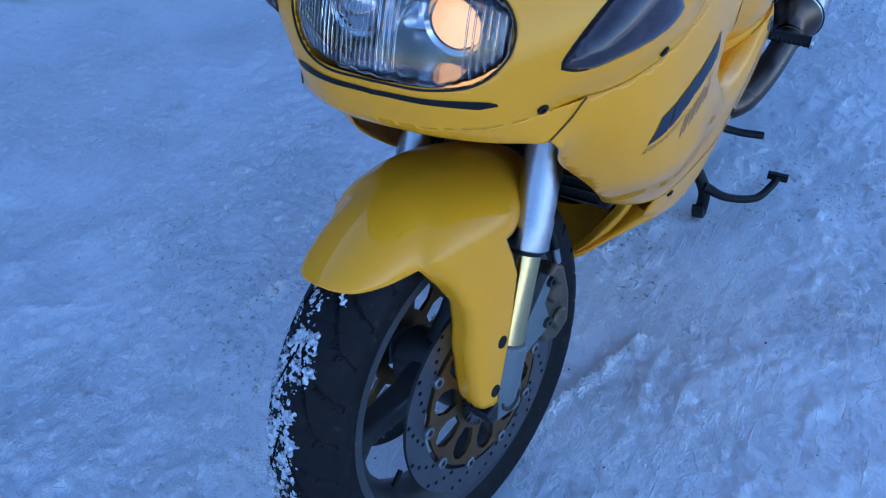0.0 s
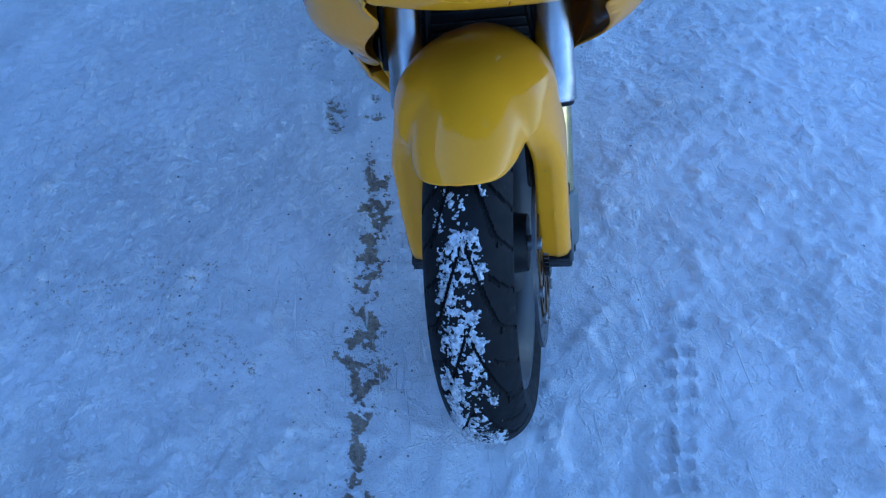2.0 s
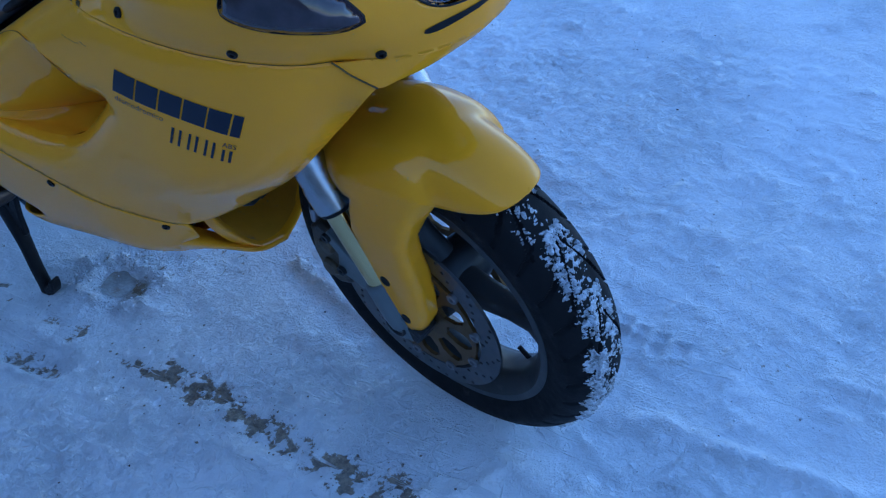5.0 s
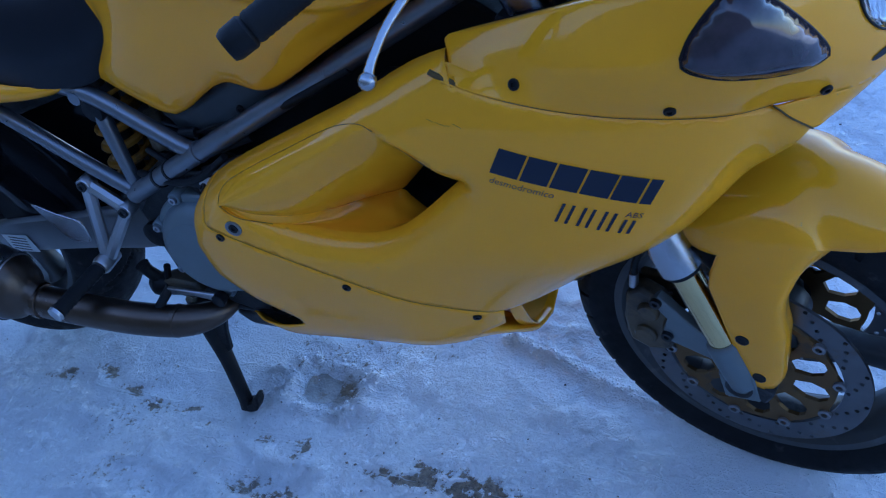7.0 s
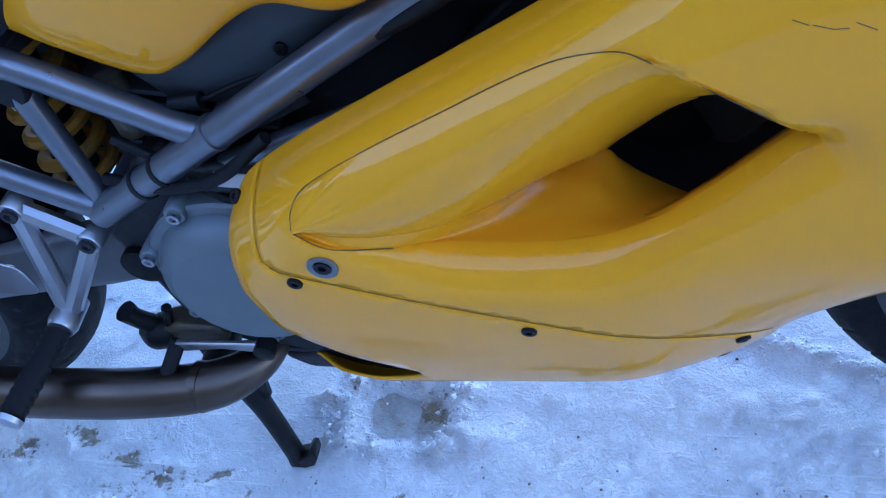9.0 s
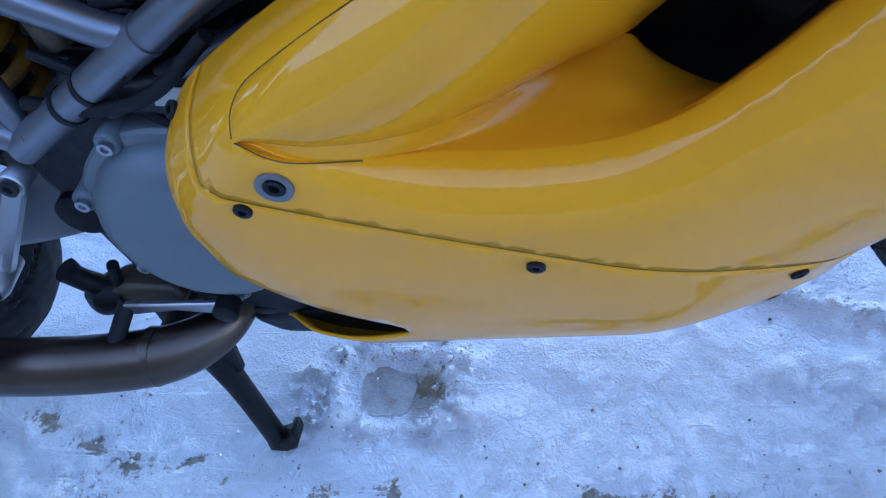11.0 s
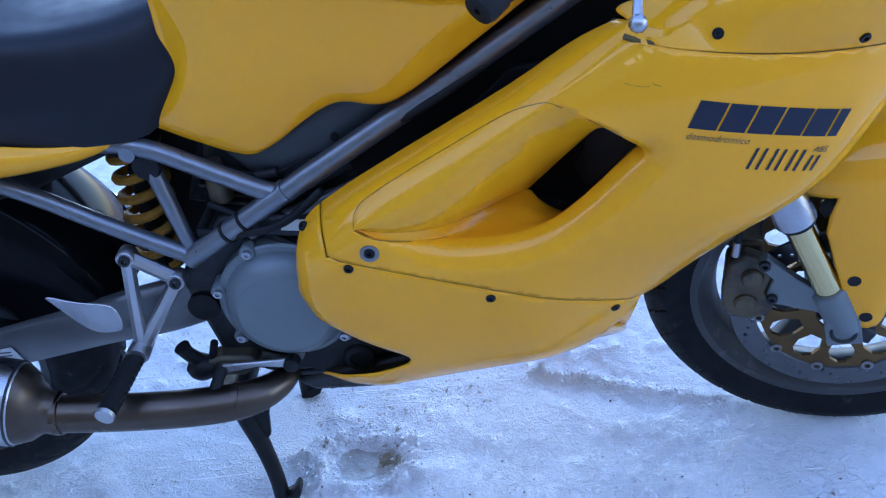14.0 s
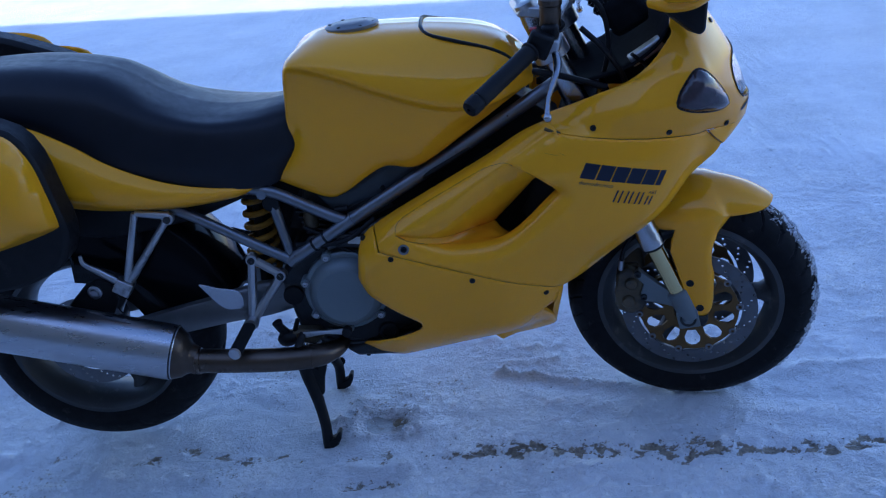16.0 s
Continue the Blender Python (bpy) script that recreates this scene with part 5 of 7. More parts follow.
def build_nose():
    cowl, tree = build_cowl()

    def on_front(y, z):
        hit = tree.ray_cast(Vector((3, y, z)), Vector((-1, 0, 0)))
        return hit[0] if hit[0] else Vector((1.5, y, z))

    def on_side(x, z, side):
        hit = tree.ray_cast(Vector((x, side * 1.0, z)), Vector((0, -side, 0)))
        return (hit[0], hit[1] if hit[1].y * side > 0 else -hit[1]) if hit[0] else (Vector((x, side * 0.2, z)), Vector((0, side, 0)))

    for side in (-1, 1):
        bm = bmesh.new()
        tube(bm, [(x + 0.0006, side * (y + 0.0008), z) for x, y, z in ((1.4535, 0.182, 0.7852), (1.460, 0.178, 0.778), (1.470, 0.172, 0.766), (1.491, 0.157, 0.745))], 0.0011, 6, n=24)
        part("panel_joint", bm, SEAM, cowl)
    bm = bmesh.new()
    ring = [on_front(y, z) + Vector((0.001, 0, 0)) for y, z in LAMP_LOOP]
    tube(bm, [tuple(p) for p in ring + ring[:2]], 0.0014, 8, smooth=False, caps=False)
    lampob = part("headlight", bm, BLACK_PLASTIC, bike, "wide clear headlight with one lit projector")
    bm = bmesh.new()
    panel(bm, LAMP_LOOP, lambda y, z: tuple(on_front(y, z) + Vector((-0.003, 0, 0))), 0.012)
    bmesh.ops.recalc_face_normals(bm, faces=bm.faces)
    lens = part("lens", bm, GLASS, lampob, "clear ribbed headlight glass", solid=0.003)
    lens.visible_shadow = False
    for y in np.arange(-0.130, 0.131, 0.0062):
        zs = [z for z in np.arange(0.826, 0.935, 0.006) if inside((y, z), LAMP_LOOP)]
        if len(zs) > 4 and not (0.02 < y < 0.085):
            k = int(len(zs) * 0.9)
            bm = bmesh.new()                                    # one moulded rib of the glass
            tube(bm, [tuple(on_front(y, z) + Vector((-0.0055, 0, 0))) for z in zs[1:k]], 0.0014, 6, smooth=False, caps=False)
            part("lens_rib", bm, GLASS, lampob).visible_shadow = False
    bm = bmesh.new()                                            # reflector bowl
    cols = []
    for k in np.linspace(0.0, 1.0, 14):
        sc = math.cos(k * math.pi / 2) ** 0.6
        cols.append([(on_front(y, z).x - 0.014 - 0.085 * math.sin(k * math.pi / 2), y * (0.15 + 0.85 * sc), 0.875 + (z - 0.875) * (0.15 + 0.85 * sc)) for y, z in LAMP_LOOP])
    vs = grid_faces(bm, cols, close_u=True)
    bm.faces.new(vs[-1])
    part("reflector", bm, REFLECTOR, lampob, "bright reflector bowl")
    for y, mat in ((0.058, LAMP_ON), (-0.058, REFLECTOR)):
        bm = bmesh.new()
        lathe(bm, [(-0.030, 0.033), (0.010, 0.0345), (0.014, 0.033), (0.010, 0.029)], (1.498, y, 0.866), (1, 0, -0.05), 36, caps=False)
        part("projector_ring", bm, REFLECTOR, lampob)
        bm = bmesh.new()
        lathe(bm, [(0.0, 0.029), (0.010, 0.026), (0.016, 0.019), (0.019, 0.009), (0.020, 0.0)], (1.498, y, 0.866), (1, 0, -0.05), 32, caps=False)
        part("projector_lens", bm, mat, lampob, "warm lit projector" if mat == LAMP_ON else "")
    bm = bmesh.new()                                            # air slot in the chin, its shaded inside laid on as a black sheet
    slot = bent([(0.121, 0.803), (0.113, 0.8085), (0.06, 0.814), (0.0, 0.8160), (-0.06, 0.814), (-0.113, 0.8085), (-0.121, 0.803), (-0.105, 0.8005), (-0.06, 0.8075), (0.0, 0.8105), (0.06, 0.8075), (0.105, 0.8005)], 90)
    panel(bm, slot, lambda y, z: tuple(on_front(y, z) + Vector((0.0012, 0, 0))), 0.01)
    part("air_slot", bm, BLACK_PLASTIC, cowl, "slot below the headlight, its shaded inside a black sheet")
    for side in (-1, 1):
        for x, z in ((1.2075, 0.832), (1.3627, 0.807)):
            p, n = on_side(x, z, side)
            screw(cowl, p + n * 0.0010, n, 0.0064)
        p, n = on_side(1.500, 0.788, side)
        screw(cowl, p + n * 0.0010, n, 0.0064)
        # turn signal: smoked drop-shaped glass
        loop = bent([(1.376, 0.872), (1.384, 0.893), (1.405, 0.922), (1.423, 0.931), (1.447, 0.916), (1.480, 0.876), (1.499, 0.843), (1.494, 0.834), (1.47, 0.831), (1.42, 0.842), (1.387, 0.855), (1.377, 0.863)], 60)
        cx, cz = np.mean(loop, axis=0)

        def bulge(x, z):
            p, n = on_side(x, z, side)
            d = min(math.hypot(x - a, z - b) for a, b in loop)
            return tuple(p + n * (0.0015 + 0.016 * (1 - (1 - min(1, d / 0.03)) ** 2)))
        bm = bmesh.new()
        panel(bm, loop, bulge, 0.008, flip=side > 0)
        sig = part("turn_signal", bm, SMOKE, bike, "smoked drop-shaped turn signal", smooth=60, solid=0.002)
        bm = bmesh.new()
        rim = [on_side(a, b, side)[0] for a, b in loop]
        tube(bm, [tuple(p) for p in rim + rim[:2]], 0.002, 6, smooth=False, caps=False)
        part("gasket", bm, BLACK_PLASTIC, sig)
        # mirror on a yellow arm with a black foot
        bm = bmesh.new()
        tri_ = [(1.350, 1.058), (1.372, 1.040), (1.405, 1.012), (1.418, 1.006), (1.428, 1.014), (1.432, 1.065), (1.43, 1.10), (1.36, 1.10)]
        slab(bm, [(x, side * (0.262 - 0.05 * (1.43 - x)), z) for x, z in tri_], (0.0, -side * 0.06, -0.008))
        mir = part("mirror", bm, BLACK_PLASTIC, bike, "black mirror foot with a yellow shell", bevel=0.006)
        bm = bmesh.new()
        lathe(bm, [(-0.035, 0.02), (-0.02, 0.045), (0.03, 0.052), (0.05, 0.045), (0.056, 0.0)], (1.36, side * 0.31, 1.13), (0.9, side * 0.5, 0.2), 28, caps=False)
        tube(bm, [(1.325, side * 0.235, 1.075), (1.36, side * 0.262, 1.075), (1.40, side * 0.275, 1.085), (1.44, side * 0.25, 1.10)], [0.012, 0.02, 0.024, 0.02], 16)
        part("mirror_shell", bm, YELLOW, mir, "yellow mirror housing")
    for side in (-1, 1):
        screw(cowl, on_side(1.478, 0.995, side)[0] + Vector((0, side * 0.001, 0.001)), on_side(1.478, 0.995, side)[1])


# ---- tank, seat, tail ----
def build_tank():
    bm = bmesh.new()
    rails = [
        [(0.560, 0, 0.905), (0.565, 0, 0.965), (0.600, 0, 1.022), (0.66, 0, 1.046), (0.76, 0, 1.043), (0.90, 0, 1.034), (1.02, 0, 1.010), (1.10, 0, 0.955)],
        [(0.548, -0.055, 0.893), (0.558, -0.060, 0.978), (0.593, -0.075, 1.020), (0.66, -0.088, 1.036), (0.76, -0.095, 1.034), (0.90, -0.095, 1.024), (1.02, -0.085, 1.000), (1.10, -0.06, 0.945)],
        [(0.550, -0.100, 0.880), (0.566, -0.116, 0.990), (0.602, -0.140, 1.012), (0.67, -0.158, 1.010), (0.76, -0.168, 0.990), (0.90, -0.168, 0.962), (1.02, -0.148, 0.948), (1.10, -0.10, 0.925)],
        [(0.554, -0.114, 0.868), (0.572, -0.138, 0.982), (0.605, -0.160, 0.998), (0.68, -0.177, 0.980), (0.78, -0.186, 0.940), (0.90, -0.186, 0.902), (1.00, -0.168, 0.893), (1.098, -0.11, 0.908)],
        [(0.5545, -0.1135, 0.860), (0.575, -0.131, 0.962), (0.609, -0.147, 0.976), (0.684, -0.161, 0.955), (0.783, -0.170, 0.915), (0.90, -0.174, 0.880), (0.998, -0.163, 0.880), (1.096, -0.110, 0.905)],
        [(0.560, -0.112, 0.812), (0.590, -0.132, 0.850), (0.635, -0.146, 0.872), (0.70, -0.154, 0.872), (0.79, -0.163, 0.862), (0.89, -0.172, 0.856), (0.985, -0.160, 0.872), (1.085, -0.112, 0.902)],
        [(0.512, -0.112, 0.752), (0.56, -0.130, 0.752), (0.62, -0.140, 0.752), (0.68, -0.147, 0.770), (0.76, -0.156, 0.795), (0.84, -0.165, 0.800), (0.95, -0.152, 0.842), (1.075, -0.110, 0.897)],
        [(0.504, -0.104, 0.737), (0.56, -0.116, 0.714), (0.62, -0.123, 0.692), (0.665, -0.130, 0.705), (0.755, -0.140, 0.757), (0.835, -0.150, 0.757), (0.945, -0.140, 0.818), (1.07, -0.105, 0.890)],
        [(0.506, -0.090, 0.738), (0.56, -0.096, 0.716), (0.62, -0.102, 0.696), (0.665, -0.108, 0.709), (0.755, -0.116, 0.761), (0.835, -0.126, 0.761), (0.945, -0.116, 0.822), (1.07, -0.090, 0.888)],
    ]
    skin(bm, rails, 90, 64, mirror=True)
    tank = part("fuel_tank", bm, YELLOW, bike, "glossy yellow fuel tank with knee recesses", smooth=60)
    bm = bmesh.new()
    lathe(bm, [(-0.004, 0.060), (0.002, 0.060), (0.004, 0.056), (0.004, 0.040), (0.007, 0.036), (0.007, 0.0)], (0.712, 0.0, 1.0455), (-0.03, 0, 1), 44, caps=False)
    part("fuel_cap", bm, SWING_ALU, tank, "round grey metal fuel cap")
    for k in range(6):
        t = k * math.pi / 3
        bm = bmesh.new()
        lathe(bm, [(0, 0.004), (0.002, 0.004), (0.002, 0.0)], (0.712 + 0.049 * math.cos(t), 0.049 * math.sin(t), 1.0495), (0, 0, 1), 10, caps=False)
        part("cap_screw", bm, ENGINE_DARK, tank)
    bm = bmesh.new()
    tube(bm, [(0.865, 0.0, 1.0395), (0.868, -0.06, 1.036), (0.885, -0.095, 1.026), (0.937, -0.112, 1.012), (1.017, -0.112, 0.985), (1.06, -0.108, 0.955), (1.085, -0.108, 0.915), (1.085, -0.11, 0.895)], 0.0042, 8)
    tube(bm, [(0.865, 0.0, 1.0395), (0.868, 0.06, 1.036), (0.885, 0.095, 1.026), (0.937, 0.112, 1.012), (1.017, 0.112, 0.985), (1.06, 0.108, 0.955)], 0.0042, 8)
    part("rubber_trim", bm, BLACK_PLASTIC, tank, "black rubber strip on the tank")


def build_seat():
    bm = bmesh.new()
    rails = [
        [(-0.42, 0, 1.030), (-0.20, 0, 1.044), (-0.02, 0, 1.042), (0.13, 0, 1.018), (0.20, 0, 0.986), (0.27, 0, 0.938), (0.36, 0, 0.905), (0.46, 0, 0.897), (0.560, 0, 0.908)],
        [(-0.42, -0.08, 1.026), (-0.20, -0.085, 1.040), (-0.02, -0.090, 1.038), (0.13, -0.092, 1.012), (0.20, -0.094, 0.980), (0.27, -0.098, 0.932), (0.36, -0.098, 0.899), (0.46, -0.085, 0.891), (0.558, -0.060, 0.900)],
        [(-0.42, -0.128, 1.000), (-0.20, -0.133, 1.010), (-0.02, -0.138, 1.004), (0.13, -0.142, 0.972), (0.20, -0.145, 0.942), (0.28, -0.148, 0.905), (0.38, -0.150, 0.882), (0.48, -0.128, 0.872), (0.560, -0.098, 0.878)],
        [(-0.42, -0.145, 0.990), (-0.20, -0.150, 0.985), (0.0, -0.156, 0.955), (0.13, -0.163, 0.900), (0.22, -0.168, 0.855), (0.30, -0.170, 0.826), (0.40, -0.166, 0.805), (0.50, -0.140, 0.800), (0.568, -0.108, 0.815)],
        [(-0.42, -0.145, 0.960), (-0.20, -0.150, 0.958), (-0.03, -0.156, 0.935), (0.08, -0.163, 0.882), (0.165, -0.168, 0.825), (0.281, -0.166, 0.772), (0.40, -0.158, 0.745), (0.49, -0.128, 0.733), (0.530, -0.105, 0.748)],
    ]
    skin(bm, rails, 90, 44, mirror=True)
    part("seat", bm, VINYL, bike, "black vinyl two-level seat", smooth=60)


def build_tail(side):
    bm = bmesh.new()
    rails = [
        [(-0.42, 0.150, 0.962), (-0.20, 0.156, 0.960), (-0.03, 0.162, 0.938), (0.08, 0.169, 0.886), (0.165, 0.174, 0.829), (0.281, 0.172, 0.776), (0.40, 0.160, 0.748), (0.466, 0.126, 0.736)],
        [(-0.42, 0.180, 0.925), (-0.20, 0.188, 0.922), (-0.03, 0.196, 0.895), (0.08, 0.200, 0.845), (0.165, 0.199, 0.796), (0.281, 0.190, 0.757), (0.40, 0.166, 0.738), (0.467, 0.124, 0.732)],
        [(-0.42, 0.196, 0.860), (-0.20, 0.204, 0.850), (-0.03, 0.207, 0.815), (0.08, 0.203, 0.772), (0.165, 0.196, 0.744), (0.281, 0.184, 0.728), (0.40, 0.158, 0.724), (0.466, 0.121, 0.728)],
        [(-0.42, 0.175, 0.800), (-0.20, 0.175, 0.785), (-0.03, 0.170, 0.755), (0.08, 0.163, 0.728), (0.165, 0.158, 0.715), (0.281, 0.152, 0.708), (0.40, 0.138, 0.714), (0.464, 0.116, 0.725)],
    ]
    skin(bm, [[(x, side * y, z) for x, y, z in r] for r in rails], 70, 30)
    bmesh.ops.recalc_face_normals(bm, faces=bm.faces)
    if sum(f.normal.y * side for f in bm.faces) < 0:
        bmesh.ops.reverse_faces(bm, faces=bm.faces)
    part("tail_fairing", bm, YELLOW, bike, "yellow tail fairing under the seat", smooth=60, solid=0.003)


def build_pannier(side):
    """Hard case: black shell on the inside, domed yellow lid outside."""
    front = bent([(-0.005, 0.965), (0.032, 0.945), (0.060, 0.895), (0.072, 0.830), (0.080, 0.757), (0.068, 0.744), (0.0, 0.722), (-0.08, 0.702)], 28)
    loop = front + [(-0.30, 0.640), (-0.50, 0.660), (-0.55, 0.80), (-0.56, 1.02), (-0.42, 1.085), (-0.24, 1.062), (-0.11, 1.015)]
    cx, cz = -0.2, 0.82

    def dome(x, z):
        d = min(math.hypot(x - a, z - b) for a, b in loop)
        return (x, side * (0.305 + 0.055 * (1 - (1 - min(1, d / 0.075)) ** 2.2)), z)
    bm = bmesh.new()
    panel(bm, dense(loop, 0.02), dome, 0.018, flip=side > 0)
    lid = [(x, z) for x, z in loop]
    shell = [(-0.002, 0.972), (0.036, 0.950), (0.064, 0.898), (0.080, 0.80), (0.088, 0.72), (0.055, 0.655), (-0.03, 0.615), (-0.13, 0.60), (-0.50, 0.57), (-0.57, 0.80), (-0.57, 1.03), (-0.42, 1.095), (-0.24, 1.070), (-0.10, 1.020)]
    b2 = bmesh.new()
    slab(b2, [(x, side * 0.225, z) for x, z in bent(shell + shell[:1], 60)[:-1]], (0, side * 0.075, 0))
    case = part("pannier", b2, BLACK_PLASTIC, bike, "black hard pannier with a yellow lid", bevel=0.012)
    part("pannier_lid", bm, YELLOW, case, "yellow domed pannier lid", smooth=60, solid=0.004)


# ---- frame, engine, rear end ----
def build_frame():
    bm = bmesh.new()
    for s in (-1, 1):
        tube(bm, [(1.16, s * 0.100, 0.905), (0.90, s * 0.125, 0.763), (0.668, s * 0.137, 0.637), (0.506, s * 0.142, 0.546)], 0.0155, 16)
        tube(bm, [(0.385, s * 0.112, 0.738), (0.44, s * 0.120, 0.728), (0.50, s * 0.124, 0.712), (0.58, s * 0.128, 0.668), (0.640, s * 0.133, 0.638), (0.672, s * 0.136, 0.634)], 0.0135, 16)
        tube(bm, [(0.485, s * 0.115, 0.700), (0.512, s * 0.136, 0.560)], [0.0135, 0.0105], 14, smooth=False)
        tube(bm, [(0.20, s * 0.135, 0.735), (0.313, s * 0.138, 0.675), (0.42, s * 0.140, 0.606), (0.515, s * 0.141, 0.548)], 0.0125, 16)
        tube(bm, [(0.47, s * 0.120, 0.722), (0.20, s * 0.120, 0.76), (-0.3, s * 0.11, 0.86)], 0.0125, 14)
        tube(bm, [(1.12, s * 0.098, 0.80), (0.94, s * 0.12, 0.69), (0.72, s * 0.128, 0.615), (0.60, s * 0.135, 0.575)], 0.0105, 12)
    for x, z in ((0.51, 0.548), (0.67, 0.637), (0.47, 0.715), (0.90, 0.763)):
        tube(bm, [(x, -0.137, z), (x, 0.137, z)], 0.011, 12, smooth=False)
    frame_ob = part("frame", bm, FRAME_GREY, bike, "grey painted tubular trellis frame")
    for s in (-1, 1):
        bm = bmesh.new()
        lathe(bm, [(0, 0.0205), (0.010, 0.0205), (0.013, 0.018), (0.013, 0.0)], (0.486, s * 0.118, 0.690), (0, s, 0), 24, caps=False)
        part("frame_plug", bm, BLACK_PLASTIC, frame_ob)
        for x, z, r in ((0.667, 0.637, 0.0172), (0.600, 0.5985, 0.0170), (0.572, 0.583, 0.0170)):
            bm = bmesh.new()
            a = Vector((0.162, s * 0.004, 0.091)).normalized()
            lathe(bm, [(-0.003, r - 0.001), (-0.0025, r), (0.0025, r), (0.003, r - 0.001)], (x, s * (0.137 + 0.003 * (0.667 - x) / 0.1), z), a, 20)
            part("cable_tie" if x < 0.65 else "weld_collar", bm, BLACK_PLASTIC if x < 0.65 else FRAME_GREY, frame_ob)


def build_engine():
    """Two-cylinder engine block, mostly hidden: cases, finned cylinders, covers and the clutch cover."""
    bm = bmesh.new()
    slab(bm, [(0.47, -0.125, 0.50), (0.56, -0.125, 0.60), (0.74, -0.125, 0.56), (0.84, -0.125, 0.44), (0.80, -0.125, 0.33), (0.62, -0.125, 0.285), (0.50, -0.125, 0.33)], (0, 0.25, 0))
    box(bm, (0.88, 0, 0.40), (0.26, 0.20, 0.14), Matrix.Rotation(radians(12), 4, 'Y'))
    box(bm, (0.62, 0, 0.66), (0.15, 0.17, 0.16), Matrix.Rotation(radians(12), 4, 'Y'))
    engine = part("engine", bm, ENGINE_DARK, bike, "dark grey engine block", bevel=0.012)
    for k in range(7):
        bm = bmesh.new()
        box(bm, (0.635 - 0.004 * k, 0, 0.565 + 0.014 * k), (0.17, 0.20, 0.005), Matrix.Rotation(radians(12), 4, 'Y'))
        part("cooling_fin", bm, ENGINE_DARK, engine, bevel=0.002)
    c = (0.630, -0.12, 0.462)
    bm = bmesh.new()
    lathe(bm, [(0, 0.100), (0.028, 0.100), (0.031, 0.097), (0.032, 0.089), (0.040, 0.087), (0.052, 0.079), (0.058, 0.070), (0.060, 0.066), (0.0605, 0.0)], c, (0, -1, 0), 64, caps=False)
    cover = part("clutch_cover", bm, CLUTCH_GREY, engine, "grey painted round clutch cover", smooth=25)
    for k in range(7):
        t = radians(8 + k * 360 / 7)
        bm = bmesh.new()
        px, pz = c[0] + 0.0985 * math.cos(t), c[2] + 0.0985 * math.sin(t)
        lathe(bm, [(0.0, 0.0115), (0.034, 0.0115), (0.036, 0.010)], (px, -0.12, pz), (0, -1, 0), 16)
        part("bolt_boss", bm, CLUTCH_GREY, engine)
        bm = bmesh.new()
        lathe(bm, [(0, 0.0065), (0.005, 0.0065), (0.005, 0.0035), (0.002, 0.003)], (px, -0.156, pz), (0, -1, 0), 12)
        part("cover_bolt", bm, ZINC, engine)
    bm = bmesh.new()                                            # lower oil filter, ribs and hoses round the covers
    lathe(bm, [(0, 0.026), (0.035, 0.026), (0.040, 0.022), (0.041, 0.015), (0.036, 0.014), (0.036, 0.0)], (0.715, -0.115, 0.345), (0, -1, 0), 28, caps=False)
    part("oil_cap", bm, BLACK_PLASTIC, engine)
    for k in range(3):
        bm = bmesh.new()
        tube(bm, [(0.56, -0.13, 0.352 - 0.013 * k), (0.62, -0.138, 0.340 - 0.013 * k), (0.70, -0.13, 0.340 - 0.013 * k)], 0.0048, 8)
        part("case_rib", bm, ENGINE_DARK, engine)
    for pts, r, mt in (([(0.53, -0.135, 0.585), (0.60, -0.15, 0.585), (0.66, -0.155, 0.60), (0.72, -0.15, 0.64)], 0.006, BLACK_PLASTIC),
                       ([(0.55, -0.12, 0.62), (0.60, -0.13, 0.595), (0.64, -0.14, 0.565), (0.67, -0.145, 0.55)], 0.005, BLACK_PLASTIC),
                       ([(0.66, -0.12, 0.625), (0.70, -0.13, 0.640), (0.76, -0.125, 0.662)], 0.007, BLACK_PLASTIC),
                       ([(0.78, -0.12, 0.70), (0.86, -0.14, 0.735), (0.95, -0.13, 0.78)], 0.007, BLACK_PLASTIC)):
        bm = bmesh.new()
        tube(bm, pts, r, 10)
        part("hose", bm, mt, engine)
    bm = bmesh.new()
    box(bm, (0.655, -0.120, 0.585), (0.075, 0.05, 0.035), Matrix.Rotation(radians(8), 4, 'Y'))
    sens = part("sensor_box", bm, ENGINE_DARK, engine, "", bevel=0.006)
    bm = bmesh.new()
    box(bm, (0.668, -0.1462, 0.588), (0.035, 0.001, 0.018), Matrix.Rotation(radians(8), 4, 'Y'))
    part("sticker", bm, LABEL_WHITE, engine, "small white sticker")
    bm = bmesh.new()
    lathe(bm, [(0, 0.017), (0.03, 0.017), (0.034, 0.014), (0.06, 0.013)], (0.565, -0.10, 0.615), (0, 0, 1), 20)
    part("reservoir", bm, CALIPER, engine, "small brownish reservoir")
    # dark block added over the pan floor so its inside looks shaded
    bm = bmesh.new()
    slab(bm, [(0.60, -0.142, 0.300), (0.66, -0.142, 0.312), (0.86, -0.142, 0.345), (0.86, -0.142, 0.300), (0.76, -0.142, 0.272), (0.63, -0.142, 0.276)], (0, 0.284, 0))
    part("pan_filler", bm, ENGINE_DARK, engine, "dark block for the shade inside the belly pan", bevel=0.008)
    for sd in (-1, 1):
        bm = bmesh.new()                                        # black guard behind the notch of the lower fairing
        slab(bm, [(0.60, sd * 0.148, 0.338), (0.655, sd * 0.148, 0.322), (0.72, sd * 0.150, 0.338), (0.80, sd * 0.152, 0.370), (0.85, sd * 0.152, 0.41), (0.80, sd * 0.150, 0.47), (0.70, sd * 0.148, 0.52), (0.62, sd * 0.148, 0.42)], (0, -sd * 0.008, 0))
        part("case_guard", bm, BLACK_PLASTIC, engine, "black plastic guard under the cover", bevel=0.003)
    # grey airbox side under the tank
    bm = bmesh.new()
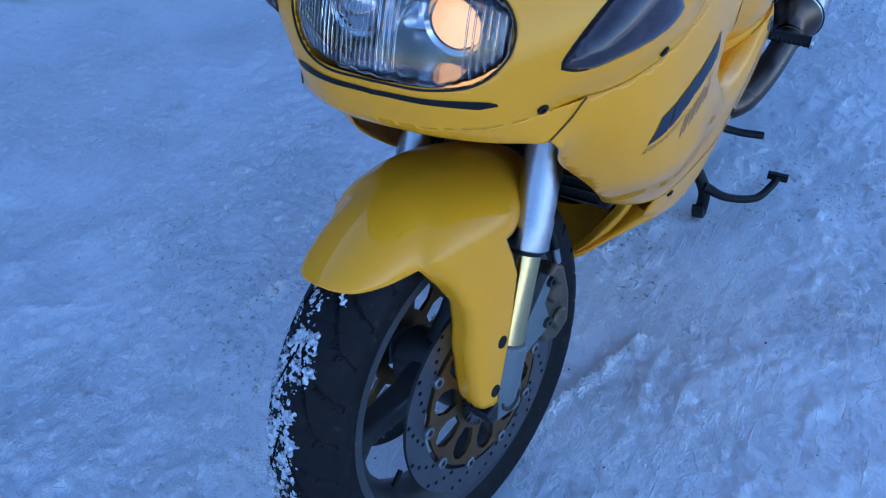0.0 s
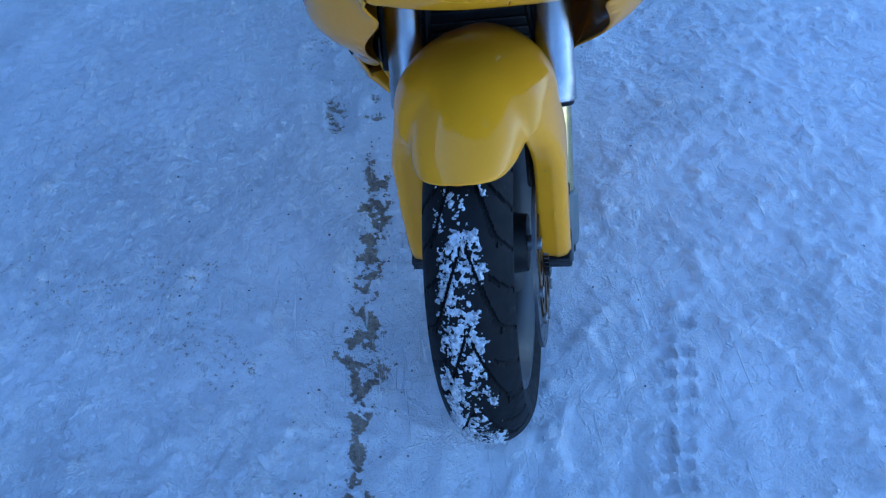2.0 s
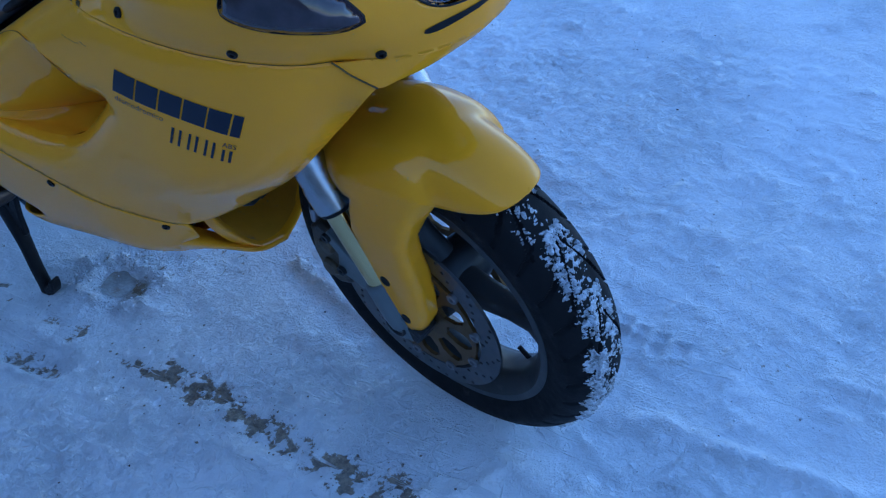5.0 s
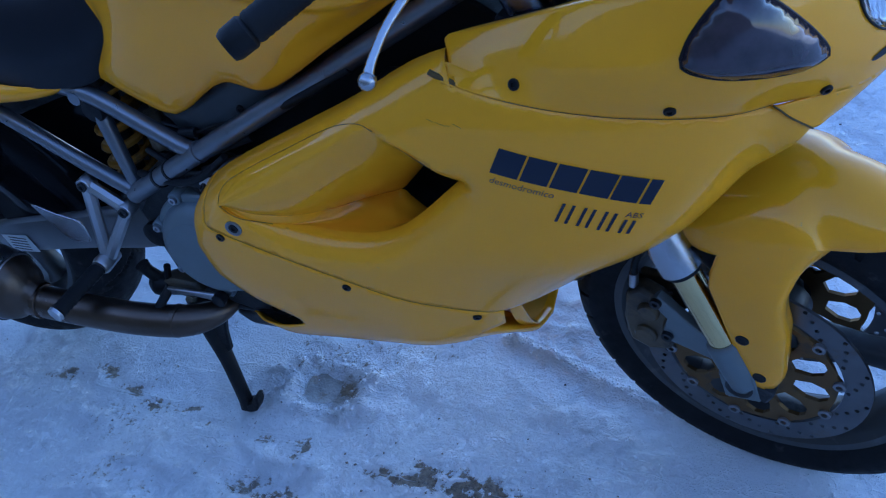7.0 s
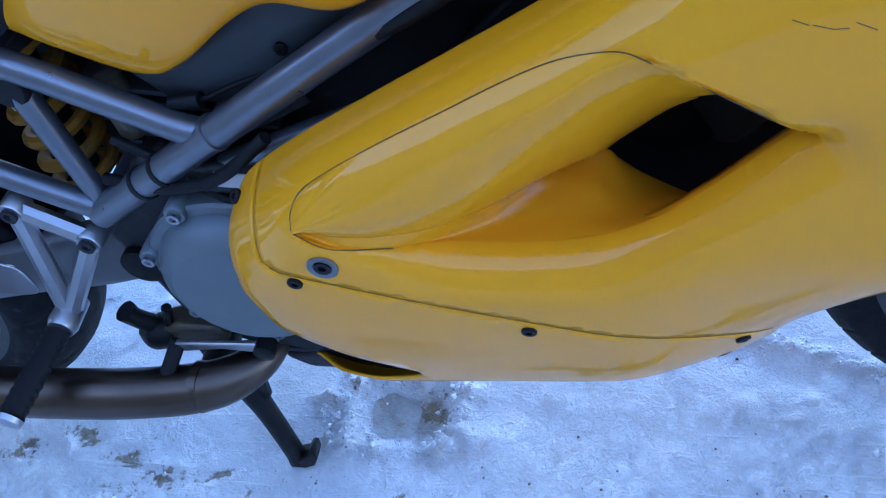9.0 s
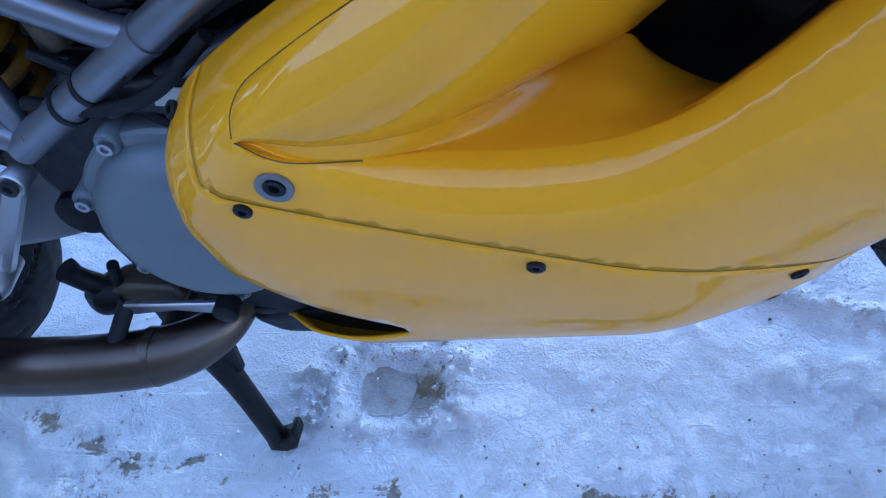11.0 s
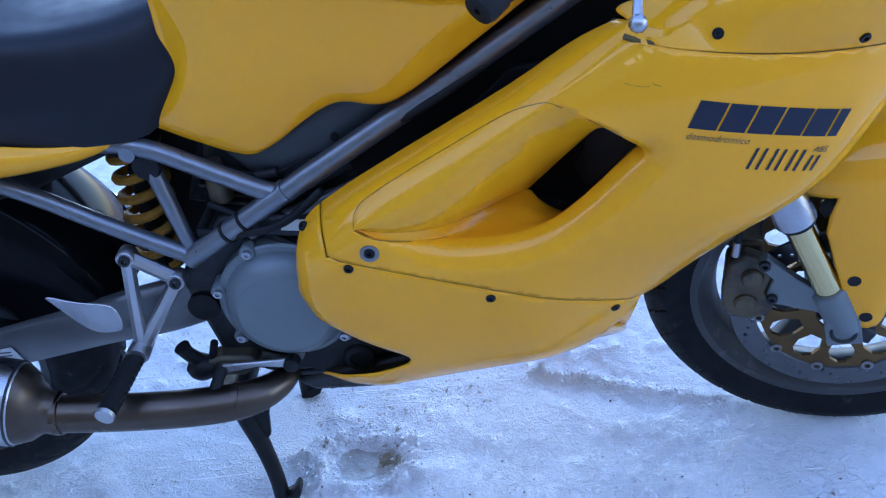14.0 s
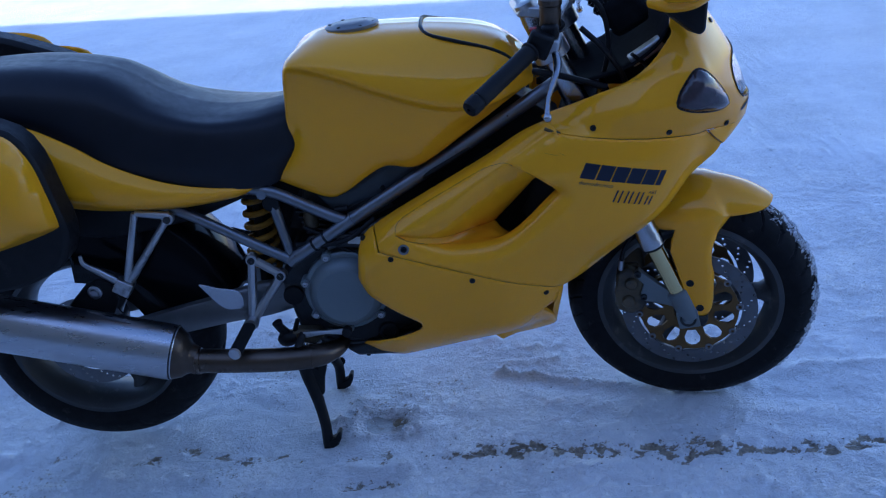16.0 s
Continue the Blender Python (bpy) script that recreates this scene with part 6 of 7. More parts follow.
    loop = bent([(0.585, 0.700), (0.63, 0.690), (0.69, 0.715), (0.765, 0.768), (0.83, 0.765), (0.84, 0.735), (0.76, 0.685), (0.69, 0.645), (0.62, 0.655)], 40)
    panel(bm, loop + loop[:0], lambda x, z: (x, -0.108, z), 0.02)
    bmesh.ops.recalc_face_normals(bm, faces=bm.faces)
    box_ob = part("airbox", bm, AIRBOX_GREY, bike, "grey airbox side under the tank", solid=0.01)
    screw(box_ob, Vector((0.743, -0.110, 0.696)), Vector((0, -1, 0)), 0.006)
    bm = bmesh.new()
    tube(bm, [(0.655, -0.118, 0.657), (0.665, -0.119, 0.660), (0.701, -0.120, 0.674), (0.755, -0.118, 0.687), (0.80, -0.112, 0.70)], 0.0026, 8)
    tube(bm, [(0.628, -0.118, 0.655), (0.658, -0.119, 0.658)], 0.0075, 10, smooth=False)
    part("cable", bm, BLACK_PLASTIC, box_ob, "thin black cable with a rubber sleeve")
    bm = bmesh.new()                                            # dark core added so the space between the frame sides reads as shade
    slab(bm, [(0.50, -0.07, 0.60), (0.56, -0.07, 0.73), (0.80, -0.07, 0.86), (1.05, -0.07, 0.88), (1.16, -0.07, 0.80), (1.12, -0.07, 0.60), (1.0, -0.07, 0.45), (0.80, -0.07, 0.50)], (0, 0.14, 0))
    for sd in (-1, 1):
        slab(bm, [(0.86, sd * 0.095, 0.47), (1.14, sd * 0.095, 0.50), (1.24, sd * 0.095, 0.62), (1.24, sd * 0.095, 0.76), (0.98, sd * 0.095, 0.76), (0.86, sd * 0.095, 0.66)], (0, -sd * 0.01, 0))
    part("inner_core", bm, BLACK_PLASTIC, bike, "black filler standing for the shade between the frame sides", bevel=0.01)
    # radiator and inner duct at the front
    bm = bmesh.new()
    box(bm, (1.17, 0, 0.60), (0.035, 0.30, 0.26), Matrix.Rotation(radians(-20), 4, 'Y'))
    rad = part("radiator", bm, BLACK_PLASTIC, bike, "black finned radiator behind the fork", bevel=0.004)
    for k in range(16):
        bm = bmesh.new()
        box(bm, (1.190 - 0.0055 * (k - 8), 0, 0.606 + 0.0145 * (k - 8)), (0.006, 0.27, 0.003), Matrix.Rotation(radians(-20), 4, 'Y'))
        part("radiator_fin", bm, ENGINE_DARK, rad)
    bm = bmesh.new()
    slab(bm, [(1.205, y, z) for y, z in ((-0.10, 0.735), (0.10, 0.735), (0.13, 0.66), (0.09, 0.63), (-0.09, 0.63), (-0.13, 0.66))], (0.004, 0, 0.0))
    part("inner_panel", bm, YELLOW, bike, "yellow inner panel above the radiator", bevel=0.003)
    for s in (-1, 1):
        bm = bmesh.new()
        tube(bm, [(1.24, s * 0.03, 0.705), (1.235, s * 0.05, 0.715), (1.22, s * 0.085, 0.70)], 0.006, 8)
        part("cable", bm, BLACK_PLASTIC, rad)
        bm = bmesh.new()                                        # horn-like round grille
        lathe(bm, [(0, 0.036), (0.012, 0.036), (0.016, 0.030)], (1.185, s * 0.125, 0.505), (0.9, s * 0.25, 0.2), 28)
        hornb = part("horn", bm, BLACK_PLASTIC, bike, "round slatted horn")
        for k in range(7):
            bm = bmesh.new()
            w = math.sqrt(max(0.0, 0.034**2 - (0.009 * (k - 3)) ** 2))
            tube(bm, [(1.203, s * 0.125 + 0.009 * (k - 3), 0.508 - w), (1.203, s * 0.125 + 0.009 * (k - 3), 0.508 + w)], 0.0022, 6, smooth=False)
            part("horn_slat", bm, STEEL, hornb)
    bm = bmesh.new()                                            # chin between the belly sides
    rails = [[(x, q * w, z0 - 0.024 * (1 - q * q)) for q in (-1, -0.6, 0, 0.6, 1)] for x, w, z0 in ((0.70, 0.09, 0.276), (0.80, 0.098, 0.272), (0.90, 0.098, 0.286), (0.995, 0.090, 0.302))]
    skin(bm, rails, 16, 30)
    part("belly_bottom", bm, YELLOW, bike, "yellow belly floor", solid=0.003)


def build_swingarm():
    bm = bmesh.new()
    for s in (-1, 1):
        secs = []
        for x, z, h, y in ((0.50, 0.445, 0.040, 0.105), (0.42, 0.435, 0.045, 0.112), (0.32, 0.422, 0.040, 0.118), (0.15, 0.392, 0.036, 0.122), (0.02, 0.362, 0.032, 0.122), (-0.08, 0.345, 0.026, 0.122)):
            secs.append([(x, s * (y - 0.018), z - h), (x, s * y, z - h * 0.9), (x, s * (y + 0.004), z), (x, s * y, z + h * 0.9), (x, s * (y - 0.018), z + h)])
        rows = [spline(sec, 12) for sec in secs]
        cols = [spline([r[k] for r in rows], 24) for k in range(12)]
        grid_faces(bm, cols, close_v=True)
    tube(bm, [(0.49, -0.11, 0.445), (0.49, 0.11, 0.445)], 0.034, 20, smooth=False)
    arm = part("swingarm", bm, SWING_ALU, bike, "dull silver aluminium swingarm")
    bm = bmesh.new()
    slab(bm, [(0.105, -0.1275, 0.398), (0.170, -0.1275, 0.404), (0.184, -0.1275, 0.366), (0.118, -0.1275, 0.360)], (0, -0.0008, 0))
    st = part("warning_label", bm, LABEL_WHITE, arm, "white label with rows of print")
    for k in range(5):
        bm = bmesh.new()
        box(bm, (0.144, -0.1287, 0.369 + 0.0065 * k), (0.044, 0.0006, 0.0020))
        part("print_bar", bm, DECAL_GREY, arm)
    for x, z in ((0.497, 0.452), (-0.046, 0.347)):
        bm = bmesh.new()
        lathe(bm, [(0, 0.024), (0.012, 0.024), (0.014, 0.020), (0.014, 0.0)], (x, -0.122, z), (0, -1, 0), 24, caps=False)
        part("pivot_cap", bm, BLACK_PLASTIC, arm)
    # rear mudguard hugging the tyre
    bm = bmesh.new()
    cols = []
    for t in np.linspace(radians(14), radians(85), 40):
        row = []
        for q in np.linspace(-1, 1, 17):
            y = 0.108 * math.copysign(math.sin(min(1, abs(q) * 1.3) * math.pi / 2), q)
            r = 0.415 - 0.055 * q * q - 0.24 * max(0, abs(q) - 0.60) ** 1.3 / 0.40
            row.append((REAR.x + r * math.cos(t), y, REAR.z + r * math.sin(t)))
        cols.append(row)
    grid_faces(bm, cols)
    bmesh.ops.recalc_face_normals(bm, faces=bm.faces)
    part("rear_hugger", bm, HUGGER_BLACK, bike, "gloss black rear mudguard", smooth=60, solid=0.003)
    bm = bmesh.new()                                            # black block added to make the space under the tail dark
    slab(bm, [(0.46, -0.115, 0.715), (0.30, -0.115, 0.66), (0.10, -0.115, 0.63), (-0.10, -0.115, 0.66), (-0.42, -0.115, 0.75), (-0.42, -0.115, 0.90), (0.0, -0.115, 0.90), (0.20, -0.115, 0.78), (0.44, -0.115, 0.735)], (0, 0.23, 0))
    part("undertail_filler", bm, BLACK_PLASTIC, bike, "black block filling in the shade under the tail", bevel=0.008)
    # black slab added to fill the dark gap behind the shock absorber
    bm = bmesh.new()
    slab(bm, [(0.375, 0.015, 0.47), (0.47, 0.015, 0.46), (0.56, 0.015, 0.55), (0.60, 0.015, 0.70), (0.50, 0.015, 0.735), (0.39, 0.015, 0.725)], (0, 0.09, 0))
    part("shock_backing", bm, BLACK_PLASTIC, bike, "black filler for the shade behind the shock absorber", bevel=0.008)
    # monoshock
    ax0, ax1 = np.array([0.418, -0.045, 0.46]), np.array([0.440, -0.040, 0.735])
    bm = bmesh.new()
    n, turns = 190, 8.5
    t = np.linspace(0.10, 0.88, n)
    pts = [ax0 + (ax1 - ax0) * k + 0.034 * np.array([math.cos(2 * math.pi * turns * k), math.sin(2 * math.pi * turns * k), 0]) for k in t]
    tube(bm, pts, 0.0076, 8, smooth=False)
    shock = part("shock_absorber", bm, SPRING_ORANGE, bike, "shock absorber with an orange coil spring")
    bm = bmesh.new()
    lathe(bm, [(0.0, 0.016), (0.28, 0.016)], ax0, ax1 - ax0, 20)
    lathe(bm, [(0.225, 0.040), (0.24, 0.042), (0.26, 0.030), (0.28, 0.028)], ax0, ax1 - ax0, 24)
    part("damper", bm, BLACK_PLASTIC, shock)


def build_exhaust(side):
    y = side * 0.232
    bm = bmesh.new()
    a = Vector((-0.955, 0.0, 0.285)).normalized()
    front = Vector((0.224, y, 0.380))
    rows = []
    e, up = Vector((0, 1, 0)), a.cross(Vector((0, 1, 0))).normalized()
    for s, r in ((0.0, 0.060), (0.004, 0.0635), (0.012, 0.0645), (0.55, 0.0645), (0.56, 0.060)):
        rows.append([front + a * s + e * math.cos(q) * r * 0.92 + up * math.sin(q) * r * 1.05 for q in np.linspace(0, 2 * math.pi, 48, endpoint=False)])
    vs = grid_faces(bm, rows, close_u=True)
    bm.faces.new(vs[-1])
    can = part("silencer", bm, CAN, bike, "brushed aluminium exhaust silencer", smooth=50)
    bm = bmesh.new()
    rows = []
    for s, r in ((0.006, 0.0605), (-0.002, 0.0600), (-0.018, 0.050), (-0.028, 0.038), (-0.034, 0.0335), (-0.044, 0.033)):
        rows.append([front + a * s + Vector((0, -side * 0.10 * max(0, -s), -0.35 * max(0, -s))) + e * math.cos(q) * r * 0.92 + up * math.sin(q) * r * 1.05 for q in np.linspace(0, 2 * math.pi, 40, endpoint=False)])
    grid_faces(bm, rows, close_u=True)
    part("silencer_cone", bm, EXHAUST, can, "brownish exhaust cone")
    for s in (0.004,):
        bm = bmesh.new()
        ring = [front + a * s + e * math.cos(q) * 0.0625 * 0.92 + up * math.sin(q) * 0.0625 * 1.05 for q in np.linspace(0, 2 * math.pi, 49)]
        tube(bm, [tuple(p) for p in ring], 0.0022, 6, smooth=False, caps=False)
        part("rolled_edge", bm, ENGINE_DARK, can)
    bm = bmesh.new()
    tube(bm, [(0.245, y, 0.356), (0.36, y * 0.965, 0.340), (0.46, y * 0.91, 0.326), (0.540, y * 0.83, 0.318), (0.583, y * 0.70, 0.316), (0.606, y * 0.55, 0.320)], [0.0285, 0.0285, 0.0285, 0.0275, 0.022, 0.014], 28, n=50)
    pipe = part("exhaust_pipe", bm, EXHAUST, bike, "heat-browned steel exhaust pipe")
    for x, z, r in ((0.272, 0.3525, 0.031), (0.528, 0.3190, 0.0290)):
        bm = bmesh.new()
        lathe(bm, [(-0.006, r - 0.002), (-0.005, r), (0.005, r), (0.006, r - 0.002)], (x, y * (0.995 if x < 0.4 else 0.845), z), (1, 0.02, -0.09), 28)
        part("pipe_clamp", bm, EXHAUST, pipe)
    bm = bmesh.new()                                            # hanger plate
    slab(bm, [(0.085, side * 0.165, 0.545), (0.06, side * 0.165, 0.558), (0.03, side * 0.165, 0.55), (-0.05, side * 0.170, 0.475), (0.07, side * 0.170, 0.455), (0.095, side * 0.165, 0.50)], (0, side * 0.006, 0))
    hang = part("hanger_plate", bm, BLACK_PLASTIC, bike, "dark silencer hanger plate", bevel=0.003)
    bm = bmesh.new()
    lathe(bm, [(0, 0.017), (0.006, 0.017), (0.007, 0.010), (0.013, 0.009), (0.013, 0.0)], (0.046, side * 0.171, 0.527), (0, side, 0), 20, caps=False)
    part("hanger_bolt", bm, ZINC, hang)


def build_footrests(side):
    y = side * 0.150
    rest = None
    for a, b in (((0.422, y, 0.564), (0.398, y + side * 0.012, 0.418)), ((0.482, y, 0.518), (0.402, y + side * 0.012, 0.415)), ((0.422, y, 0.566), (0.482, y, 0.520))):
        bm = bmesh.new()
        tube(bm, [a, b], [0.0105, 0.0110], 8, smooth=False)
        bar = part("bracket_bar" if rest else "footrest_bracket", bm, ALU, rest or bike, "" if rest else "cast aluminium rider footrest bracket")
        rest = rest or bar
    for x, z in ((0.422, 0.565), (0.482, 0.519)):
        bm = bmesh.new()
        lathe(bm, [(-0.012, 0.0135), (0.008, 0.0135), (0.010, 0.012)], (x, y, z), (0, side, 0), 20)
        part("boss", bm, ALU, rest)
    bm = bmesh.new()
    lathe(bm, [(-0.012, 0.015), (0.022, 0.017), (0.030, 0.014)], (0.397, y + side * 0.008, 0.412), (0, side, 0), 20)
    part("peg_mount", bm, ALU, rest)
    for x, z in ((0.422, 0.565), (0.482, 0.519)):
        bm = bmesh.new()
        lathe(bm, [(0, 0.0085), (0.004, 0.0085), (0.004, 0.0045), (0.0005, 0.004)], (x, y + side * 0.010, z), (0, side, 0), 14)
        part("bracket_bolt", bm, ENGINE_DARK, rest)
    bm = bmesh.new()
    a, b = np.array([0.394, y + side * 0.022, 0.410]), np.array([0.380, side * 0.288, 0.399])
    secs = []
    for k in np.linspace(0, 1, 26):
        c = a + (b - a) * k
        r = 0.0125 + (0.0016 if int(k * 25) % 2 else 0.0)
        secs.append([c + np.array([math.cos(q) * r * 1.15, 0, math.sin(q) * r * 0.85]) for q in np.linspace(0, 2 * math.pi, 14, endpoint=False)])
    vs = grid_faces(bm, secs, close_u=True)
    bm.faces.new(vs[-1])
    part("peg_rubber", bm, GRIP_RUBBER, rest, "ribbed black footpeg rubber")
    bm = bmesh.new()
    lathe(bm, [(0, 0.0145), (0.006, 0.0135), (0.007, 0.0)], tuple(b), tuple(b - a), 16, caps=False)
    part("peg_end", bm, ALU, rest, "bright footpeg end")
    bm = bmesh.new()
    slab(bm, [(x, side * 0.163, z) for x, z in bent([(0.288, 0.519), (0.296, 0.5185), (0.330, 0.506), (0.372, 0.496), (0.383, 0.486), (0.386, 0.468), (0.383, 0.452), (0.372, 0.447), (0.345, 0.448), (0.326, 0.462), (0.306, 0.490), (0.2885, 0.517)], 44)], (0, side * 0.004, 0))
    part("heel_guard", bm, BRUSHED, rest, "bare aluminium heel guard", bevel=0.0015)
    # passenger footrest
    y = side * 0.168
    bm = bmesh.new()
    for p, q in (((0.186, y, 0.712), (0.128, y, 0.548)), ((0.263, y, 0.700), (0.134, y, 0.545)), ((0.186, y, 0.712), (0.263, y, 0.698))):
        tube(bm, [p, q], [0.0085, 0.0105], 10, smooth=False)
    lathe(bm, [(-0.012, 0.0135), (0.008, 0.0135)], (0.258, y, 0.692), (0, side, 0), 18)
    box(bm, (0.118, y + side * 0.006, 0.535), (0.040, 0.03, 0.036), Matrix.Rotation(radians(35), 4, 'Y'))
    prest = part("passenger_bracket", bm, ALU, bike, "cast aluminium passenger footrest hanger", bevel=0.003)
    bm = bmesh.new()
    tube(bm, [(0.112, y, 0.540), (0.072, y + side * 0.004, 0.575), (0.040, y + side * 0.006, 0.600), (0.036, y + side * 0.006, 0.622)], [0.010, 0.009, 0.006, 0.004], 10)
    part("passenger_peg", bm, ALU, prest, "folded passenger footpeg")
    bm = bmesh.new()
    lathe(bm, [(0, 0.0085), (0.004, 0.0085), (0.004, 0.0045)], (0.258, y + side * 0.008, 0.692), (0, side, 0), 14)
    part("bracket_bolt", bm, ENGINE_DARK, prest)


def build_controls():
    bm = bmesh.new()                                            # brake pedal: a flat forged arm with a rubber tip
    slab(bm, [(0.508, -0.176, 0.361), (0.520, -0.176, 0.358), (0.565, -0.176, 0.364), (0.612, -0.176, 0.358), (0.626, -0.176, 0.366), (0.614, -0.176, 0.374), (0.565, -0.176, 0.373), (0.512, -0.176, 0.373)], (0, 0.007, 0))
    pedal = part("brake_pedal", bm, ALU, bike, "aluminium brake pedal with a rubber tip", bevel=0.002)
    bm = bmesh.new()
    tube(bm, [(0.512, -0.168, 0.368), (0.494, -0.205, 0.338)], 0.0095, 12, smooth=False, flat=0.8)
    part("pedal_tip", bm, GRIP_RUBBER, pedal)
    bm = bmesh.new()
    lathe(bm, [(0, 0.0095), (0.004, 0.0085), (0.004, 0)], (0.494, -0.205, 0.338), (-0.36, -0.74, -0.6), 12, caps=False)
    part("pedal_cap", bm, ALU, pedal)
    bm = bmesh.new()
    lathe(bm, [(-0.006, 0.012), (0.010, 0.012), (0.012, 0.009)], (0.618, -0.172, 0.366), (0, -1, 0), 16)
    part("pedal_pivot", bm, BLACK_PLASTIC, pedal)
    bm = bmesh.new()
    tube(bm, [(0.445, -0.135, 0.348), (0.462, -0.138, 0.342), (0.49, -0.14, 0.345)], [0.013, 0.022, 0.015], 14)
    tube(bm, [(0.462, -0.140, 0.358), (0.452, -0.145, 0.378), (0.448, -0.147, 0.392)], [0.012, 0.011, 0.013], 10)
    tube(bm, [(0.486, -0.140, 0.362), (0.498, -0.142, 0.392)], 0.006, 8, smooth=False)
    part("brake_switch", bm, BLACK_PLASTIC, bike, "black rear brake cylinder")
    bm = bmesh.new()
    slab(bm, [(0.470, -0.150, 0.332), (0.530, -0.150, 0.326), (0.556, -0.150, 0.340), (0.550, -0.150, 0.362), (0.500, -0.150, 0.366), (0.474, -0.150, 0.358)], (0, 0.036, 0))
    part("brake_master", bm, CALIPER, bike, "bronze rear brake master", bevel=0.006)


def build_stand():
    bm = bmesh.new()
    tube(bm, [(0.505, -0.16, 0.275), (0.505, 0.16, 0.275)], 0.018, 14, smooth=False)
    stand = part("centre_stand", bm, BLACK_PLASTIC, bike, "black steel centre stand with a foot lever")
    for s in (-1, 1):
        y0, y1 = s * 0.095, s * (0.123 if s < 0 else 0.150)
        bm = bmesh.new()
        tube(bm, [(0.480, y0, 0.275), (0.488, s * 0.105, 0.215), (0.503, s * 0.115, 0.135), (0.511, y1, 0.07), (0.509, y1, 0.008)], [0.022, 0.0195, 0.0150, 0.0138, 0.0138], 14)
        leg = part("stand_leg", bm, BLACK_PLASTIC, stand)
        bm = bmesh.new()
        slab(bm, [(x, y1 - s * 0.014, z) for x, z in ((0.497, 0.000), (0.520, 0.000), (0.537, 0.009), (0.547, 0.028), (0.550, 0.047), (0.542, 0.048), (0.532, 0.031), (0.516, 0.023), (0.500, 0.022))], (0, s * 0.026, 0))
        part("stand_foot", bm, BLACK_PLASTIC, stand, bevel=0.003)
        bm = bmesh.new()
        slab(bm, [(x, s * 0.104, z) for x, z in ((0.482, 0.262), (0.500, 0.205), (0.512, 0.150), (0.522, 0.158), (0.530, 0.205), (0.552, 0.275), (0.538, 0.282), (0.515, 0.232))], (0, s * 0.012, 0))
        part("stand_web", bm, BLACK_PLASTIC, stand, bevel=0.003)
    bm = bmesh.new()
    tube(bm, [(0.520, 0.150, 0.085), (0.505, 0.200, 0.060), (0.46, 0.255, 0.045), (0.41, 0.278, 0.052), (0.385, 0.285, 0.062)], [0.012, 0.0095, 0.009, 0.009, 0.009], 12)
    box(bm, (0.380, 0.286, 0.064), (0.012, 0.045, 0.016))
    part("foot_lever", bm, BLACK_PLASTIC, stand, "curved black foot lever")
    bm = bmesh.new()
    tube(bm, [(0.62, 0.17, 0.30), (0.60, 0.215, 0.285), (0.585, 0.26, 0.28)], 0.008, 10)
    part("gear_lever", bm, BLACK_PLASTIC, bike, "black gear lever")
    bm = bmesh.new()
    tube(bm, [(0.66, -0.06, 0.285), (0.652, -0.13, 0.272)], 0.006, 8, smooth=False)
    part("drain_hose", bm, BLACK_PLASTIC, bike, "short drain hose end")


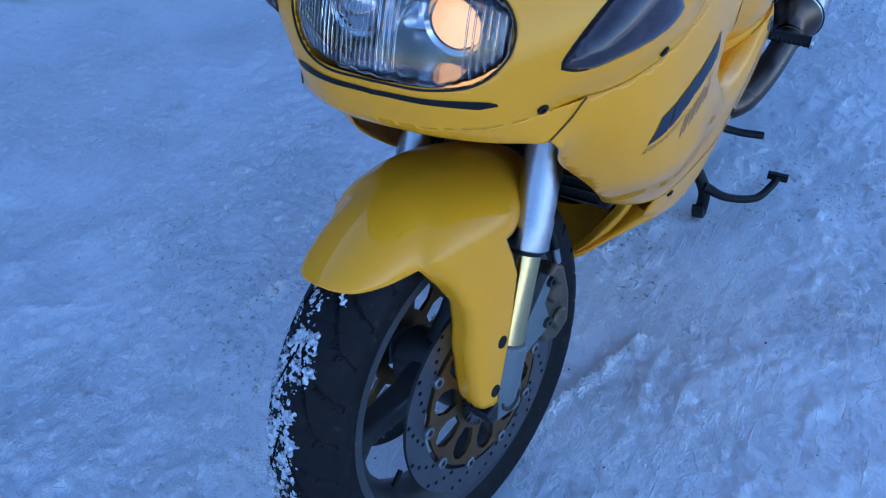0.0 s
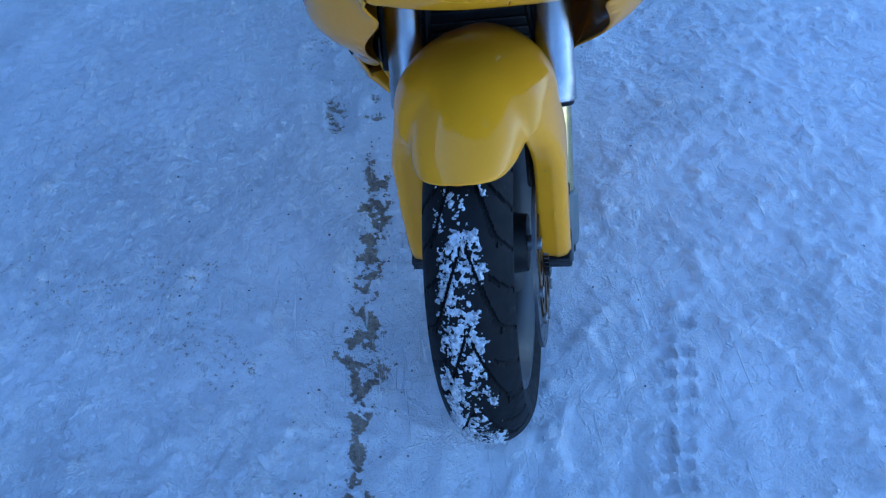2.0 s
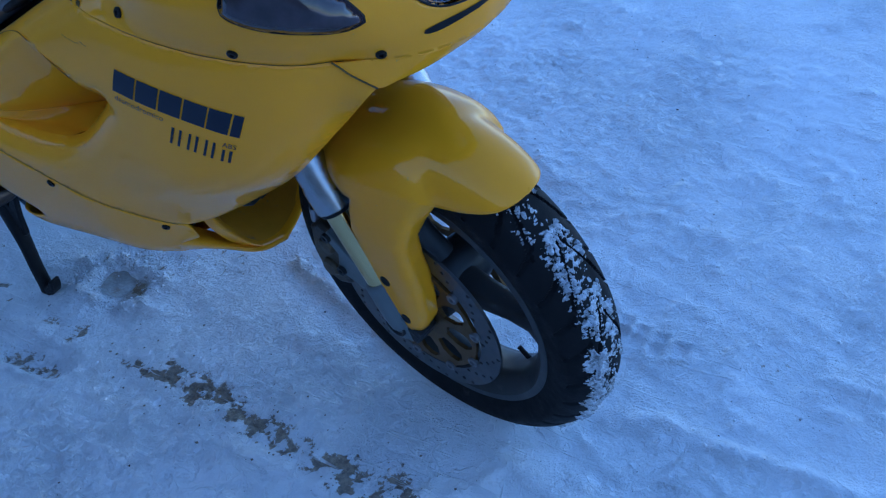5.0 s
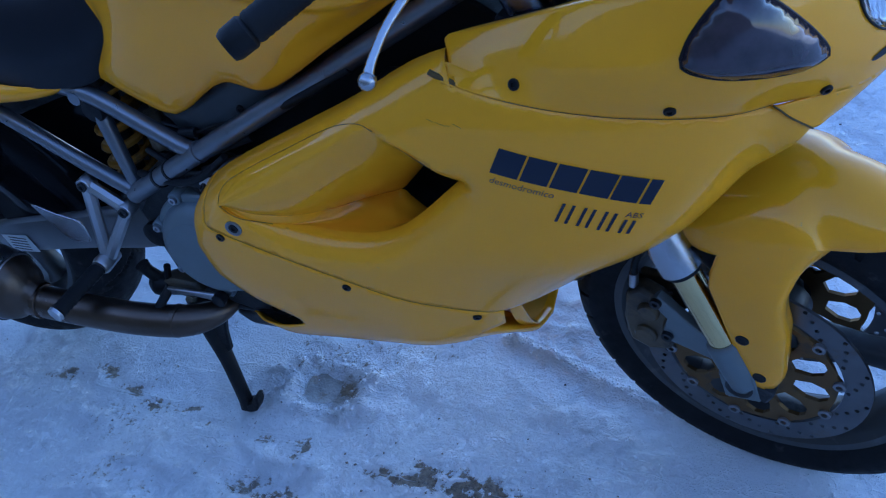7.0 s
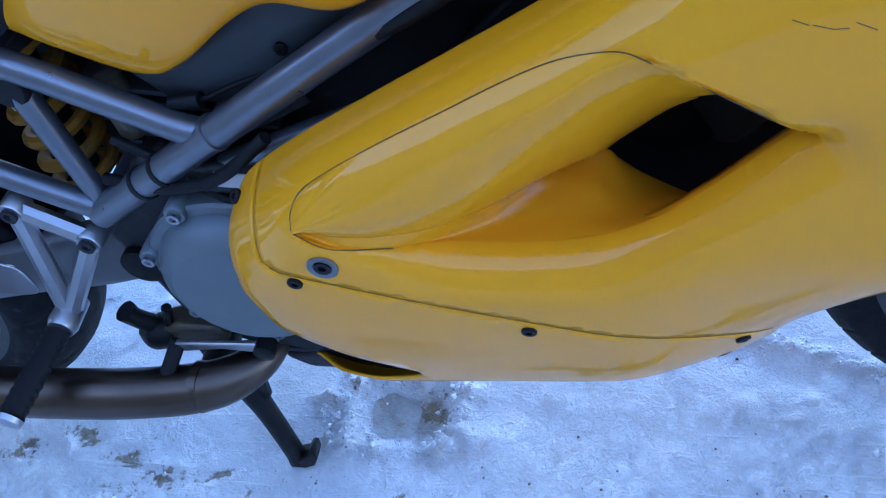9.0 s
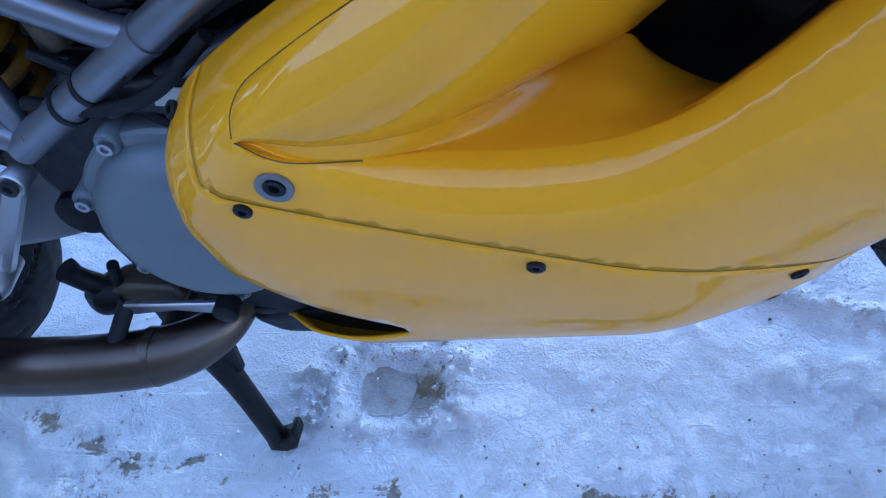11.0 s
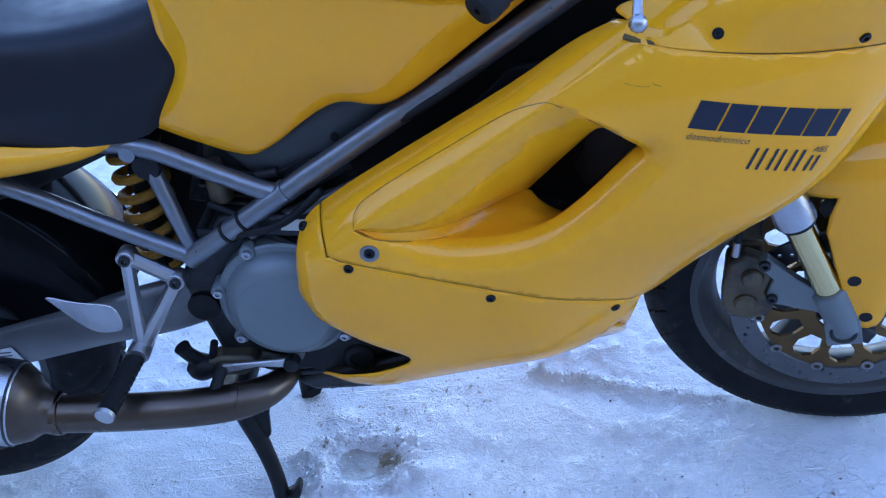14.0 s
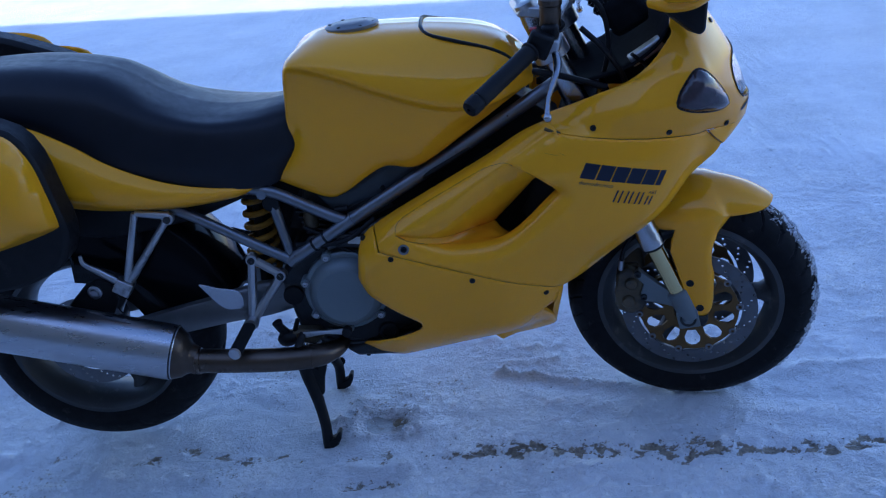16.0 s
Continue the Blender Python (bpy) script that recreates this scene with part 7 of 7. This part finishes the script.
def build_bars():
    """Clip-on bars, levers, fork tops, cables and instruments inside the fairing."""
    for s in (-1, 1):
        bm = bmesh.new()
        inner, end = np.array([1.138, s * 0.222, 1.020]), np.array([1.036, s * 0.376, 0.962])
        axis = end - inner
        lathe(bm, [(-0.10, 0.0115), (0.0, 0.0115)], inner, axis, 18)
        bar = part("handlebar", bm, BLACK_PLASTIC, bike, "black clip-on handlebar", matrix=STEER)
        L = np.linalg.norm(axis)
        prof = [(0.0, 0.021), (0.004, 0.021), (0.006, 0.0175)]
        prof += [(0.008 + (L - 0.04) * k / 40, 0.0172 + (0.0007 if k % 2 else 0)) for k in range(41)]
        bm = bmesh.new()
        lathe(bm, prof + [(L - 0.030, 0.016)], inner, axis, 28)
        part("grip", bm, GRIP_RUBBER, bar, "ribbed black rubber grip")
        bm = bmesh.new()
        lathe(bm, [(L - 0.032, 0.0135), (L - 0.026, 0.0185), (L - 0.006, 0.0180), (L, 0.0155), (L + 0.001, 0.004), (L - 0.004, 0.0035)], inner, axis, 28)
        part("bar_end", bm, BLACK_PLASTIC, bar, "black bar-end weight")
        bm = bmesh.new()
        c = inner - axis / L * 0.03
        box(bm, tuple(c), (0.05, 0.055, 0.05), Matrix.Rotation(radians(25), 4, 'Y'))
        box(bm, tuple(c + np.array([0.02, s * -0.012, 0.018])), (0.035, 0.03, 0.03))
        part("switchgear", bm, BLACK_PLASTIC, bar, "black switch housing", bevel=0.007)
        bm = bmesh.new()
        box(bm, tuple(c + np.array([-0.012, s * 0.0, 0.028])), (0.014, 0.014, 0.007))
        part("kill_switch", bm, RED if s < 0 else BLACK_PLASTIC, bar, "red stop switch" if s < 0 else "", bevel=0.002)
        bm = bmesh.new()
        pts = [(1.182, s * 0.195, 1.012), (1.190, s * 0.225, 0.995), (1.190, s * 0.262, 0.982), (1.182, s * 0.305, 0.962), (1.180, s * 0.335, 0.944), (1.181, s * 0.348, 0.934)]
        tube(bm, pts, [0.007, 0.0085, 0.0065, 0.005, 0.005, 0.006], 12, flat=0.75)
        bmesh.ops.create_icosphere(bm, subdivisions=2, radius=0.0095, matrix=Matrix.Translation((1.181, s * 0.350, 0.931)))
        part("lever", bm, BRUSHED, bar, "silver brake lever with a ball end" if s < 0 else "silver clutch lever")
        bm = bmesh.new()
        box(bm, (1.176, s * 0.175, 1.02), (0.034, 0.06, 0.030), Matrix.Rotation(radians(10), 4, 'Y'))
        part("master_cylinder", bm, ALU, bar, "silver master cylinder", bevel=0.005)
        bm = bmesh.new()
        lathe(bm, [(0, 0.022), (0.045, 0.022), (0.047, 0.024), (0.058, 0.024), (0.060, 0.020), (0.060, 0)], (1.172, s * 0.165, 1.05), (0.05, 0, 1), 26, caps=False)
        part("fluid_reservoir", bm, EXHAUST, bar, "brown fluid reservoir with a cap")
        bm = bmesh.new()
        top = fork_point(0.985) + Vector((0, s * 0.107, 0))
        ax = (FORK_TOP - FORK_LOW).normalized()
        lathe(bm, [(-0.02, 0.036), (-0.018, 0.039), (0.016, 0.039), (0.018, 0.036)], top, ax, 28)
        lathe(bm, [(0.09, 0.0255), (0.112, 0.0255), (0.115, 0.020), (0.115, 0)], top, ax, 24, caps=False)
        part("bar_clamp", bm, ALU, bar, "silver bar clamp round the fork")
    bm = bmesh.new()
    slab(bm, [(1.10, -0.13, 1.062), (1.19, -0.14, 1.055), (1.20, 0.14, 1.055), (1.10, 0.13, 1.062), (1.07, 0.05, 1.066), (1.07, -0.05, 1.066)], (0.008, 0, 0.022))
    yoke = part("top_yoke", bm, ALU, bike, "silver top yoke", matrix=STEER, bevel=0.004)
    bm = bmesh.new()
    slab(bm, [(1.165, -0.125, 0.83), (1.24, -0.14, 0.825), (1.24, 0.14, 0.825), (1.165, 0.125, 0.83)], (0.010, 0, 0.03))
    part("lower_yoke", bm, BLACK_PLASTIC, bike, "black lower yoke", matrix=STEER, bevel=0.004)
    bm = bmesh.new()                                            # ignition key
    tube(bm, [(1.075, -0.03, 1.075), (1.07, -0.035, 1.09)], 0.004, 8, smooth=False)
    lathe(bm, [(-0.003, 0.012), (0.003, 0.012)], (1.068, -0.037, 1.098), (0.2, 1, 0.1), 18)
    part("key", bm, BLACK_PLASTIC, yoke, "black-headed key in the lock")
    # instruments and inner clutter
    bm = bmesh.new()
    box(bm, (1.295, 0.0, 1.035), (0.085, 0.25, 0.075), Matrix.Rotation(radians(-35), 4, 'Y'))
    dash = part("instrument_panel", bm, MATTE_BLACK, bike, "black instrument cluster", bevel=0.014)
    for y in (-0.07, 0.02, 0.09):
        bm = bmesh.new()
        lathe(bm, [(0.036, 0.037), (0.046, 0.037), (0.046, 0.034), (0.040, 0.033), (0.040, 0)], (1.295, y, 1.035), (-0.82, 0, 0.57), 28, caps=False)
        part("dial", bm, GLOSS_BLACK, dash)
    for pts, r in (([(1.20, -0.15, 1.02), (1.24, -0.17, 0.98), (1.28, -0.16, 0.92), (1.30, -0.13, 0.86)], 0.006),
                   ([(1.18, -0.12, 1.09), (1.24, -0.13, 1.06), (1.26, -0.12, 0.98), (1.25, -0.10, 0.90)], 0.0055),
                   ([(1.17, -0.10, 1.10), (1.23, -0.11, 1.10), (1.27, -0.10, 1.04)], 0.005),
                   ([(1.30, -0.17, 0.96), (1.33, -0.15, 0.93), (1.34, -0.10, 0.90)], 0.004),
                   ([(1.10, -0.11, 0.93), (1.16, -0.14, 0.92), (1.25, -0.15, 0.89)], 0.007)):
        bm = bmesh.new()
        tube(bm, pts, r, 10)
        part("cable", bm, BLACK_PLASTIC, dash)
    bm = bmesh.new()
    slab(bm, [(1.12, -0.15, 0.83), (1.45, -0.15, 0.80), (1.45, -0.15, 0.90), (1.38, -0.15, 0.97), (1.33, -0.15, 0.90), (1.12, -0.15, 0.845)], (0, 0.005, 0))
    slab(bm, [(1.44, -0.15, 0.79), (1.44, 0.15, 0.79), (1.40, 0.14, 1.02), (1.40, -0.14, 1.02)], (-0.006, 0, 0))
    slab(bm, [(1.12, 0.15, 0.83), (1.45, 0.15, 0.80), (1.45, 0.15, 0.90), (1.38, 0.15, 0.97), (1.33, 0.15, 0.90), (1.12, 0.15, 0.845)], (0, -0.005, 0))
    part("inner_fairing", bm, MATTE_BLACK, bike, "black inner fairing panels")
    bm = bmesh.new()
    box(bm, (1.335, -0.135, 0.955), (0.075, 0.03, 0.025), Matrix.Rotation(radians(-30), 4, 'Y'))
    part("fairing_stay", bm, ALU, dash, "grey cast fairing stay", bevel=0.004)


build_front_wheel()
build_rear_wheel()
build_fork(-1)
build_fork(1)
build_fender()
for s_ in (-1, 1):
    build_side_fairing(s_)
    build_belly(s_)
build_chin()
build_nose()
build_tank()
build_seat()
for s_ in (-1, 1):
    build_tail(s_)
    build_pannier(s_)
    build_exhaust(s_)
    build_footrests(s_)
build_frame()
build_engine()
build_swingarm()
build_controls()
build_stand()
build_bars()


def build_cockpit_fill():
    """Black sheet added to darken the space between fork and screen, and the instrument housing."""
    bm = bmesh.new()
    skin(bm, [[(x, q * w, z + 0.012 * q * q) for q in (-1, -0.5, 0, 0.5, 1)] for x, w, z in ((1.12, 0.10, 0.885), (1.20, 0.14, 0.895), (1.29, 0.165, 0.92), (1.36, 0.165, 0.97), (1.39, 0.15, 1.03))], 14, 20)
    tray = part("cockpit_fill", bm, MATTE_BLACK, bike, "black sheet added to keep the cockpit space dark", smooth=60, solid=0.004)
    bm = bmesh.new()
    box(bm, (1.300, 0.0, 1.035), (0.075, 0.22, 0.085), Matrix.Rotation(radians(-28), 4, 'Y'))
    part("instrument_housing", bm, MATTE_BLACK, tray, "", bevel=0.012)


build_cockpit_fill()
